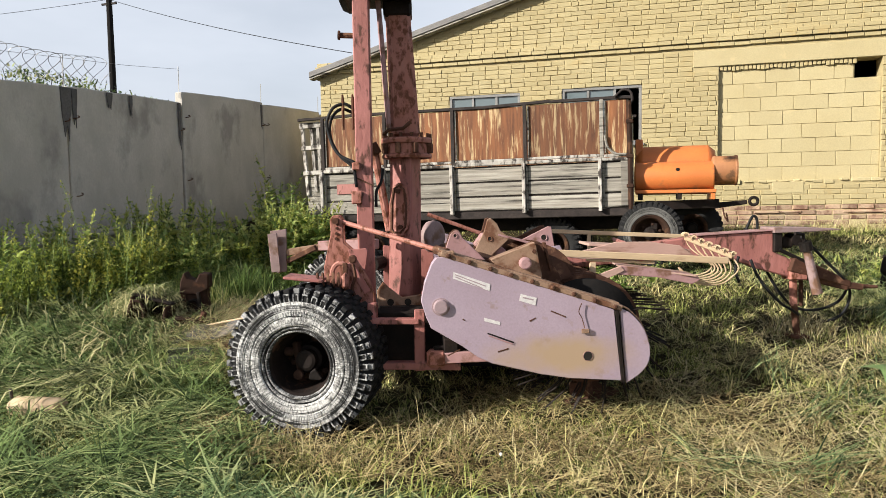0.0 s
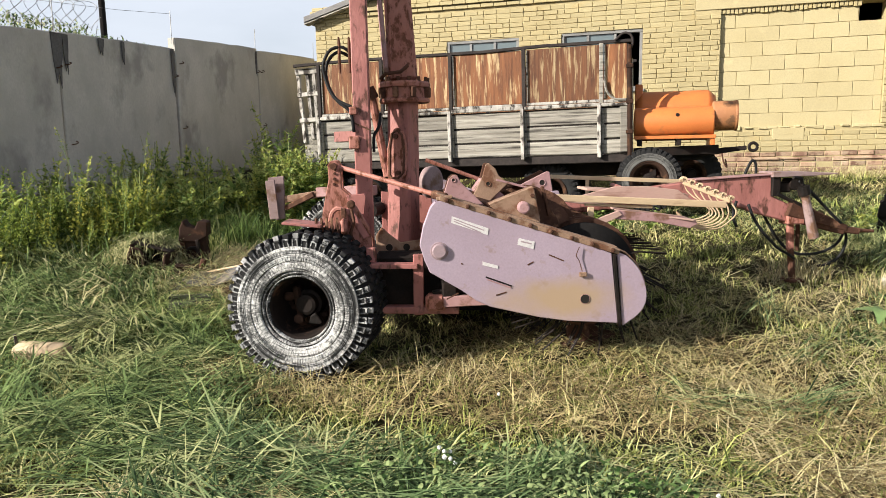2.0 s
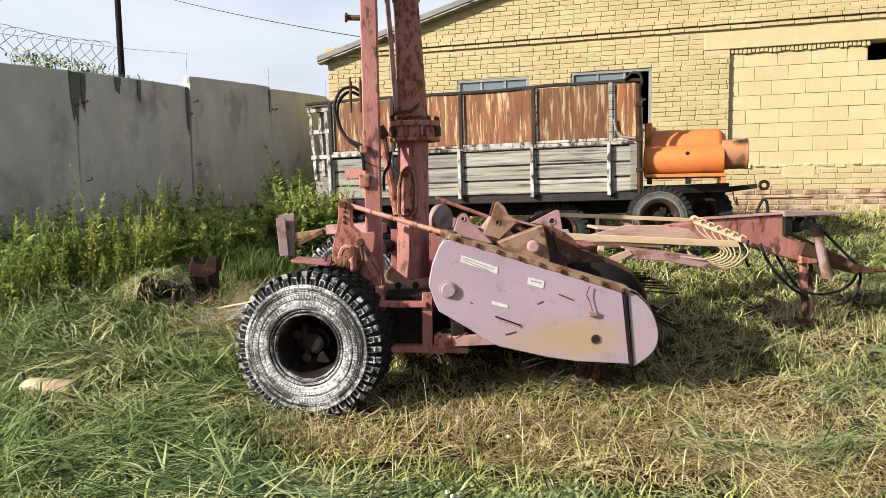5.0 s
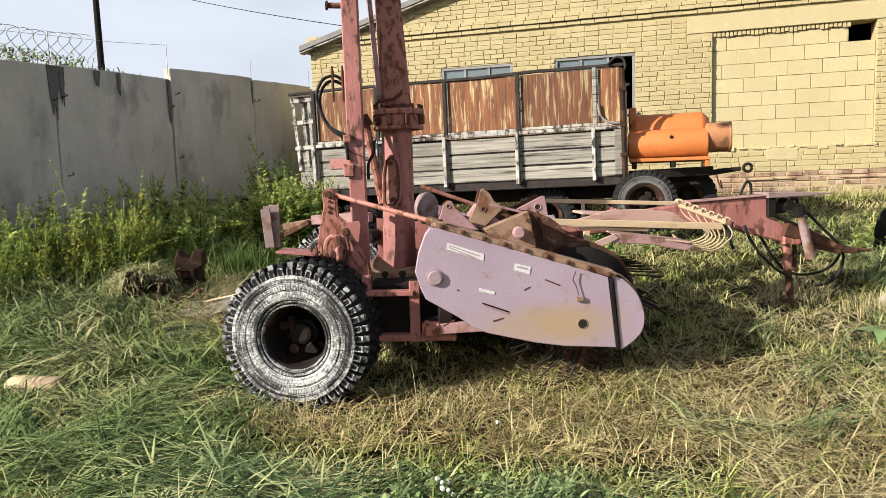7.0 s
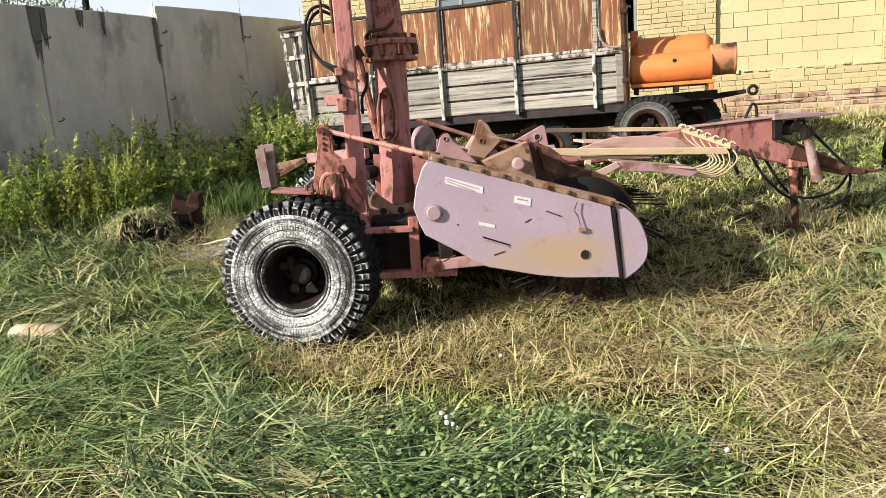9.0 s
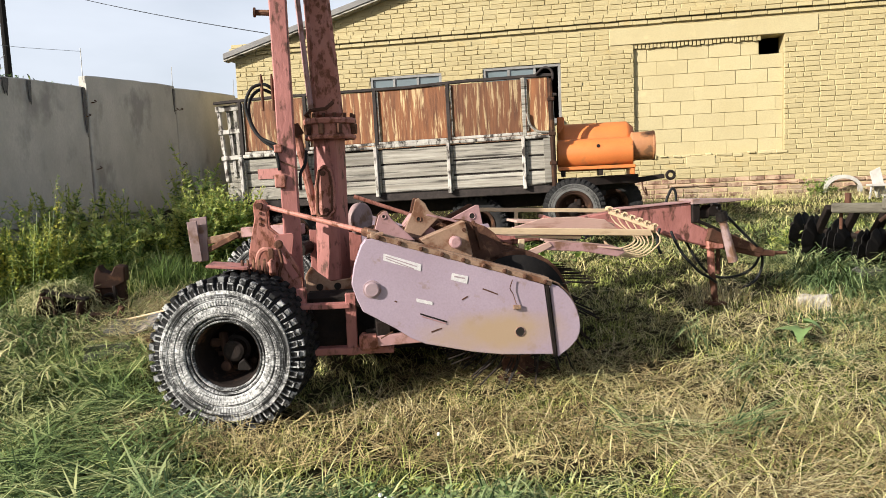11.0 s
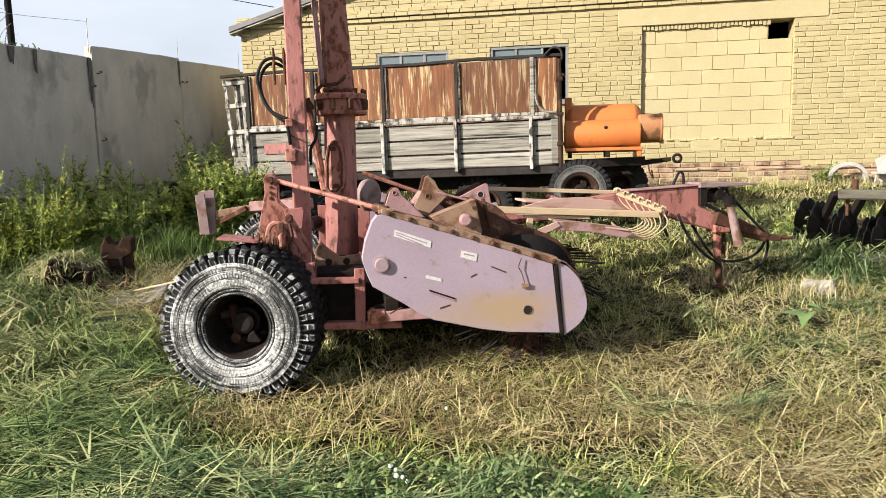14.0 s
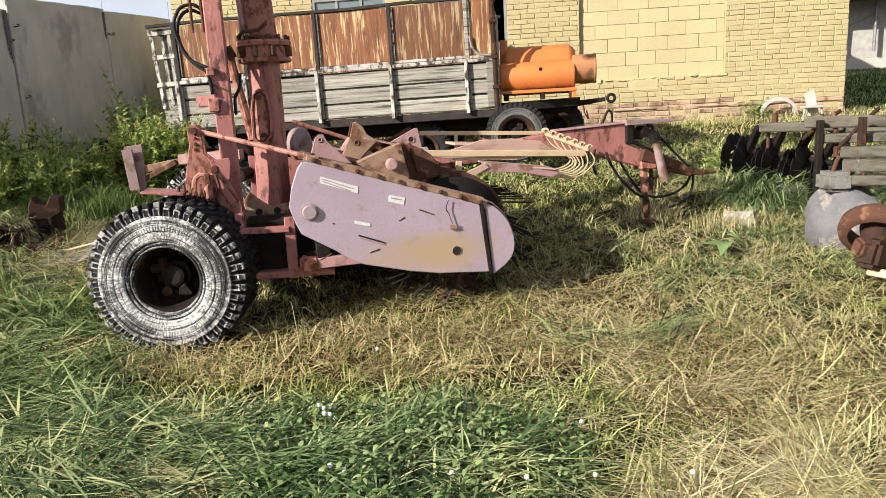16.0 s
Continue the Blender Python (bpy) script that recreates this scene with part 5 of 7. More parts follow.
    for run in ([(3.5, 1.0, 1.14), (3.478, 1.0, 1.06), (3.472, 0.98, 0.99), (3.496, 0.97, 0.921)],
                [(3.60, 1.0, 1.11), (3.64, 0.98, 1.0), (3.709, 0.97, 0.887), (3.80, 0.97, 0.79), (3.869, 0.98, 0.73), (3.959, 1.0, 0.68), (4.04, 1.05, 0.63)],
                [(3.78, 1.2, 1.06), (3.835, 1.2, 0.99), (3.90, 1.2, 0.88), (3.97, 1.2, 0.78), (4.046, 1.2, 0.70), (4.15, 1.2, 0.65), (4.277, 1.2, 0.645), (4.40, 1.2, 0.675), (4.497, 1.2, 0.74), (4.551, 1.2, 0.84)],
                [(4.562, 1.2, 0.86), (4.572, 1.2, 0.77), (4.55, 1.2, 0.67), (4.50, 1.2, 0.60), (4.42, 1.2, 0.555), (4.32, 1.2, 0.535)],
                [(3.75, 1.5, 1.2), (3.775, 1.5, 1.3), (3.813, 1.5, 1.40), (3.85, 1.5, 1.462), (3.882, 1.5, 1.44), (3.89, 1.5, 1.37), (3.885, 1.5, 1.26)],
                [(4.02, 1.0, 1.3), (4.1, 0.98, 1.22), (4.25, 1.0, 1.08), (4.42, 1.04, 0.93)]):
        P("hydraulic_hose", rod(curve(run, 5), 0.0125, 7), HOSE, "black rubber hose", db, True)

    # main frame by the near wheel
    P("base_plate", plate([(0.513, 0.971), (0.56, 1.04), (0.61, 0.99), (0.70, 0.92), (0.86, 0.94), (0.89, 1.03), (0.92, 0.90), (0.86, 0.80), (0.83, 0.74), (0.53, 0.76)], 0.42, 0.445, 0.004), RUSTTAN, "brown mounting plate with two holes")
    for u in (0.615, 0.745):
        P("plate_hole", spun([(-0.003, 0.026), (-0.003, 0)], sides=14, centre=(u, 0.42, 0.885)), DARKIN)
    P("cross_bar", beam((0.42, 0.1, 0.803), (0.83, 0.1, 0.793), 0.09, 0.036, 0.004), RED)
    P("upright", beam((0.835, 0.12, 0.87), (0.832, 0.12, 0.44), 0.08, 0.075, 0.006), RED)
    P("upright", beam((0.50, 0.16, 0.92), (0.50, 0.16, 0.42), 0.07, 0.07, 0.006), RED)
    P("lower_beam", beam((0.2, 0.12, 0.49), (1.12, 0.12, 0.465), 0.09, 0.05, 0.006), RED)
    P("lower_beam", beam((0.0, 1.6, 0.56), (1.4, 1.6, 0.55), 0.09, 0.08, 0.006), RED)
    P("cross_member", beam((0.45, 0.1, 0.62), (0.40, 1.9, 0.70), 0.12, 0.12, 0.008), DARK)
    P("cross_member", beam((1.05, 0.0, 0.62), (1.0, 1.9, 0.66), 0.10, 0.12, 0.008), DARK)
    P("gearbox", box(0.50, 1.05, 0.30, 1.1, 0.40, 0.86, 0.04), DARK, "oily dark gearbox")
    # added black body that keeps the space under the machine in shade
    P("belly_pan", plate([(0.7, 0.50), (0.95, 0.38), (1.7, 0.34), (1.9, 0.42), (1.7, 0.60), (0.7, 0.62)], 0.5, 1.65, 0.02), SOOT, "matt black pan added to deepen the shade under the cutter housing")
    P("tie_arm", beam((0.98, 0.02, 0.545), (1.38, -0.02, 0.565), 0.05, 0.075, 0.005), PINK, "faded pink tie arm")
    P("tie_knuckle", box(0.88, 1.02, -0.02, 0.1, 0.48, 0.60, 0.025), REDRUST)
    P("tie_link", beam((0.93, 0.05, 0.60), (1.14, 0.05, 0.63), 0.05, 0.04, 0.006), DARK)
    P("knife_cutter", plate([(1.93, 0.29), (2.13, 0.31), (2.20, 0.22), (2.05, 0.10), (1.92, 0.15)], 0.25, 0.29, 0.008), RUST, "rusty cutter shoe")
    P("skid_shoe", beam((1.90, 0.15, 0.16), (2.28, 0.35, 0.20), 0.12, 0.05, 0.01), RUST)
    P("skid_strut", beam((2.02, 0.2, 0.5), (2.06, 0.22, 0.2), 0.05, 0.05, 0.006), RUST)

    # rear brackets and levers
    br = P("lever_plate", plate([(0.11, 1.15), (0.165, 1.40), (0.160, 1.505), (0.185, 1.538), (0.23, 1.54), (0.256, 1.50), (0.262, 1.327), (0.37, 1.23), (0.40, 1.14), (0.492, 0.936), (0.483, 0.76), (0.40, 0.76), (0.30, 1.0), (0.10, 1.03)], 0.53, 0.555, 0.005), REDRUST, "worn red lever plate")
    P("lever_plate", plate([(0.11, 1.15), (0.165, 1.40), (0.160, 1.505), (0.185, 1.538), (0.23, 1.54), (0.256, 1.50), (0.262, 1.327), (0.37, 1.23), (0.40, 1.14), (0.30, 1.0)], 0.66, 0.68, 0.005), REDRUST)
    for z in (1.36, 1.40, 1.44, 1.47):
        P("rivet", spun([(0, 0.012), (-0.01, 0.01), (-0.01, 0)], sides=8, centre=(0.205 + (z - 1.36) * 0.1, 0.53, z)), RUST, "", br)
    cr = P("crank_arm", plate([(0.338, 1.246), (0.36, 1.255), (0.383, 1.223), (0.482, 1.055), (0.499, 0.945), (0.476, 0.80), (0.43, 0.80), (0.375, 0.90), (0.298, 0.96), (0.318, 1.107)], 0.28, 0.305, 0.006), REDRUST, "worn red crank gusset")
    P("crank_hook", rod(curve([(0.20, 0.27, 1.10), (0.22, 0.27, 1.17), (0.27, 0.26, 1.20), (0.31, 0.26, 1.16), (0.315, 0.26, 1.02)], 4), 0.018, 7), REDRUST, "", cr)
    P("crank_boss", spun([(0, 0.03), (-0.03, 0.03), (-0.035, 0.02), (-0.035, 0)], sides=14, centre=(0.355, 0.28, 1.225)), RUST, "", cr)
    P("saddle_plate", plate([(0.30, 1.28), (0.44, 1.29), (0.45, 1.26), (0.43, 1.13), (0.33, 1.15)], 0.46, 0.485, 0.005), RED, "", cr)
    P("crank_rib", beam((0.33, 0.27, 1.20), (0.46, 0.27, 0.98), 0.02, 0.05, 0.004), RED, "", cr)
    P("crank_rib", beam((0.30, 0.245, 1.20), (0.31, 0.245, 0.95), 0.02, 0.035, 0.004), RUST, "", cr)
    P("tie_chain", rod(curve([(0.36, 0.24, 1.19), (0.375, 0.235, 1.1), (0.35, 0.235, 1.02), (0.37, 0.24, 0.96)], 4), 0.012, 5), RUST, "", cr)
    P("coil_spring", rod([(0.10 + 0.0085 * t / 1.0 * 0.7, 0.2 + 0.055 * math.cos(t), 1.075 + 0.055 * math.sin(t)) for t in [i * 0.55 for i in range(56)]], 0.010, 5), RUST, "rusty coil spring")
    P("spring_seat", box(0.28, 0.33, 0.14, 0.26, 1.02, 1.13, 0.02), REDRUST)
    P("mud_guard", beam((-0.11, 0.2, 1.115), (0.16, 0.2, 1.085), 0.26, 0.02, 0.004), RED, "red strip over the tyre")
    P("brace_rod", rod([(0.221, 0.58, 1.495), (1.005, -0.08, 1.292)], 0.018, 9), REDRUST, "rust-pink brace rod")
    P("brace_end", rod([(0.95, -0.04, 1.305), (1.03, -0.1, 1.285)], 0.032, 8), RUST)
    P("brace_rod", rod([(0.90, 1.6, 1.52), (1.45, 1.6, 1.312)], 0.018, 8), REDRUST)
    P("pivot_pin", rod([(0.208, 0.48, 1.495), (0.208, 0.73, 1.495)], 0.025, 10), RUST)

    # posts and spout
    po = P("lift_post", beam((0.42, 0.70, 0.72), (0.415, 0.70, 3.20), 0.125, 0.125, 0.008), RED, "square red post")
    P("post_stub", rod([(0.38, 0.70, 2.91), (0.245, 0.70, 2.915)], 0.022, 8), RUST, "", po)
    P("post_stub", rod([(0.25, 0.70, 2.915), (0.235, 0.70, 2.916)], 0.036, 8), RUST, "", po)
    P("post_lug", box(0.32, 0.40, 0.61, 0.64, 1.62, 1.72, 0.008), REDRUST, "", po)
    P("post_strap", beam((0.34, 0.632, 1.83), (0.49, 0.632, 1.76), 0.006, 0.012, 0.001), RUST, "", po)
    P("post_foot", box(0.33, 0.52, 0.6, 0.8, 0.70, 0.76, 0.01), REDRUST, "", po)
    quarter = Vector((-math.sin(radians(24)), -math.cos(radians(24)), 0))
    sp = P("spout_column", beam((0.708, 0.985, 0.86), (0.728, 0.985, 2.02), 0.214, 0.20, 0.014, None, quarter, 0.196, 0.19), RED, "faded red square spout column")
    turned = Matrix.Translation((0.684, 0.893, 0)) @ Matrix.Rotation(radians(-22), 4, "Z") @ Matrix.Diagonal((1.16, 1, 1, 1)) @ Matrix.Translation((-0.735, -0.845, 0))
    door = P("access_door", plate([(0.655, 1.40), (0.66, 1.62), (0.69, 1.76), (0.74, 1.79), (0.79, 1.75), (0.81, 1.60), (0.80, 1.42), (0.76, 1.36), (0.69, 1.36)], 0.815, 0.842, 0.006), REDRUST, "small rust-edged access door", sp)
    P("door_edge", rod([(x, 0.812, z) for x, z in ((0.675, 1.42), (0.68, 1.62), (0.70, 1.74), (0.74, 1.765), (0.775, 1.73), (0.79, 1.60), (0.78, 1.43), (0.74, 1.385), (0.69, 1.39), (0.675, 1.42))], 0.009, 5), RUST, "", door)
    P("door_knob", spun([(0, 0.02), (-0.02, 0.02), (-0.02, 0)], sides=10, centre=(0.73, 0.815, 1.72)), RUST, "", door)
    P("door_knob", spun([(0, 0.018), (-0.018, 0.018), (-0.018, 0)], sides=10, centre=(0.745, 0.815, 1.43)), RUST, "", door)
    door.matrix_local = turned

    def upright_ring(prof, sides=32):
        one = spun(prof, sides=sides)
        bmesh.ops.transform(one, matrix=Matrix.Translation((0.742, 0.97, 0)) @ Matrix.Rotation(radians(90), 4, "X"), verts=one.verts)
        return one

    fl = P("swivel_ring", upright_ring([(1.985, 0.15), (1.985, 0.20), (2.0, 0.205), (2.015, 0.20), (2.02, 0.185), (2.10, 0.18), (2.105, 0.205), (2.13, 0.21), (2.145, 0.205), (2.15, 0.16)]), REDRUST, "rusty red swivel ring", sp)
    for k in range(14):
        a = 2 * math.pi * k / 14
        P("ring_bolt", spun([(0, 0.013), (-0.03, 0.013), (-0.03, 0)], sides=6, centre=(0.742 + 0.19 * math.cos(a), 0.0, 0)), RUST, "", fl)
        o = fl.children[-1]
        o.matrix_local = Matrix.Translation((0, 0.97 + 0.19 * math.sin(a), 2.18)) @ Matrix.Rotation(radians(90), 4, "X") @ Matrix.Translation((0, 0, 0))
    for a in (-2.6, -1.9, -1.2, -0.4):
        P("ring_clamp", box(-0.018, 0.018, -0.03, 0.02, 2.02, 2.10, 0.006, m=Matrix.Translation((0.742 + 0.195 * math.cos(a), 0.97 + 0.195 * math.sin(a), 0)) @ Matrix.Rotation(a + math.pi / 2, 4, "Z")), RUST, "", fl)
    P("ring_pipe", rod([(0.56, 0.86, 2.17), (0.60, 0.80, 2.20), (0.72, 0.77, 2.21), (0.78, 0.78, 2.26)], 0.014, 6), RUST, "", fl)
    up = P("spout_pipe", beam((0.735, 0.97, 2.15), (0.685, 0.97, 3.20), 0.235, 0.235, 0.03, None, (0, 1, 0), 0.195, 0.195), REDRUST, "rust-flecked upper spout pipe", sp)
    P("pipe_band", beam((0.688, 0.97, 3.10), (0.685, 0.97, 3.23), 0.225, 0.225, 0.02, None, (0, 1, 0)), DARK, "dark clamp band", up)
    el = P("spout_elbow", beam((0.66, 0.97, 3.26), (0.50, 0.97, 3.92), 0.22, 0.22, 0.03, None, (0, 1, 0), 0.24, 0.2), ELBOW, "bare tan spout elbow", up)
    P("elbow_flap", plate([(0.52, 3.30), (0.43, 3.30), (0.46, 3.62), (0.51, 3.6)], 0.85, 0.87, 0.003), DARK, "", el)
    P("spout_end", rod(curve([(0.505, 0.97, 3.90), (0.40, 0.97, 4.35), (0.15, 1.0, 4.8), (-0.25, 1.1, 5.08), (-0.75, 1.3, 5.16), (-1.2, 1.5, 5.08)], 5), 0.12, 14, radii=None), ELBOW, "long tan spout bending over", el, True)
    P("hinge_pin", rod([(0.74, 0.83, 3.25), (0.745, 0.83, 3.36)], 0.03, 10), DARK, "", up)
    P("hinge_pin_head", rod([(0.745, 0.83, 3.35), (0.747, 0.83, 3.375)], 0.05, 10), RUST, "", up)
    P("head_plate", plate([(0.22, 3.265), (0.60, 3.262), (0.80, 3.235), (0.80, 3.20), (0.60, 3.215), (0.34, 3.21), (0.30, 3.17), (0.235, 3.20)], 0.62, 1.08, 0.006), DARK, "black head plate")
    P("tilt_rod", rod([(0.505, 0.85, 3.62), (0.54, 0.85, 3.18), (0.605, 0.86, 2.22)], 0.021, 9), PINK, "thin pink tilt rod")
    P("tilt_cylinder", rod([(0.475, 0.90, 2.08), (0.588, 0.95, 1.40)], 0.034, 10), REDRUST, "dark red tilt cylinder")
    P("cylinder_clevis", rod([(0.46, 0.90, 2.10), (0.50, 0.90, 2.02)], 0.045, 10), RUST)
    for run in ([(0.345, 0.74, 2.35), (0.30, 0.72, 2.385), (0.264, 0.72, 2.395), (0.205, 0.71, 2.38), (0.167, 0.70, 2.34), (0.135, 0.70, 2.26), (0.145, 0.70, 2.17), (0.18, 0.68, 2.07), (0.229, 0.66, 2.00), (0.29, 0.64, 1.965), (0.345, 0.62, 1.94)],
                [(0.335, 0.76, 2.33), (0.25, 0.74, 2.36), (0.18, 0.73, 2.31), (0.15, 0.73, 2.22), (0.17, 0.70, 2.10), (0.24, 0.66, 1.985), (0.335, 0.63, 1.90), (0.36, 0.62, 1.75)],
                [(0.55, 0.84, 1.9), (0.54, 0.80, 1.8), (0.50, 0.78, 1.72), (0.50, 0.72, 1.6)]):
        P("hydraulic_hose", rod(curve(run, 5), 0.0125, 7), HOSE, "black rubber hose", po, True)
    for u in (0.258, 0.335):
        P("hose_fitting", rod([(u, 0.72, 2.20), (u, 0.72, 2.42), (u - 0.002, 0.72, 2.47)], 0.012, 6, radii=[0.010, 0.014, 0.007]), RUST, "", po)
    P("hose_cap", box(0.33, 0.39, 0.60, 0.64, 1.88, 1.94, 0.008), REDRUST, "", po)

    # rear arms and plate on the far side
    P("rear_plate", plate([(-0.66, 1.365), (-0.502, 1.381), (-0.508, 0.96), (-0.60, 0.945)], 2.18, 2.21, 0.005), PINKGREY, "upright dull pinkish end plate")
    P("plate_fold", beam((-0.63, 2.14, 1.34), (-0.60, 2.14, 0.96), 0.03, 0.09, 0.004), PINKGREY)
    P("rear_arm", beam((-0.50, 2.2, 1.148), (0.25, 2.1, 1.26), 0.06, 0.07, 0.005), RUSTTAN, "rusty tan rear arm")
    P("rear_arm", beam((-0.50, 2.2, 1.06), (-0.2, 2.1, 1.20), 0.04, 0.05, 0.005), RUST)
    P("rear_tube", beam((-0.1, 1.7, 1.24), (0.45, 1.5, 1.26), 0.08, 0.09, 0.008), PINK)
    P("lift_roller", rod([(0.42, 1.2, 1.1), (0.48, 1.45, 1.1)], 0.06, 12), DARK)
    P("inner_panel", plate([(0.5, 1.25), (0.95, 1.2), (0.95, 0.6), (0.5, 0.6)], 1.45, 1.47, 0.004), RED)


build_harvester()

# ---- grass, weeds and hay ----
# green blades range down to near black, painting in shade among the blades
GRASS = blade_mat("shade_toned_mown_blades", (0.022, 0.036, 0.008), (0.49, 0.53, 0.15), (0.68, 0.59, 0.29), 0.59, 1.1, 0.1)
HAY = blade_mat("dry_hay_stalks", (0.17, 0.12, 0.045), (0.84, 0.73, 0.43), (0.52, 0.48, 0.22), 0.60, 0.9, 0.04)
LUSH = blade_mat("shade_toned_lush_blades", (0.011, 0.028, 0.009), (0.25, 0.35, 0.145), (0.52, 0.53, 0.25), 0.62, 1.6, 0.12)
CLOVER = blade_mat("clover_leaves", (0.015, 0.04, 0.01), (0.17, 0.27, 0.08), (0.33, 0.40, 0.17), 0.6, 2.0, 0.25)
LUSHLIGHT = blade_mat("long_green_blades", (0.014, 0.038, 0.010), (0.36, 0.49, 0.15), (0.62, 0.63, 0.27), 0.63, 1.4, 0.25)
WEEDLEAF = blade_mat("weed_leaves", (0.10, 0.17, 0.045), (0.54, 0.67, 0.22), (0.66, 0.67, 0.24), 0.57, 0.8, 0.45)
WEEDTOP = blade_mat("yellowish_seed_heads", (0.36, 0.42, 0.10), (0.56, 0.58, 0.17), (0.6, 0.55, 0.2), 0.6, 2.0, 0.4)
THATCH = blade_mat("brown_dead_thatch", (0.065, 0.042, 0.018), (0.46, 0.35, 0.165), (0.62, 0.50, 0.25), 0.60, 1.6, 0.05)
FLOWER = mat("white_clover_petals", (0.78, 0.78, 0.74), (0.7, 0.7, 0.62), 0.8, 0.0, 10, 60, 0.0)
RANK = blade_mat("shade_toned_rank_blades", (0.008, 0.022, 0.006), (0.27, 0.37, 0.13), (0.52, 0.53, 0.24), 0.64, 1.4, 0.15)
STRANDS = blade_mat("pale_cut_strands", (0.10, 0.12, 0.04), (0.52, 0.54, 0.26), (0.62, 0.56, 0.30), 0.58, 1.2, 0.15)
GOLDLEAF = blade_mat("yellow_green_leaflets", (0.06, 0.10, 0.02), (0.46, 0.54, 0.12), (0.62, 0.58, 0.13), 0.60, 1.5, 0.4)
BIGLEAF = mat("burdock_leaf", (0.17, 0.25, 0.09), (0.10, 0.16, 0.05), 0.55, 0.0, 6, 40, 0.3)


def ground_zs(x, y):
    """ground_z for whole arrays, by bilinear steps of 0.1 m."""
    gx, gy = np.arange(-9.0, 14.01, 0.1), np.arange(1.0, 26.01, 0.1)
    if not GRID:
        GRID.append(np.array([[ground_z(float(a), float(b)) for a in gx] for b in gy]))
    fx, fy = np.clip((x + 9.0) / 0.1, 0, len(gx) - 1.001), np.clip((y - 1.0) / 0.1, 0, len(gy) - 1.001)
    ix, iy = fx.astype(int), fy.astype(int)
    u, v, g = fx - ix, fy - iy, GRID[0]
    return (g[iy, ix] * (1 - u) + g[iy, ix + 1] * u) * (1 - v) + (g[iy + 1, ix] * (1 - u) + g[iy + 1, ix + 1] * u) * v


GRID = []


def ribbon(name, base, way, lean, length, width, bend, material, label, category, rise=None):
    """Many blades in one mesh: each starts at base, heads along way (an angle), leans from upright by lean (radians),
    bends over by bend, and tapers to a point."""
    n = len(length)
    ca, sa = np.cos(way), np.sin(way)
    side = np.stack([-sa, ca, np.zeros(n)], 1)
    pts = [base]
    ang = lean.copy()
    p = base.copy()
    for k in range(3):
        step = length / 3
        p = p + np.stack([np.sin(ang) * ca * step, np.sin(ang) * sa * step, np.cos(ang) * step], 1)
        pts.append(p.copy())
        ang = ang + bend / 2
    V = np.zeros((n, 7, 3))
    for k, w in enumerate((0.8, 1.0, 0.7)):
        V[:, 2 * k] = pts[k] - side * (width * w / 2)[:, None]
        V[:, 2 * k + 1] = pts[k] + side * (width * w / 2)[:, None]
    V[:, 6] = pts[3]
    i0 = (np.arange(n) * 7)[:, None]
    quads = np.concatenate([i0 + np.array([[0, 1, 3, 2]]), i0 + np.array([[2, 3, 5, 4]])], 1).reshape(-1, 4)
    tris = i0 + np.array([[4, 5, 6]])
    me = bpy.data.meshes.new(name)
    me.vertices.add(n * 7)
    me.vertices.foreach_set("co", V.reshape(-1))
    loops = np.concatenate([quads.reshape(-1), tris.reshape(-1)])
    me.loops.add(len(loops))
    me.loops.foreach_set("vertex_index", loops.astype(np.int32))
    nq, nt = len(quads), len(tris)
    me.polygons.add(nq + nt)
    me.polygons.foreach_set("loop_start", np.concatenate([np.arange(nq) * 4, nq * 4 + np.arange(nt) * 3]).astype(np.int32))
    me.update(calc_edges=True)
    me.materials.append(material)
    return tagged(new(name, me), label, category, kind="stuff")


RS = np.random.RandomState(5)


def patch_noise(x, y, s, o=0.0):
    return np.array([noise.noise((float(a) * s + o, float(b) * s, o)) for a, b in zip(x, y)])


def in_machine(x, y):
    """Places under the tyres and the slab, where no blade stands."""
    return ((x + 2.33) ** 2 / 0.3 + (y - 4.8) ** 2 / 0.06) < 1


def scatter(n, x0, x1, y0, y1, power=1.0):
    """Places in a fan that widens away from the path, denser near it."""
    t = RS.rand(n) ** power
    y = y0 + (y1 - y0) * t
    mid, half = -0.25 * (y - 0.4), 0.72 * (y - 0.4) + 0.9
    x = np.clip(mid + (RS.rand(n) * 2 - 1) * half, x0, x1)
    keep = (x > x0 + 0.01) & (x < x1 - 0.01) & ~in_machine(x, y)
    return x[keep], y[keep]


def bundles(name, spots, material, label, category, long, width, rise, spread=0.25):
    """Cut stalks lying in handfuls: each handful has one direction and a little spread."""
    X, Y, Z, W = [], [], [], []
    for cx, cy, n, reach in spots:
        a = RS.rand() * 6.283
        along, across = RS.randn(n) * reach * 0.8, RS.randn(n) * reach * 0.42
        X.append(cx + along * math.cos(a) - across * math.sin(a))
        Y.append(cy + along * math.sin(a) + across * math.cos(a))
        Z.append(rise * RS.rand(n) * np.exp(-(across / reach) ** 2 * 2))
        W.append(a + RS.randn(n) * spread + (RS.rand(n) > 0.5) * math.pi + across * 2.0)
    x, y, z, w = (np.concatenate(q) for q in (X, Y, Z, W))
    k = ~in_machine(x, y) & (x > -7.7) & (y > 1.9)
    x, y, z, w = x[k], y[k], z[k], w[k]
    m = len(x)
    ribbon(name, np.stack([x, y, ground_zs(x, y) + 0.012 + z], 1), w, 1.25 + 0.38 * RS.rand(m), long * (0.5 + 0.9 * RS.rand(m)), width * (0.6 + 0.8 * RS.rand(m)), (RS.rand(m) - 0.2) * 0.8, material, label, category)


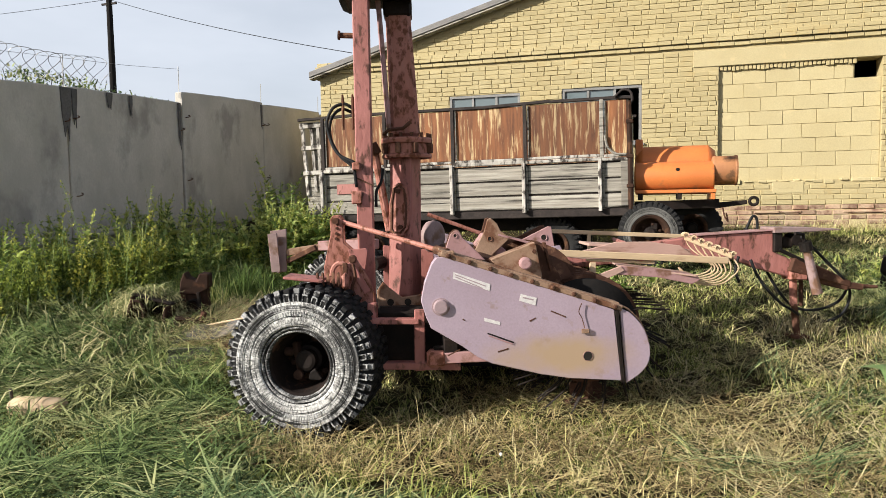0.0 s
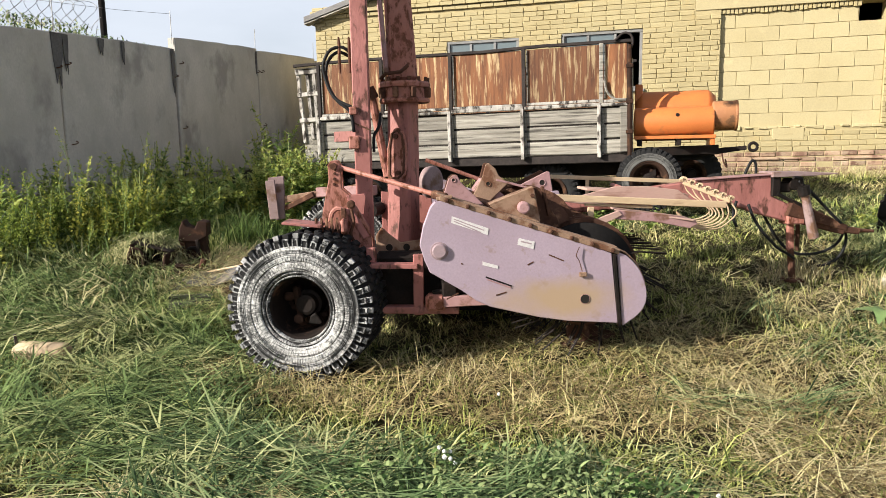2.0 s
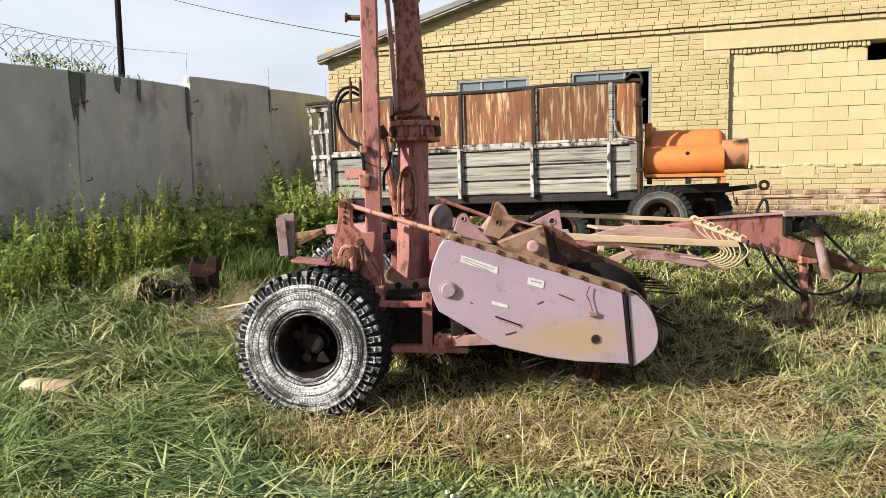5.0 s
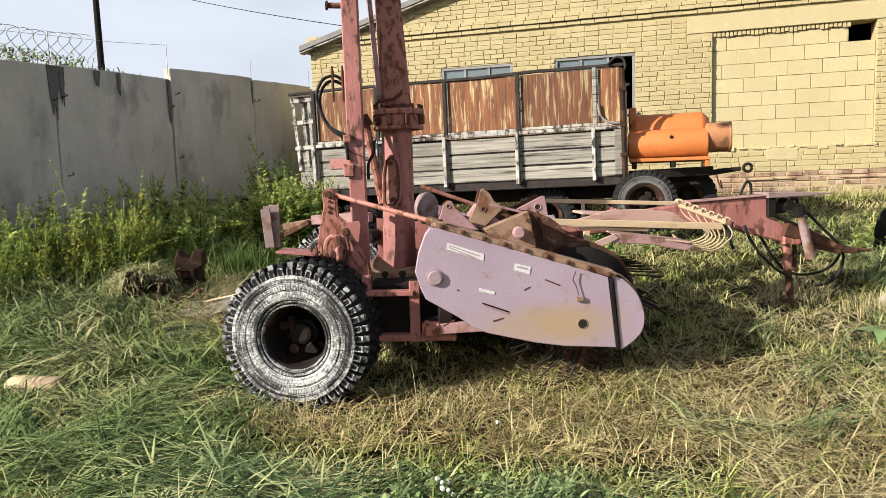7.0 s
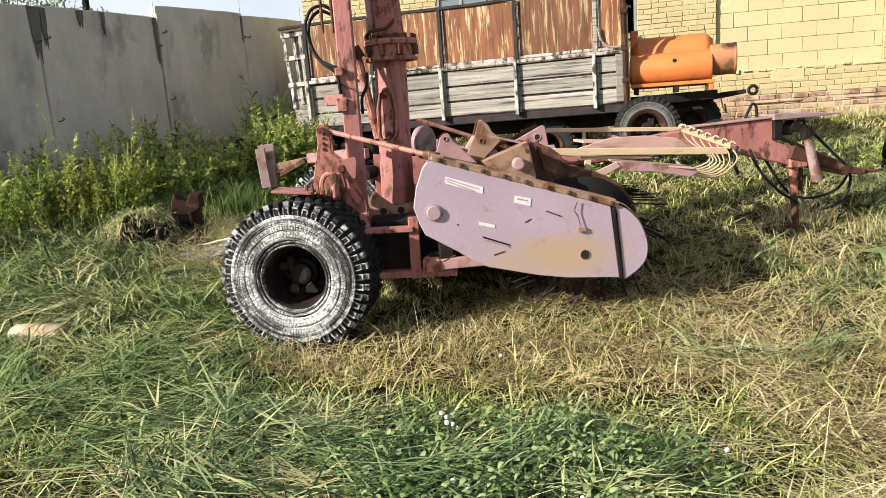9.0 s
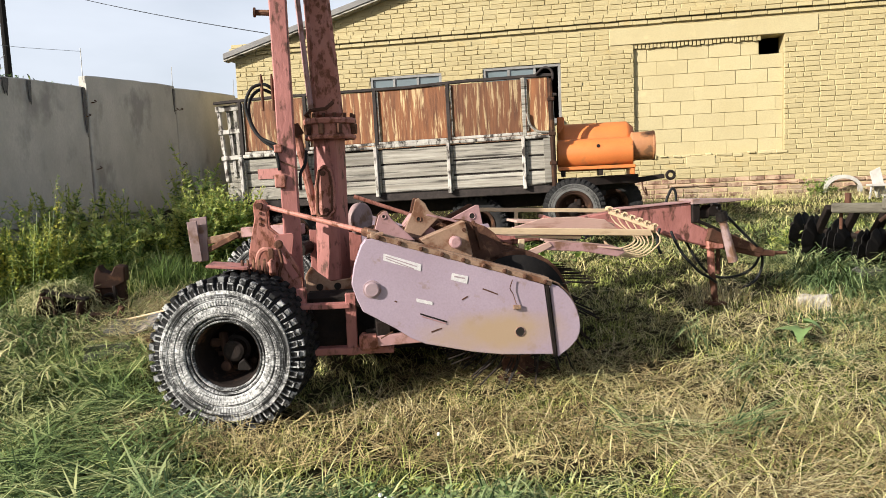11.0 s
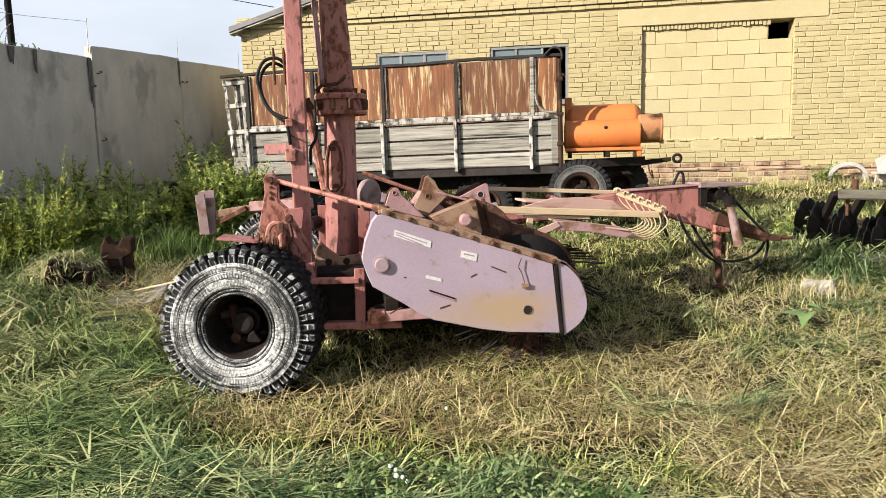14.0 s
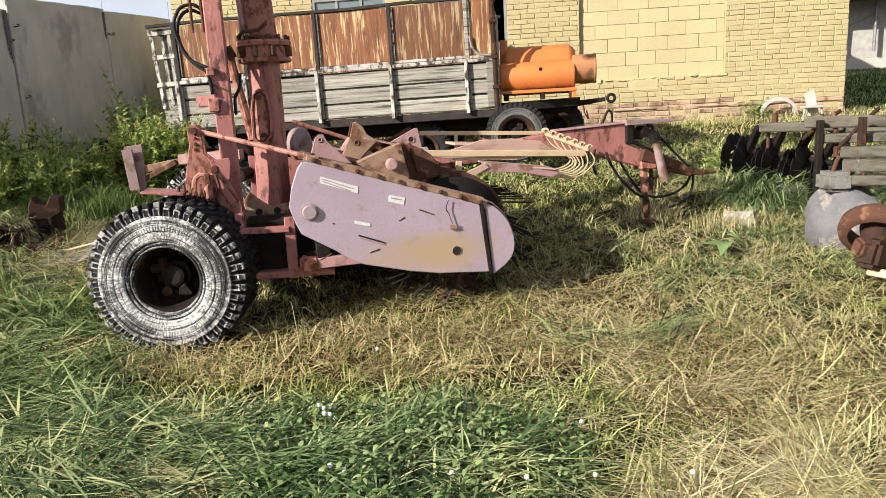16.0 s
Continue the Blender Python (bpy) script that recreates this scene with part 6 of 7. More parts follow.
def build_grass():
    # short upright stubble in small clumps over the whole yard, soil darkened as shade between
    for n, y0, y1, ln, wd in ((80000, 2.2, 5.2, 0.9, 1.35), (105000, 5.0, 9.0, 0.85, 1.4), (90000, 8.8, 14.3, 0.95, 1.7)):
        x, y = scatter(n, -7.7, 9.0, y0, y1, 0.9)
        f = patch_noise(x, y, 6.5, 2.0) + 0.5 * patch_noise(x, y, 1.7, 8.0)
        corner = np.clip((-x - 2.9) / 0.6, 0, 1) * np.clip((y - 4.6 - 0.25 * (x + 3)) / 0.5, 0, 1)
        keep = (f + 0.35 * RS.rand(len(x)) > 0.2) & (RS.rand(len(x)) > 0.8 * corner)
        x, y, f = x[keep], y[keep], f[keep]
        m = len(x)
        L = (0.045 + 0.10 * RS.rand(m) ** 1.5) * ln * (1 + 0.5 * np.clip(f, -0.5, 0.8))
        lush = np.clip((-x - 2.6) / 1.5, 0, 1) * np.clip((y - 3.6) / 1.0, 0, 1) * (((x + 4.0) ** 2 + (y - 6.7) ** 2) > 0.9)
        L = L * (1 + 0.9 * lush)
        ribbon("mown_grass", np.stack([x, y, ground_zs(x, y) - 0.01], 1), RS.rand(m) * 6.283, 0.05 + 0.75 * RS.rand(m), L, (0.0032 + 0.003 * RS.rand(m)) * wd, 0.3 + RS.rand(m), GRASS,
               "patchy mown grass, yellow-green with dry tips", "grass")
    # matted long blades lying this way and that
    for n, y0, y1, wd in ((6500, 2.2, 5.6, 1.4), (7500, 5.4, 9.5, 1.5), (6500, 9.2, 14.2, 1.8)):
        x, y = scatter(n, -7.6, 8.0, y0, y1, 0.9)
        m = len(x)
        comb = 4.0 * patch_noise(x, y, 1.6, 4.0) + 3.0 * patch_noise(x, y, 4.0, 6.0)
        z = ground_zs(x, y) + 0.05 * RS.rand(m)
        ribbon("matted_grass", np.stack([x, y, z], 1), comb + RS.randn(m) * 1.2, 0.7 + 0.8 * RS.rand(m), 0.12 + 0.25 * RS.rand(m) ** 1.6, (0.0035 + 0.003 * RS.rand(m)) * wd, 0.4 + 0.9 * RS.rand(m), GRASS,
               "matted yellow-green grass lying in swirls", "grass")
    # loose hay stalks, thicker in drifts and on the open side
    for n, y0, y1, wd in ((11000, 2.2, 5.6, 1.4), (11000, 5.4, 9.5, 1.4), (7000, 9.0, 14.2, 1.8)):
        x, y = scatter(n, -5.6, 8.0, y0, y1, 0.9)
        lushy = ((x + 0.5) ** 2 / 0.7 + (y - 3.35) ** 2 / 0.5 < 1) | (x < -3.1)
        keep = (1.1 * patch_noise(x, y, 0.9, 3.0) + 0.9 * patch_noise(x, y, 3.6, 5.0) + 0.30 * np.clip(x + 0.7, -1.2, 1.6) + RS.rand(len(x)) * 0.7 - 0.55 - 0.7 * lushy) > 0.0
        x, y = x[keep], y[keep]
        m = len(x)
        z = ground_zs(x, y) + 0.012 + (0.03 + np.clip(patch_noise(x, y, 2.6, 9.0), 0, 1) * 0.16) * RS.rand(m)
        ribbon("loose_hay", np.stack([x, y, z], 1), RS.rand(m) * 6.283, 1.25 + 0.35 * RS.rand(m), 0.14 + 0.36 * RS.rand(m) ** 1.8, (0.003 + 0.003 * RS.rand(m)) * wd, (RS.rand(m) - 0.3) * 0.8, HAY,
               "dry cut hay stalks lying about", "hay")
    # handfuls of hay and of cut grass
    spots = []
    for _ in range(330):
        y = 2.2 + 5.0 * RS.rand() ** 1.1
        x = -1.6 + (0.72 * (y - 0.4) + 2.6) * RS.rand()
        if RS.rand() < 0.25 + 0.75 * min(1, max(0, (x + 0.4) / 1.2)) and not ((x + 0.5) ** 2 / 0.5 + (y - 3.3) ** 2 / 0.35 < 1):
            spots.append((x, y, int(14 + 40 * RS.rand()), 0.10 + 0.09 * RS.rand()))
    for _ in range(90):
        spots.append((0.55 + 1.0 * RS.rand(), 2.3 + 0.95 * RS.rand(), 50, 0.16))
    spots += [(0.55, 5.0, 60, 0.22), (0.75, 4.85, 40, 0.2), (2.1, 6.3, 60, 0.22), (1.9, 6.0, 50, 0.2), (-1.35, 3.0, 110, 0.2), (-1.5, 2.8, 110, 0.22), (-1.75, 2.9, 80, 0.2), (-1.2, 2.7, 60, 0.2)]
    bundles("hay_handfuls", spots, HAY, "cut hay lying in loose handfuls", "hay", 0.34, 0.0046, 0.09)
    spots = []
    for cx, cy, rx, ry, n in ((-4.7, 5.6, 1.3, 0.7, 110), (-5.1, 6.5, 1.0, 0.5, 70), (-3.6, 4.4, 1.2, 0.8, 70), (-0.6, 3.1, 0.7, 0.45, 26), (-1.7, 3.2, 0.8, 0.5, 40), (-2.9, 3.6, 0.8, 0.5, 30), (1.0, 5.3, 1.6, 1.2, 8)):
        for _ in range(n):
            a, r = RS.rand() * 6.283, math.sqrt(RS.rand())
            spots.append((cx + rx * r * math.cos(a), cy + ry * r * math.sin(a), int(20 + 45 * RS.rand()), 0.12 + 0.1 * RS.rand()))
    bundles("cut_grass_handfuls", [q for q in spots if q[0] < -2.4 and q[1] > 5.2], LUSHLIGHT, "pale green cut grass lying in handfuls", "grass", 0.30, 0.0065, 0.20, 0.5)
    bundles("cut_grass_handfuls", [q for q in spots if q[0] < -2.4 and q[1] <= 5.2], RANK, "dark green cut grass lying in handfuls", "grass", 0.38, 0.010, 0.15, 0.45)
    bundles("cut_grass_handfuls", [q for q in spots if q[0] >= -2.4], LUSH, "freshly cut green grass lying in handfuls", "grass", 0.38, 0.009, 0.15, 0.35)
    # fallen lush swathes: ahead of the path, and on the weedy side
    spots = []
    for cx, cy, rx, ry, n, h in ((-0.5, 3.3, 0.85, 0.6, 3200, 0.24), (-0.55, 3.1, 0.5, 0.4, 1300, 0.26), (-1.75, 3.4, 0.8, 0.5, 1500, 0.2), (0.1, 3.9, 0.6, 0.25, 700, 0.16), (-3.6, 4.2, 1.2, 1.1, 3200, 0.24), (-4.9, 5.2, 1.5, 1.0, 3600, 0.3),
                                 (-5.9, 7.2, 1.5, 1.3, 8000, 0.5), (-6.6, 8.6, 0.9, 1.8, 4000, 0.7), (-6.3, 6.1, 0.9, 0.8, 3000, 0.55), (-6.9, 6.9, 0.6, 0.9, 2500, 0.7), (-5.2, 8.6, 0.8, 0.6, 2500, 0.55), (-3.9, 7.9, 1.2, 0.6, 2200, 0.30), (3.0, 8.2, 0.9, 0.9, 4500, 0.28), (2.3, 6.8, 0.6, 0.5, 1800, 0.2), (2.55, 6.0, 0.35, 0.25, 900, 0.24), (2.4, 7.9, 0.35, 0.6, 1600, 0.5), (2.15, 8.5, 0.3, 0.4, 900, 0.45), (3.6, 6.6, 0.8, 0.8, 2600, 0.25), (1.6, 6.1, 0.4, 0.35, 900, 0.18), (-4.6, 9.5, 1.2, 1.0, 4000, 0.4),
                                 (-5.1, 6.35, 0.4, 0.3, 1500, 0.4), (1.5, 10.5, 3.0, 1.5, 7000, 0.16)):
        a, r = RS.rand(n) * 6.283, np.sqrt(RS.rand(n))
        x, y = cx + rx * r * np.cos(a), cy + ry * r * np.sin(a)
        k = ~in_machine(x, y) & (x > -7.75)
        spots.append((x[k], y[k], np.full(k.sum(), h)))
    x, y, h = (np.concatenate(q) for q in zip(*spots))
    m = len(x)
    clump = patch_noise(x, y, 2.2, 1.0)
    way = 5.0 * patch_noise(x, y, 2.0, 7.0) + RS.randn(m) * 1.1
    lean = 0.5 + 0.9 * RS.rand(m)
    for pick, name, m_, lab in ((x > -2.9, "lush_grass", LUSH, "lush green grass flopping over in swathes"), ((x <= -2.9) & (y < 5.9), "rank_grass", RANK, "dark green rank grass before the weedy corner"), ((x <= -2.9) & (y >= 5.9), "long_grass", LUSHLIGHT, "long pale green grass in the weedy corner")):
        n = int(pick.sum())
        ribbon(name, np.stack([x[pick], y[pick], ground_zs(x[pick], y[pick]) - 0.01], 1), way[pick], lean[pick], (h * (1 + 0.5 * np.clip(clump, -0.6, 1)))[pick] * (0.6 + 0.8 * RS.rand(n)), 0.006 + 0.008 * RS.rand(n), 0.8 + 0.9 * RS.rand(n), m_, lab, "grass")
    # tufts that grow up against the machine and stones
    spots = []
    for cx, cy, rx, ry, n in ((-2.2, 4.35, 0.8, 0.15, 160), (-0.9, 4.85, 1.3, 0.25, 90), (1.2, 7.2, 0.3, 0.2, 300), (-2.9, 6.6, 0.7, 0.4, 900), (1.9, 6.85, 0.4, 0.2, 350), (4.5, 13.9, 2.0, 0.4, 1500), (1.5, 13.9, 2.0, 0.35, 900), (0.0, 4.5, 1.5, 0.7, 90)):
        a, r = RS.rand(n) * 6.283, np.sqrt(RS.rand(n))
        spots.append((cx + rx * r * np.cos(a), cy + ry * r * np.sin(a)))
    x, y = (np.concatenate(q) for q in zip(*spots))
    m = len(x)
    ribbon("grass_tufts", np.stack([x, y, ground_zs(x, y)], 1), RS.rand(m) * 6.283, 0.1 + 0.5 * RS.rand(m), 0.10 + 0.22 * RS.rand(m), 0.003 + 0.002 * RS.rand(m), 0.3 + 0.8 * RS.rand(m), HAY,
           "taller straw-coloured tufts against the machine", "grass")
    # single dry stalks that stand or hang bent over the grass
    n = 150
    x, y = np.where(RS.rand(n) < 0.6, -2.0 + 2.4 * RS.rand(n), -0.6 + 3.4 * RS.rand(n)), 0
    y = np.where(x < 0.4, 4.3 + 0.28 * (x + 2.0) + 0.5 * RS.rand(n), 4.2 + 2.8 * RS.rand(n))
    k = ~in_machine(x, y)
    x, y = x[k], y[k]
    n = len(x)
    ribbon("dry_stalks", np.stack([x, y, ground_zs(x, y)], 1), RS.rand(n) * 6.283, 0.1 + 0.6 * RS.rand(n), 0.22 + 0.36 * RS.rand(n), 0.0032 + 0.002 * RS.rand(n), 0.9 + 1.9 * RS.rand(n), HAY,
           "single dry stalks bent over the mown grass", "hay")
    # brown dead thatch round the machine
    spots = []
    for cx, cy, rx, ry, n in ((-1.3, 4.55, 1.9, 0.45, 2600), (-0.2, 5.3, 1.3, 0.6, 1600), (-3.6, 6.4, 0.9, 0.7, 2200), (1.3, 4.2, 0.8, 0.8, 1500)):
        a, r = RS.rand(n) * 6.283, np.sqrt(RS.rand(n))
        spots.append((cx + rx * r * np.cos(a), cy + ry * r * np.sin(a)))
    x, y = (np.concatenate(q) for q in zip(*spots))
    m = len(x)
    ribbon("dead_thatch", np.stack([x, y, ground_zs(x, y) + 0.02 + 0.08 * RS.rand(m)], 1), RS.rand(m) * 6.283, 1.25 + 0.5 * RS.rand(m), 0.1 + 0.22 * RS.rand(m), 0.0045 + 0.004 * RS.rand(m), RS.rand(m) - 0.4, THATCH,
           "brown dead thatch round the machine", "hay")
    # the same mown grass behind the path and out to the sides
    x, y = -7.6 + 19 * RS.rand(150000), -7.0 + 20.5 * RS.rand(150000)
    half = 0.72 * (y - 0.4) + 0.9
    k = (np.abs(x + 0.25 * (y - 0.4)) > half - 0.15) | (y < 2.25)
    k &= (patch_noise(x, y, 1.2, 3.0) + RS.rand(150000) > 0.15) & ((x - 0.0) ** 2 + (y - 0.48) ** 2 > 0.2)
    x, y = x[k], y[k]
    m = len(x)
    ribbon("mown_grass", np.stack([x, y, ground_zs(x, y) * (y > 1) - 0.01], 1), RS.rand(m) * 6.283, 0.1 + 0.8 * RS.rand(m), 0.07 + 0.16 * RS.rand(m), 0.010 + 0.012 * RS.rand(m), 0.3 + RS.rand(m), GRASS,
           "patchy mown grass, yellow-green with dry tips", "grass")
    # lawn on the bank by the neighbouring house
    x, y = 6.0 + 7 * RS.rand(20000), 14.8 + 9 * RS.rand(20000)
    m = len(x)
    ribbon("bank_grass", np.stack([x, y, ground_zs(x, y)], 1), RS.rand(m) * 6.283, 0.1 + 0.6 * RS.rand(m), 0.06 + 0.07 * RS.rand(m), 0.010 + 0.010 * RS.rand(m), 0.3 + 0.6 * RS.rand(m), LUSHLIGHT,
           "green grass on the far bank", "grass")


build_grass()


def build_weeds():
    """Tall weeds along the fence: stems with paired leaves and yellowish seed heads."""
    lb, tb = [], []
    stems = bmesh.new()
    for cx, cy, rx, ry, cnt, h0, h1 in ((-6.9, 7.4, 0.65, 1.0, 75, 0.4, 0.95), (-6.8, 9.3, 0.7, 1.0, 80, 0.4, 0.95), (-5.9, 8.5, 0.7, 0.7, 60, 0.4, 0.85), (-5.3, 9.6, 0.7, 0.7, 50, 0.4, 0.9), (-6.2, 12.0, 0.7, 0.9, 95, 0.6, 1.2), (-5.4, 11.0, 0.7, 0.8, 60, 0.6, 1.0),
                                        (-5.0, 9.1, 0.6, 0.35, 70, 0.6, 1.1), (-7.1, 5.6, 0.5, 0.8, 26, 0.35, 0.7), (-5.9, 7.6, 0.6, 0.4, 60, 0.4, 0.95), (-4.8, 9.2, 0.5, 0.4, 64, 0.6, 1.15), (2.32, 8.85, 0.2, 0.3, 16, 0.2, 0.36), (4.3, 14.0, 0.25, 0.15, 16, 0.2, 0.4), (-0.5, 8.9, 0.5, 0.3, 10, 0.2, 0.4)):
        for _ in range(cnt):
            a, r = RS.rand() * 6.283, math.sqrt(RS.rand())
            x, y = cx + rx * r * math.cos(a), cy + ry * r * math.sin(a)
            if x < -7.75:
                continue
            h = h0 + (h1 - h0) * RS.rand()
            z = ground_z(x, y)
            h *= 1.35 if RS.rand() < 0.08 else 1.0
            lx, ly = (RS.rand() - 0.5) * 0.9 * h, (RS.rand() - 0.5) * 0.9 * h
            rod([(x, y, z), (x + lx * 0.4, y + ly * 0.4, z + h * 0.55), (x + lx, y + ly, z + h)], 0.004, 3, stems, radii=[0.006, 0.0045, 0.002], caps=False)
            k = int(6 + h * 10)
            t = 0.12 + 0.86 * (np.arange(k) + RS.rand(k)) / k
            big = (0.06 + 0.19 * (1 - t) ** 0.8) * (0.8 + 0.5 * RS.rand(k)) * (0.7 + 0.5 * h)
            for _ in (0, 1):
                lb.append(np.stack([x + lx * t ** 1.3, y + ly * t ** 1.3, z + h * t, RS.rand(k) * 6.283, 0.75 + 0.6 * RS.rand(k), big, big * (0.2 + 0.2 * RS.rand(k)), 0.3 + 0.7 * RS.rand(k)], 1))
            if h > 0.7 and RS.rand() < 0.7:
                k = 34
                t = 0.70 + 0.34 * RS.rand(k)
                tb.append(np.stack([x + lx * t ** 1.3, y + ly * t ** 1.3, z + h * t, RS.rand(k) * 6.283, 0.2 + 0.8 * RS.rand(k), 0.03 + 0.04 * RS.rand(k), 0.010 + 0.008 * RS.rand(k), RS.rand(k)], 1))
    ob = finish("weed_stems", stems, RANK)
    tagged(ob, "thin green stems of tall weeds by the fence", "weeds", kind="stuff")
    for q, m, name, lab in ((np.concatenate(lb), WEEDLEAF, "weed_leaves", "dense pointed green leaves of tall weeds by the fence"), (np.concatenate(tb), WEEDTOP, "weed_seed_heads", "yellow-green seed heads on tall weeds")):
        ribbon(name, q[:, :3], q[:, 3], q[:, 4], q[:, 5], q[:, 6], q[:, 7], m, lab, "weeds")
    # bushes that look over the fence
    for cx, cy, z0, z1, w, cnt in ((-8.7, 8.7, 3.1, 3.70, 0.45, 260), (-8.8, 9.6, 3.1, 3.74, 0.5, 320), (-9.0, 10.4, 3.2, 3.68, 0.4, 200), (-9.2, 11.6, 3.3, 3.72, 0.4, 140)):
        b = thing("bush", pose(cx, cy, 0), "leafy bush whose top shows over the concrete fence", "bush", "bushes behind the fence")
        br = bmesh.new()
        for k in range(7):
            a = k * 0.9
            rod([(0, 0, 0.4), (0.12 * math.cos(a), 0.12 * math.sin(a), 2.0), (w * 0.8 * math.cos(a), w * math.sin(a), z1 - 0.15 + 0.1 * math.sin(k * 2.1))], 0.015, 5, br, radii=[0.02, 0.013, 0.004])
        part("branches", br, BLACKTRIM, b)
        cnt *= 3
        p = np.stack([w * RS.randn(cnt) * 0.42, w * RS.randn(cnt) * 0.5, z0 - 0.5 + (z1 - z0 + 0.42) * RS.rand(cnt) ** 0.8], 1)
        o = ribbon("leaf_mass", p, RS.rand(cnt) * 6.283, 0.3 + 1.0 * RS.rand(cnt), 0.05 + 0.05 * RS.rand(cnt), 0.02 + 0.016 * RS.rand(cnt), 0.3 + 0.6 * RS.rand(cnt), LUSH, "", "")
        del o["kind"]
        o.name = "crown"
        o.parent = b
    # yellow-green leafy plumes and tall stalks in the sunny weeds
    stems = bmesh.new()
    lx_, ly_, lz_, ls_ = [], [], [], []
    for cx, cy, rx, ry, cnt, h0, h1 in ((-6.35, 6.65, 0.5, 0.4, 60, 0.6, 1.1), (-6.05, 7.25, 0.5, 0.4, 56, 0.65, 1.2), (-5.75, 7.9, 0.5, 0.4, 20, 0.6, 1.15), (-6.7, 6.2, 0.4, 0.3, 26, 0.5, 0.9), (-4.9, 8.9, 0.5, 0.4, 26, 0.5, 0.9)):
        for _ in range(cnt):
            a, r = RS.rand() * 6.283, math.sqrt(RS.rand())
            x, y = cx + rx * r * math.cos(a), cy + ry * r * math.sin(a)
            h = (h0 + (h1 - h0) * RS.rand()) * (1.4 if RS.rand() < 0.10 else 1.0)
            arch = 3.2 if RS.rand() < 0.25 else 1.0
            z, ox, oy = ground_z(x, y), RS.randn() * 0.12 * arch, RS.randn() * 0.12 * arch
            rod([(x, y, z), (x + ox * 0.4, y + oy * 0.4, z + h * 0.55), (x + ox, y + oy, z + h)], 0.004, 3, stems, radii=[0.006, 0.0045, 0.002], caps=False)
            k = int(50 + 45 * RS.rand())
            t = 0.25 + 0.75 * RS.rand(k) ** 0.8
            out = 0.12 * (1.1 - t) + 0.02
            aa = RS.rand(k) * 6.283
            lx_.append(x + ox * t ** 1.4 + out * np.cos(aa) * RS.rand(k))
            ly_.append(y + oy * t ** 1.4 + out * np.sin(aa) * RS.rand(k))
            lz_.append(z + h * t - (0.25 * h * np.clip(t - 0.6, 0, 1) ** 1.5 * 4 if arch > 1 else 0))
            ls_.append(0.035 + 0.075 * (1.05 - t) * RS.rand(k))
    tagged(finish("plume_stems", stems, RANK), "thin stems of flowering weeds", "weeds", kind="stuff")
    x, y, z, q = (np.concatenate(v) for v in (lx_, ly_, lz_, ls_))
    n = len(x)
    ribbon("leafy_plumes", np.stack([x, y, z], 1), RS.rand(n) * 6.283, 0.5 + 0.9 * RS.rand(n), q, q * (0.30 + 0.2 * RS.rand(n)), 0.3 + 0.8 * RS.rand(n), GOLDLEAF, "yellow-green leafy plumes of flowering weeds", "weeds")
    for cx, cy, rx, ry, n, ln in ((-5.8, 7.2, 0.8, 0.5, 1300, 0.60), (-5.2, 7.9, 0.7, 0.5, 1500, 0.6), (-4.6, 8.3, 0.7, 0.5, 900, 0.45), (-6.9, 6.0, 0.6, 0.6, 900, 0.6), (-6.2, 5.3, 0.7, 0.5, 900, 0.45), (-4.2, 8.4, 0.6, 0.5, 600, 0.35)):
        a, r = RS.rand(n) * 6.283, np.sqrt(RS.rand(n))
        x, y = cx + rx * r * np.cos(a), cy + ry * r * np.sin(a)
        keep = patch_noise(x, y, 3.0, 2.0) + 0.7 * RS.rand(n) > 0.15
        x, y = x[keep], y[keep]
        n = len(x)
        ribbon("upright_grass", np.stack([x, y, ground_zs(x, y) - 0.01], 1), RS.rand(n) * 6.283, 0.05 + 0.5 * RS.rand(n), ln * (0.55 + 0.7 * RS.rand(n)), 0.008 + 0.007 * RS.rand(n), 0.3 + 1.0 * RS.rand(n), LUSHLIGHT, "tall green grass among the weeds", "grass")
    # small broad clover leaves in the lush swathe
    n = 2600
    a, r = RS.rand(n) * 6.283, np.sqrt(RS.rand(n))
    x, y = -0.55 + 0.85 * r * np.cos(a), 3.15 + 0.55 * r * np.sin(a)
    k = patch_noise(x, y, 4.0, 3.0) + 0.6 * RS.rand(n) > 0.2
    x, y = x[k], y[k]
    n = len(x)
    ribbon("clover_leaves", np.stack([x, y, ground_zs(x, y) + 0.05 + 0.16 * RS.rand(n)], 1), RS.rand(n) * 6.283, 0.8 + 0.9 * RS.rand(n), 0.022 + 0.03 * RS.rand(n), 0.013 + 0.012 * RS.rand(n), 0.3 + 0.8 * RS.rand(n), CLOVER, "broad clover leaves among lush grass", "clover")
    # white clover heads in the lush swathe
    for k in range(26):
        x, y = ((-0.93 + RS.randn() * 0.04, 3.52 + RS.randn() * 0.04) if k < 7 else (-0.6 + RS.randn() * 0.5, 3.0 + RS.randn() * 0.3))
        z = ground_z(x, y) + 0.13 + 0.06 * RS.rand()
        bm = bmesh.new()
        bmesh.ops.create_icosphere(bm, subdivisions=2, radius=0.010)
        for v in bm.verts:
            v.co *= 0.8 + 0.4 * random.random()
        f = thing("clover_flower", pose(x, y, z), "small white clover flower above green grass", "flower", "clover flowers")
        part("head", bm, FLOWER, f)
        part("stalk", rod([(0, 0, 0), (0.01, 0.01, -0.1), (0.0, 0.02, -0.2)], 0.002, 4), LUSH, f)


build_weeds()


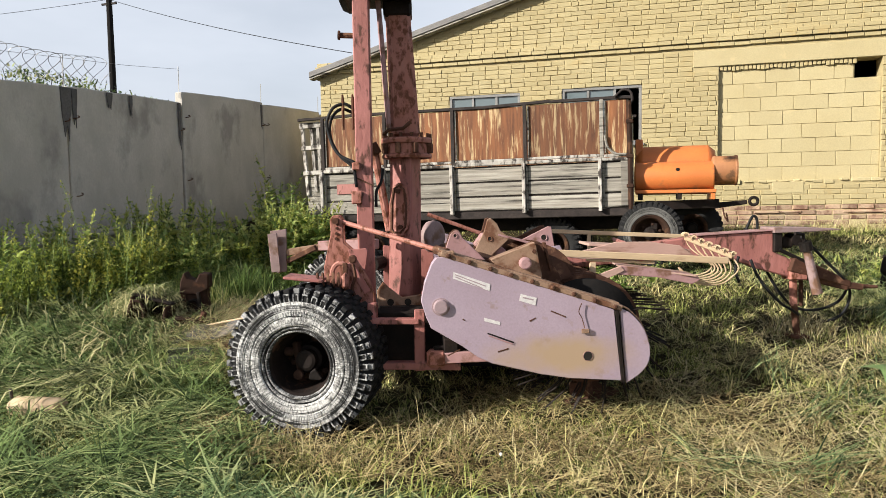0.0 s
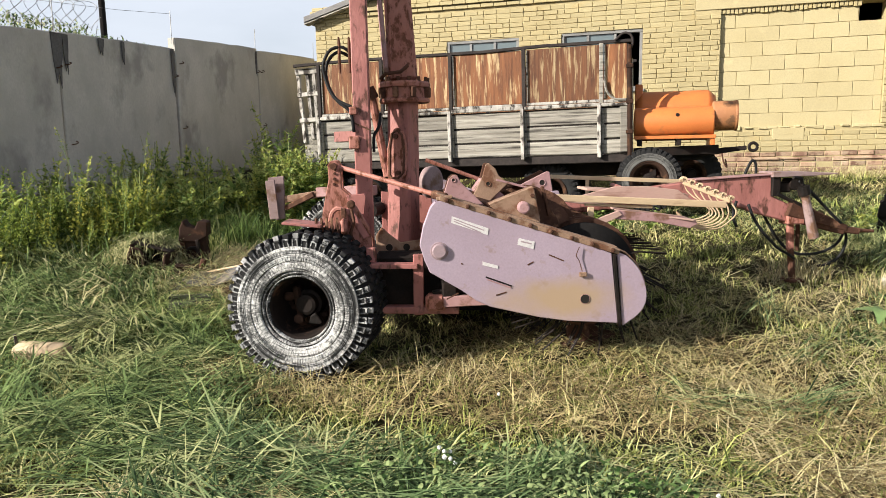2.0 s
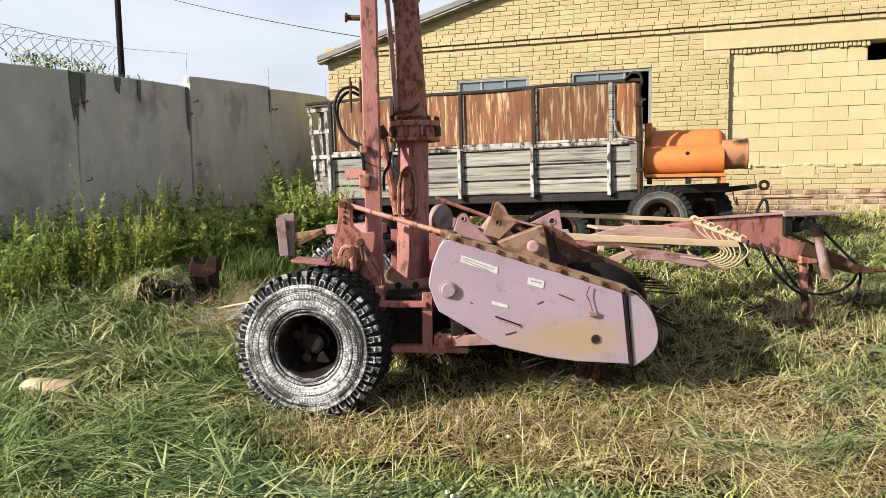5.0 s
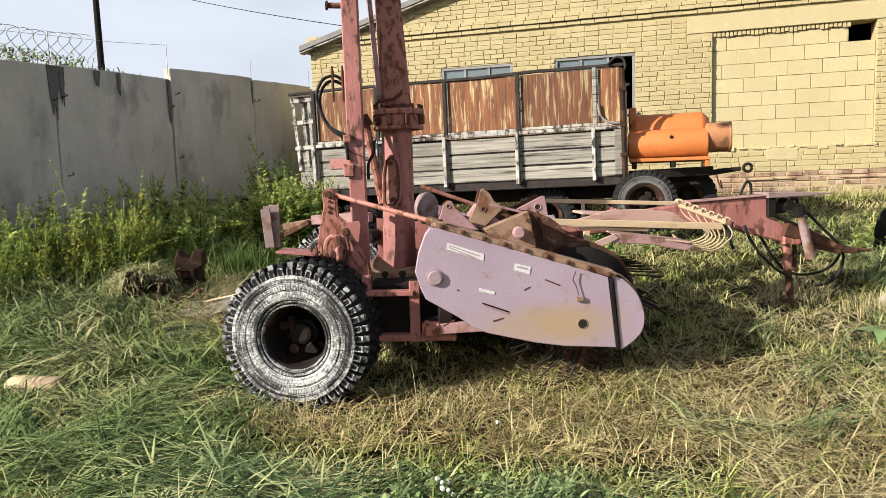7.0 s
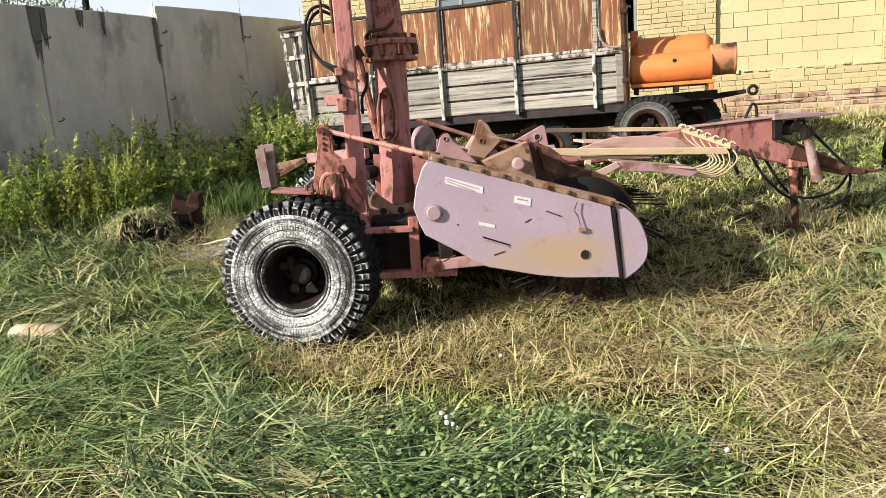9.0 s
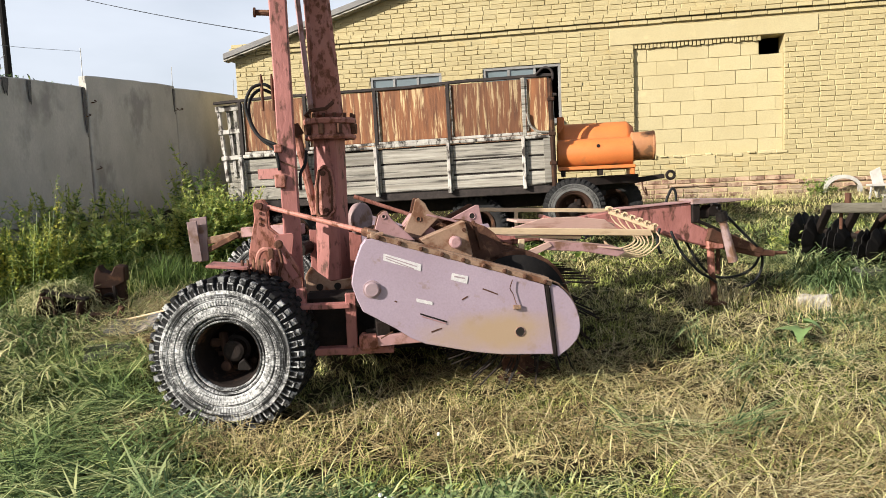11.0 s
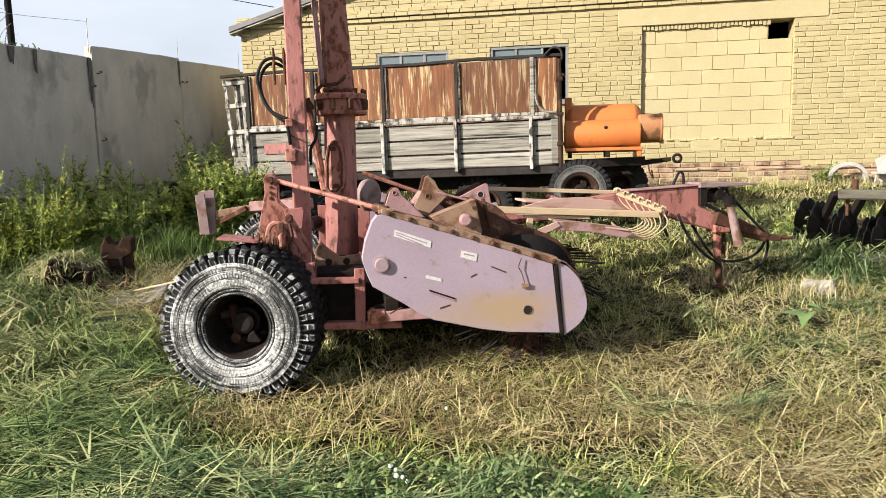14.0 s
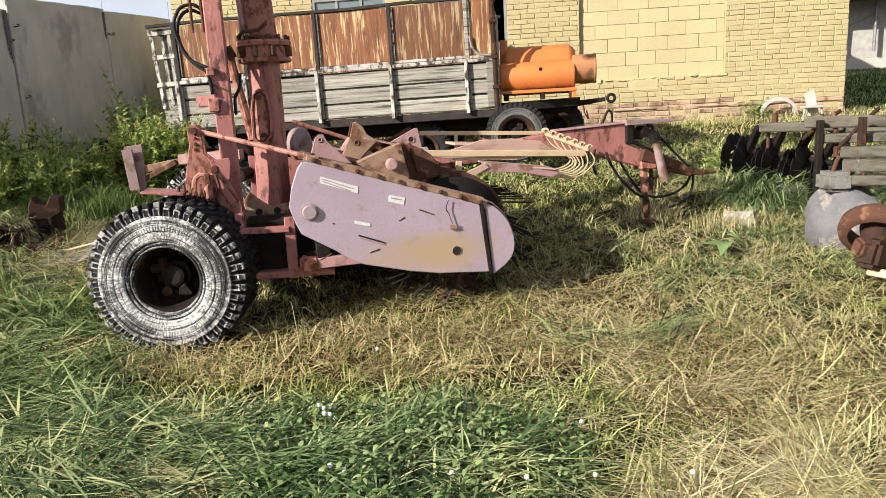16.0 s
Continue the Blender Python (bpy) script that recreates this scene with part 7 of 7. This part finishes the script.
# ---- loose things on the ground ----
def rock(name, x, y, sx, sy, sz, m, label, category, seed, turn=0, sink=0.25):
    bm = bmesh.new()
    bmesh.ops.create_cube(bm, size=1)
    bmesh.ops.subdivide_edges(bm, edges=bm.edges[:], cuts=3, use_grid_fill=True)
    for v in bm.verts:
        n = noise.noise_vector(v.co * 2.3 + Vector((seed * 7.1, 0, 0)))
        v.co += n * 0.14
        v.co = Vector((v.co.x * sx, v.co.y * sy, v.co.z * sz))
    ob = finish(name, bm, m)
    ob.matrix_world = pose(x, y, ground_z(x, y) + sz * (0.5 - sink), 6 * math.sin(seed), 5 * math.cos(seed), turn)
    return tagged(ob, label, category)


def big_leaf(x, y, k, parent):
    bm = bmesh.new()
    L, W = 0.24 - 0.04 * k, 0.15 - 0.025 * k
    rows = []
    for i in range(7):
        t = i / 6
        w = W * math.sin(math.pi * min(1, 0.12 + 0.88 * t) ** 0.75) * 0.5 + 0.004
        droop = -0.16 * t * t + 0.06 * t
        rows.append([bm.verts.new((L * t, w * s, droop + 0.03 * abs(s) * (1 - t))) for s in (-1, -0.5, 0, 0.5, 1)])
    for a, b in zip(rows, rows[1:]):
        for j in range(4):
            bm.faces.new((a[j], a[j + 1], b[j + 1], b[j]))
    o = part("leaf", bm, BIGLEAF, parent, "", True)
    o.matrix_local = pose(0, 0, 0.10 + 0.05 * k, 0, -25 + 12 * k, 150 + k * 95)
    return o


def build_litter():
    rock("stone", 1.96, 6.98, 0.24, 0.14, 0.15, STONE, "pale broken stone block lying in grass", "stone", 3, -20)
    rock("stone_slab", -4.12, 5.95, 0.36, 0.26, 0.20, DARKSTONE, "grey flat stone slab beside rusty scrap", "stone", 5, 30)
    rock("stone", 2.62, 7.62, 0.20, 0.16, 0.22, DARKSTONE, "grey rounded stone below black discs", "stone", 8, 10)
    plant = thing("burdock_plant", pose(1.62, 6.12, ground_z(1.62, 6.12)), "burdock seedling with broad pale green leaves", "plant")
    for k in range(3):
        big_leaf(0, 0, k, plant)
    part("stalk", rod([(0, 0, -0.02), (0.0, 0.01, 0.12)], 0.008, 5), BIGLEAF, plant)
    # split plastic tube with a torn end
    t = thing("plastic_canister", pose(-4.43, 4.55, ground_z(-4.43, 4.55) + 0.115, 0, 0, 8), "tan flattened plastic canister half sunk in grass", "canister")
    b = spun([(-0.23, 0.0), (-0.225, 0.05), (-0.19, 0.085), (0.17, 0.09), (0.21, 0.06), (0.22, 0.0)], sides=18)
    bmesh.ops.transform(b, matrix=Matrix.Diagonal((1, 1, 0.85, 1)) @ Matrix.Rotation(radians(90), 4, "Z"), verts=b.verts)
    part("body", b, SLAT, t, "", True)
    part("torn_collar", rod([(-0.235, 0.0, -0.05), (-0.215, 0.01, 0.02), (-0.22, 0.0, 0.13)], 0.012, 6), PALEWOOD, t)
    # rusty scrap: an open housing under grass, a yoke, and a bent sheet
    gz = ground_z(-5.05, 6.62)
    h = thing("scrap_housing", pose(-5.05, 6.62, gz, 0, 8, 14), "rusty open gear housing buried in long cut grass", "scrap metal")
    part("side_wall", box(-0.22, -0.18, -0.2, 0.2, -0.05, 0.44, 0.015), DARKRUST, h)
    part("side_wall", box(0.14, 0.18, -0.2, 0.2, -0.05, 0.38, 0.015), DARKRUST, h)
    part("back_wall", box(-0.18, 0.14, 0.14, 0.18, -0.05, 0.40, 0.01), DARK, h)
    part("roof_plate", beam((-0.24, 0.03, 0.45), (0.2, 0.03, 0.40), 0.34, 0.03, 0.012), DARK, h)
    part("worn_lip", rod(curve([(-0.2, -0.21, 0.02), (-0.21, -0.22, 0.3), (-0.16, -0.22, 0.40), (-0.08, -0.22, 0.38), (-0.04, -0.22, 0.24)], 4), 0.014, 7), DARKRUST, h)
    part("inner_shaft", rod([(-0.1, -0.1, 0.12), (0.1, 0.12, 0.2)], 0.05, 10), DARK, h)
    gz = ground_z(-4.78, 7.05)
    y = thing("scrap_yoke", pose(-4.78, 7.05, gz, 0, -6, 25), "dark rusty cast yoke standing in cut grass", "scrap metal")
    part("column", beam((-0.01, 0, -0.05), (0.0, 0.0, 0.46), 0.22, 0.20, 0.03, None, (0, 1, 0), 0.25, 0.22), DARKRUST, y)
    part("torn_top", plate([(-0.16, 0.40), (-0.13, 0.54), (-0.08, 0.63), (-0.05, 0.56), (0.03, 0.52), (0.08, 0.60), (0.17, 0.57), (0.15, 0.42), (0.02, 0.37)], -0.13, 0.11, 0.012), DARKRUST, y, "torn rusty top flange")
    part("side_web", beam((-0.15, -0.05, 0.0), (-0.12, -0.05, 0.44), 0.05, 0.14, 0.012, None, (0, 1, 0)), RUST, y)
    part("front_rib", beam((0.03, -0.13, 0.02), (0.04, -0.13, 0.40), 0.035, 0.05, 0.008, None, (0, 1, 0)), DARK, y)
    part("bore_ring", spun([(-0.03, 0.04), (-0.045, 0.06), (-0.03, 0.075), (0.02, 0.075)], sides=18, centre=(-0.03, -0.11, 0.26)), DARK, y)
    part("foot", box(-0.24, 0.26, -0.18, 0.16, -0.06, 0.06, 0.03), DARKRUST, y)
    sheet = thing("scrap_sheet", pose(-4.25, 6.35, ground_z(-4.25, 6.35) + 0.15, 10, -5, 20), "bent greyish scrap sheet lying under straw", "scrap metal")
    part("sheet", plate([(-0.32, -0.02), (-0.1, 0.03), (0.15, 0.0), (0.34, 0.06), (0.33, 0.075), (0.14, 0.015), (-0.1, 0.045), (-0.32, -0.005)], -0.2, 0.2, 0.002), DULLSTEEL, sheet)
    box_ = thing("scrap_block", pose(-4.58, 6.62, ground_z(-4.58, 6.62), 4, 10, 40), "dark rusty block among cut grass and sticks", "scrap metal")
    part("block", box(-0.24, 0.24, -0.16, 0.16, -0.05, 0.22, 0.04, seg=2), DARKRUST, box_)
    part("stud", rod([(0.05, -0.05, 0.18), (0.06, -0.05, 0.31)], 0.03, 8), RUST, box_)
    # long low heaps of cut grass beside the scrap, in swathes that each lie one way
    heaps = ((-6.1, 6.4, 1.0, 0.45, 0.34), (-5.4, 5.7, 0.8, 0.35, 0.22), (-4.6, 5.2, 0.6, 0.28, 0.10), (-6.6, 7.3, 0.8, 0.5, 0.36), (-5.7, 5.0, 0.9, 0.3, 0.14), (-4.9, 6.2, 0.35, 0.25, 0.10))

    def heap_z(x, yy):
        z = np.zeros(len(x))
        for cx, cy, rx, ry, hh in heaps:
            z = np.maximum(z, hh * np.exp(-((x - cx) / rx) ** 2 - ((yy - cy) / ry) ** 2))
        return z * (1 + 0.5 * patch_noise(x, yy, 2.8, 5.0))

    for name, count, per, m_, wd, lab in (("heaped_grass", 320, 17, RANK, 0.0135, "cut green grass lying in a long low heap"), ("heaped_strands", 170, 12, STRANDS, 0.0115, "pale wilted strands over heaped grass")):
        bx, by, bz, bw, bl = [], [], [], [], []
        for _ in range(count):
            k = int(RS.rand() * len(heaps))
            cx, cy, rx, ry, hh = heaps[k]
            a, r = RS.rand() * 6.283, math.sqrt(RS.rand()) * 1.35
            px, py = cx + rx * r * math.cos(a), cy + ry * r * math.sin(a)
            main = 3.3 + 2.6 * noise.noise((px * 1.1, py * 1.1, 4.0)) + RS.randn() * 0.35
            bx.append(px + RS.randn(per) * 0.13)
            by.append(py + RS.randn(per) * 0.09)
            bz.append(RS.rand(per) * 0.07)
            bw.append(main + RS.randn() * 0.7 + RS.randn(per) * 0.5)
            bl.append((0.30 + 0.45 * RS.rand()) * (0.6 + 0.7 * RS.rand(per)))
        x, yy, z, way, ln = (np.concatenate(q) for q in (bx, by, bz, bw, bl))
        k = (x > -7.75) & (x < -3.3)
        x, yy, z, way, ln = x[k], yy[k], z[k], way[k], ln[k]
        m = len(x)
        ribbon(name, np.stack([x, yy, ground_zs(x, yy) + heap_z(x, yy) + z - 0.02], 1), way, 0.75 + 0.65 * RS.rand(m), ln, wd * (0.6 + 0.8 * RS.rand(m)), 0.5 + 1.1 * RS.rand(m), m_, lab, "grass")
    # straw and dead stalks trampled between scrap and wheel
    m = 4200
    a, r = RS.rand(m) * 6.283, np.sqrt(RS.rand(m))
    x, yy = -3.95 + 0.95 * r * np.cos(a), 6.75 + 0.75 * r * np.sin(a)
    ribbon("trampled_straw", np.stack([x, yy, ground_zs(x, yy) + 0.03 + 0.12 * RS.rand(m) * np.clip(1 + patch_noise(x, yy, 3.0, 1.0), 0, 2)], 1), RS.rand(m) * 6.283, 1.2 + 0.5 * RS.rand(m), 0.12 + 0.3 * RS.rand(m), 0.005 + 0.004 * RS.rand(m), RS.rand(m) - 0.3, THATCH, "trampled brown straw beside the scrap", "hay")
    m = 2800
    a, r = RS.rand(m) * 6.283, np.sqrt(RS.rand(m))
    x, yy = -4.2 + 1.1 * r * np.cos(a), 6.8 + 0.8 * r * np.sin(a)
    ribbon("loose_straw", np.stack([x, yy, ground_zs(x, yy) + 0.08 + 0.14 * RS.rand(m)], 1), RS.rand(m) * 6.283, 1.2 + 0.4 * RS.rand(m), 0.15 + 0.4 * RS.rand(m), 0.005 + 0.004 * RS.rand(m), RS.rand(m) - 0.3, HAY, "pale loose straw beside the scrap", "hay")
    # cut grass heaped over the housing
    m = 1500
    a, r = RS.rand(m) * 6.283, np.sqrt(RS.rand(m))
    a = np.where((np.abs(np.mod(a + 0.7 + math.pi, 6.283) - math.pi) < 0.62) & (r > 0.42), a + 2.2, a)
    x, yy = -5.16 + 0.36 * r * np.cos(a), 6.64 + 0.28 * r * np.sin(a)
    ribbon("heaped_grass", np.stack([x, yy, ground_zs(x, yy) + (0.52 * np.sqrt(1 - 0.8 * r * r)) * (0.8 + 0.25 * RS.rand(m))], 1), a + RS.randn(m) * 1.5, 0.9 + 0.7 * RS.rand(m), 0.12 + 0.22 * RS.rand(m), 0.005 + 0.006 * RS.rand(m), 0.6 + 1.4 * RS.rand(m), STRANDS, "cut green grass heaped over scrap", "grass")
    for x, y2, L, a, t in ((-4.95, 6.28, 0.55, 8, 4), (-4.5, 6.62, 0.8, -16, -6), (-4.2, 6.6, 0.5, -50, 3), (-3.9, 6.0, 0.5, 30, 5), (-4.1, 6.15, 0.6, -12, 3)):
        q = thing("straw_stick", pose(x, y2, ground_z(x, y2) + 0.13, 0, t, a), "pale straw stick lying over rusty scrap", "stick", "pale sticks over the scrap")
        part("stem", rod([(-L / 2, 0, -0.02), (0, 0.015, 0.0), (L / 2, 0, 0.02)], 0.007, 5), SLAT, q)
    p = thing("scrap_plank", pose(-4.0, 6.3, ground_z(-4.0, 6.3) + 0.13, 0, 4, -35), "rotten brown plank beside rusty scrap", "plank")
    part("board", box(-0.45, 0.35, -0.08, 0.08, -0.02, 0.02, 0.006), RUST, p)
    p = thing("pale_stick", pose(-4.3, 6.5, ground_z(-4.3, 6.5) + 0.2, 0, -7, -12), "thin pale stick lying over scrap", "stick")
    part("stem", rod([(-0.5, 0, -0.03), (0.0, 0.02, 0.0), (0.55, 0, 0.05)], 0.009, 6), SLAT, p)
    # white arch and stand at the foot of the wall
    a = thing("white_mudguard", pose(4.57, 14.02, ground_z(4.57, 14.02) + 0.04) @ Matrix.Diagonal((0.88, 1, 1.1, 1)), "white curved mudguard leaning on the wall", "mudguard")
    bm = bmesh.new()
    for i in range(12):
        p, q = (radians(180 - i * 15) for i in (i, i + 1))
        beam((0.36 * math.cos(p), 0, 0.05 + 0.27 * math.sin(p)), (0.36 * math.cos(q), 0, 0.05 + 0.27 * math.sin(q)), 0.22, 0.012, 0, bm, up=(math.cos(p), 0, math.sin(p)))
    part("arch", bm, WHITEPAINT, a)
    part("face", plate([(0.37 * math.cos(radians(x)), 0.05 + 0.28 * math.sin(radians(x))) for x in range(0, 181, 12)] + [(0.31 * math.cos(radians(x)), 0.05 + 0.22 * math.sin(radians(x))) for x in range(180, -1, -12)], -0.12, -0.11, 0.002), WHITEPAINT, a)
    s = thing("white_bench_end", pose(5.12, 13.7, ground_z(5.12, 13.7), 0, 0, 0) @ Matrix.Diagonal((0.6, 0.6, 0.95, 1)), "broken white bench end by the brick wall", "bench")
    part("back", beam((0.0, 0.05, 0.0), (-0.16, 0.15, 0.52), 0.28, 0.04, 0.008, None, (0, 1, 0)), WHITEPAINT, s)
    part("seat", box(-0.42, 0.14, -0.3, 0.05, 0.22, 0.26, 0.008), WHITEPAINT, s)
    part("leg", beam((-0.36, -0.2, 0.24), (-0.44, -0.24, -0.05), 0.05, 0.05, 0.006), WHITEPAINT, s)
    part("leg", beam((0.08, -0.2, 0.24), (0.12, -0.24, -0.05), 0.05, 0.05, 0.006), WHITEPAINT, s)


build_litter()


def build_harrow():
    """Disc harrow at the yard's edge: gangs of notched discs under weathered beams."""
    h = thing("disc_harrow", pose(0, 0, 0), "old disc harrow with black notched discs under weathered beams", "disc harrow")

    def disc(c, r, axis_turn, m, notched, label=""):
        bm = bmesh.new()
        n = 40
        ring = []
        mid = bm.verts.new((0, -0.05, 0))
        inner = [bm.verts.new((0.45 * r * math.cos(2 * math.pi * k / n), -0.038, 0.45 * r * math.sin(2 * math.pi * k / n))) for k in range(n)]
        for k in range(n):
            q = r * (0.88 if notched and k % 5 == 0 else 1.0)
            ring.append(bm.verts.new((q * math.cos(2 * math.pi * k / n), 0, q * math.sin(2 * math.pi * k / n))))
        for k in range(n):
            bm.faces.new((mid, inner[k], inner[(k + 1) % n]))
            bm.faces.new((inner[k], ring[k], ring[(k + 1) % n], inner[(k + 1) % n]))
        g = bmesh.ops.extrude_face_region(bm, geom=bm.faces[:])
        bmesh.ops.translate(bm, vec=(0, 0.006, 0), verts=[v for v in g["geom"] if isinstance(v, bmesh.types.BMVert)])
        o = part("notched_disc" if notched else "disc", bm, m, h, label, not notched)
        o.matrix_local = Matrix.Translation(c) @ Matrix.Rotation(axis_turn, 4, "Z")
        return o

    for k in range(12):
        q = k / 11
        x, y = 2.38 + 0.60 * q, 8.75 - 1.25 * q
        disc((x + 0.05 * math.sin(k * 2.3), y, ground_z(x, y) + 0.19 + 0.05 * math.sin(k * 1.7)), 0.28 + 0.03 * math.cos(k * 2.9), radians(50 + 9 * math.sin(k * 3.1)), SOOT, True)
    part("gang_shaft", rod([(2.32, 8.9, 0.98), (3.05, 7.6, 0.84)], 0.03, 8), DARK, h)
    for k in range(4):
        q = k / 3
        x, y = 2.48 + 0.5 * q, 8.55 - 0.8 * q
        part("disc_hanger", beam((x, y, 0.92), (x + 0.03, y - 0.25, 1.20), 0.07, 0.07, 0.006), DARK, h)
        part("scraper", beam((x + 0.08, y - 0.1, 0.95), (x + 0.16, y - 0.22, 0.66), 0.012, 0.05, 0.003), RUST, h)
    part("frame_beam", beam((2.30, 7.62, 1.225), (2.98, 7.40, 1.215), 0.10, 0.09, 0.012), DARKWOOD, h, "dark weathered beam")
    part("beam_post", rod([(2.43, 7.58, 1.26), (2.43, 7.58, 1.36)], 0.03, 8), RUST, h)
    part("beam_bolt", rod([(2.40, 7.66, 1.02), (2.40, 7.66, 1.24)], 0.016, 6), RUST, h)
    rng = random.Random(21)
    for xa, ya, xb, yb, z, w, hh in ((2.50, 7.02, 3.6, 6.45, 1.28, 0.10, 0.10), (2.58, 6.92, 3.6, 6.35, 1.14, 0.13, 0.08), (2.64, 6.62, 3.6, 6.20, 1.04, 0.14, 0.09), (2.62, 6.52, 3.6, 6.10, 0.94, 0.16, 0.10), (2.63, 6.44, 3.6, 6.05, 0.83, 0.14, 0.08), (2.9, 7.5, 4.0, 6.8, 1.20, 0.10, 0.10)):
        part("stacked_timber", beam((xa, ya, z), (xb, yb, z + rng.uniform(-0.02, 0.02)), w, hh, 0.012), DARKWOOD, h, "dark weathered timber")
        p = Vector((xa, ya, z)).lerp(Vector((xb, yb, z)), 0.10)
        part("timber_bolt", rod([(p.x, p.y - 0.02, z - hh / 2), (p.x, p.y - 0.02, z + hh / 2 + 0.02)], 0.012, 6), RUST, h)
    part("frame_post", beam((2.56, 6.85, 0.60), (2.56, 6.85, 1.30), 0.05, 0.06, 0.006), DARK, h)
    part("frame_post", beam((2.80, 6.62, 0.55), (2.80, 6.62, 1.32), 0.05, 0.06, 0.006), DARKRUST, h)
    part("lift_bar", rod([(2.78, 7.0, 1.37), (2.62, 7.0, 1.26), (2.48, 7.02, 1.13)], 0.017, 7), DARKRUST, h)
    part("lift_bar", rod([(3.0, 6.8, 1.38), (2.84, 6.76, 1.24), (2.67, 6.74, 1.06)], 0.017, 7), DARKRUST, h)
    part("lift_link", rod([(2.70, 6.95, 1.36), (2.72, 6.9, 1.15), (2.70, 6.85, 0.98)], 0.02, 7), RUST, h)
    part("spacer_block", box(2.68, 2.78, 6.40, 6.60, 0.87, 0.99, 0.012), DARKSTONE, h)
    part("spring_steel", rod(curve([(2.62, 6.6, 1.0), (2.55, 6.5, 0.92), (2.50, 6.45, 0.80), (2.54, 6.4, 0.70)], 5), 0.018, 7), RUST, h)
    # large smooth discs on the near gang
    for x, y, r, t in ((2.55, 6.20, 0.30, -30), (2.62, 6.42, 0.28, -30), (2.68, 6.62, 0.28, -30)):
        disc((x, y, ground_z(x, y) + r - 0.10), r, radians(t), DULLSTEEL, False, "dull grey steel disc")
    part("gang_shaft", rod([(2.66, 6.1, 0.50), (2.73, 6.9, 0.60)], 0.03, 8), RUST, h)
    part("concrete_weight", box(2.44, 2.66, 6.36, 6.60, 0.74, 0.90, 0.03, seg=2), DARKSTONE, h, "grey concrete weight")
    r = spun([(-0.07, 0.175), (-0.07, 0.21), (-0.05, 0.235), (0.0, 0.245), (0.05, 0.235), (0.06, 0.21), (0.06, 0.175), (-0.07, 0.175)], sides=32)
    o = part("hub_ring", r, RUST, h, "rusty hub ring", True)
    o.matrix_local = pose(2.50, 5.62, 0.56, 40, 0, -28)
    part("hub_core", spun([(-0.10, 0.0), (-0.10, 0.07), (-0.03, 0.10), (0.05, 0.11), (0.05, 0.0)], sides=16), DARKRUST, h).matrix_local = pose(2.50, 5.62, 0.54, 40, 0, -28)
    part("hub_block", box(-0.12, 0.12, -0.09, 0.09, -0.1, 0.1, 0.03, seg=2), DARKRUST, h).matrix_local = pose(2.46, 5.52, 0.40, 0, 20, 30)
    part("hub_lug", box(-0.05, 0.05, -0.06, 0.06, -0.06, 0.06, 0.02, seg=2), RUST, h).matrix_local = pose(2.36, 5.50, 0.47, 20, 10, 10)
    part("foot_board", beam((2.44, 5.56, 0.30), (2.95, 5.15, 0.24), 0.14, 0.06, 0.008), SLAT, h, "pale foot board")
    for x, y in ((3.3, 6.8), (3.1, 7.6)):
        part("frame_leg", beam((x, y, ground_z(x, y) - 0.05), (x, y, 1.06), 0.05, 0.05, 0.005), DARK, h)


build_harrow()
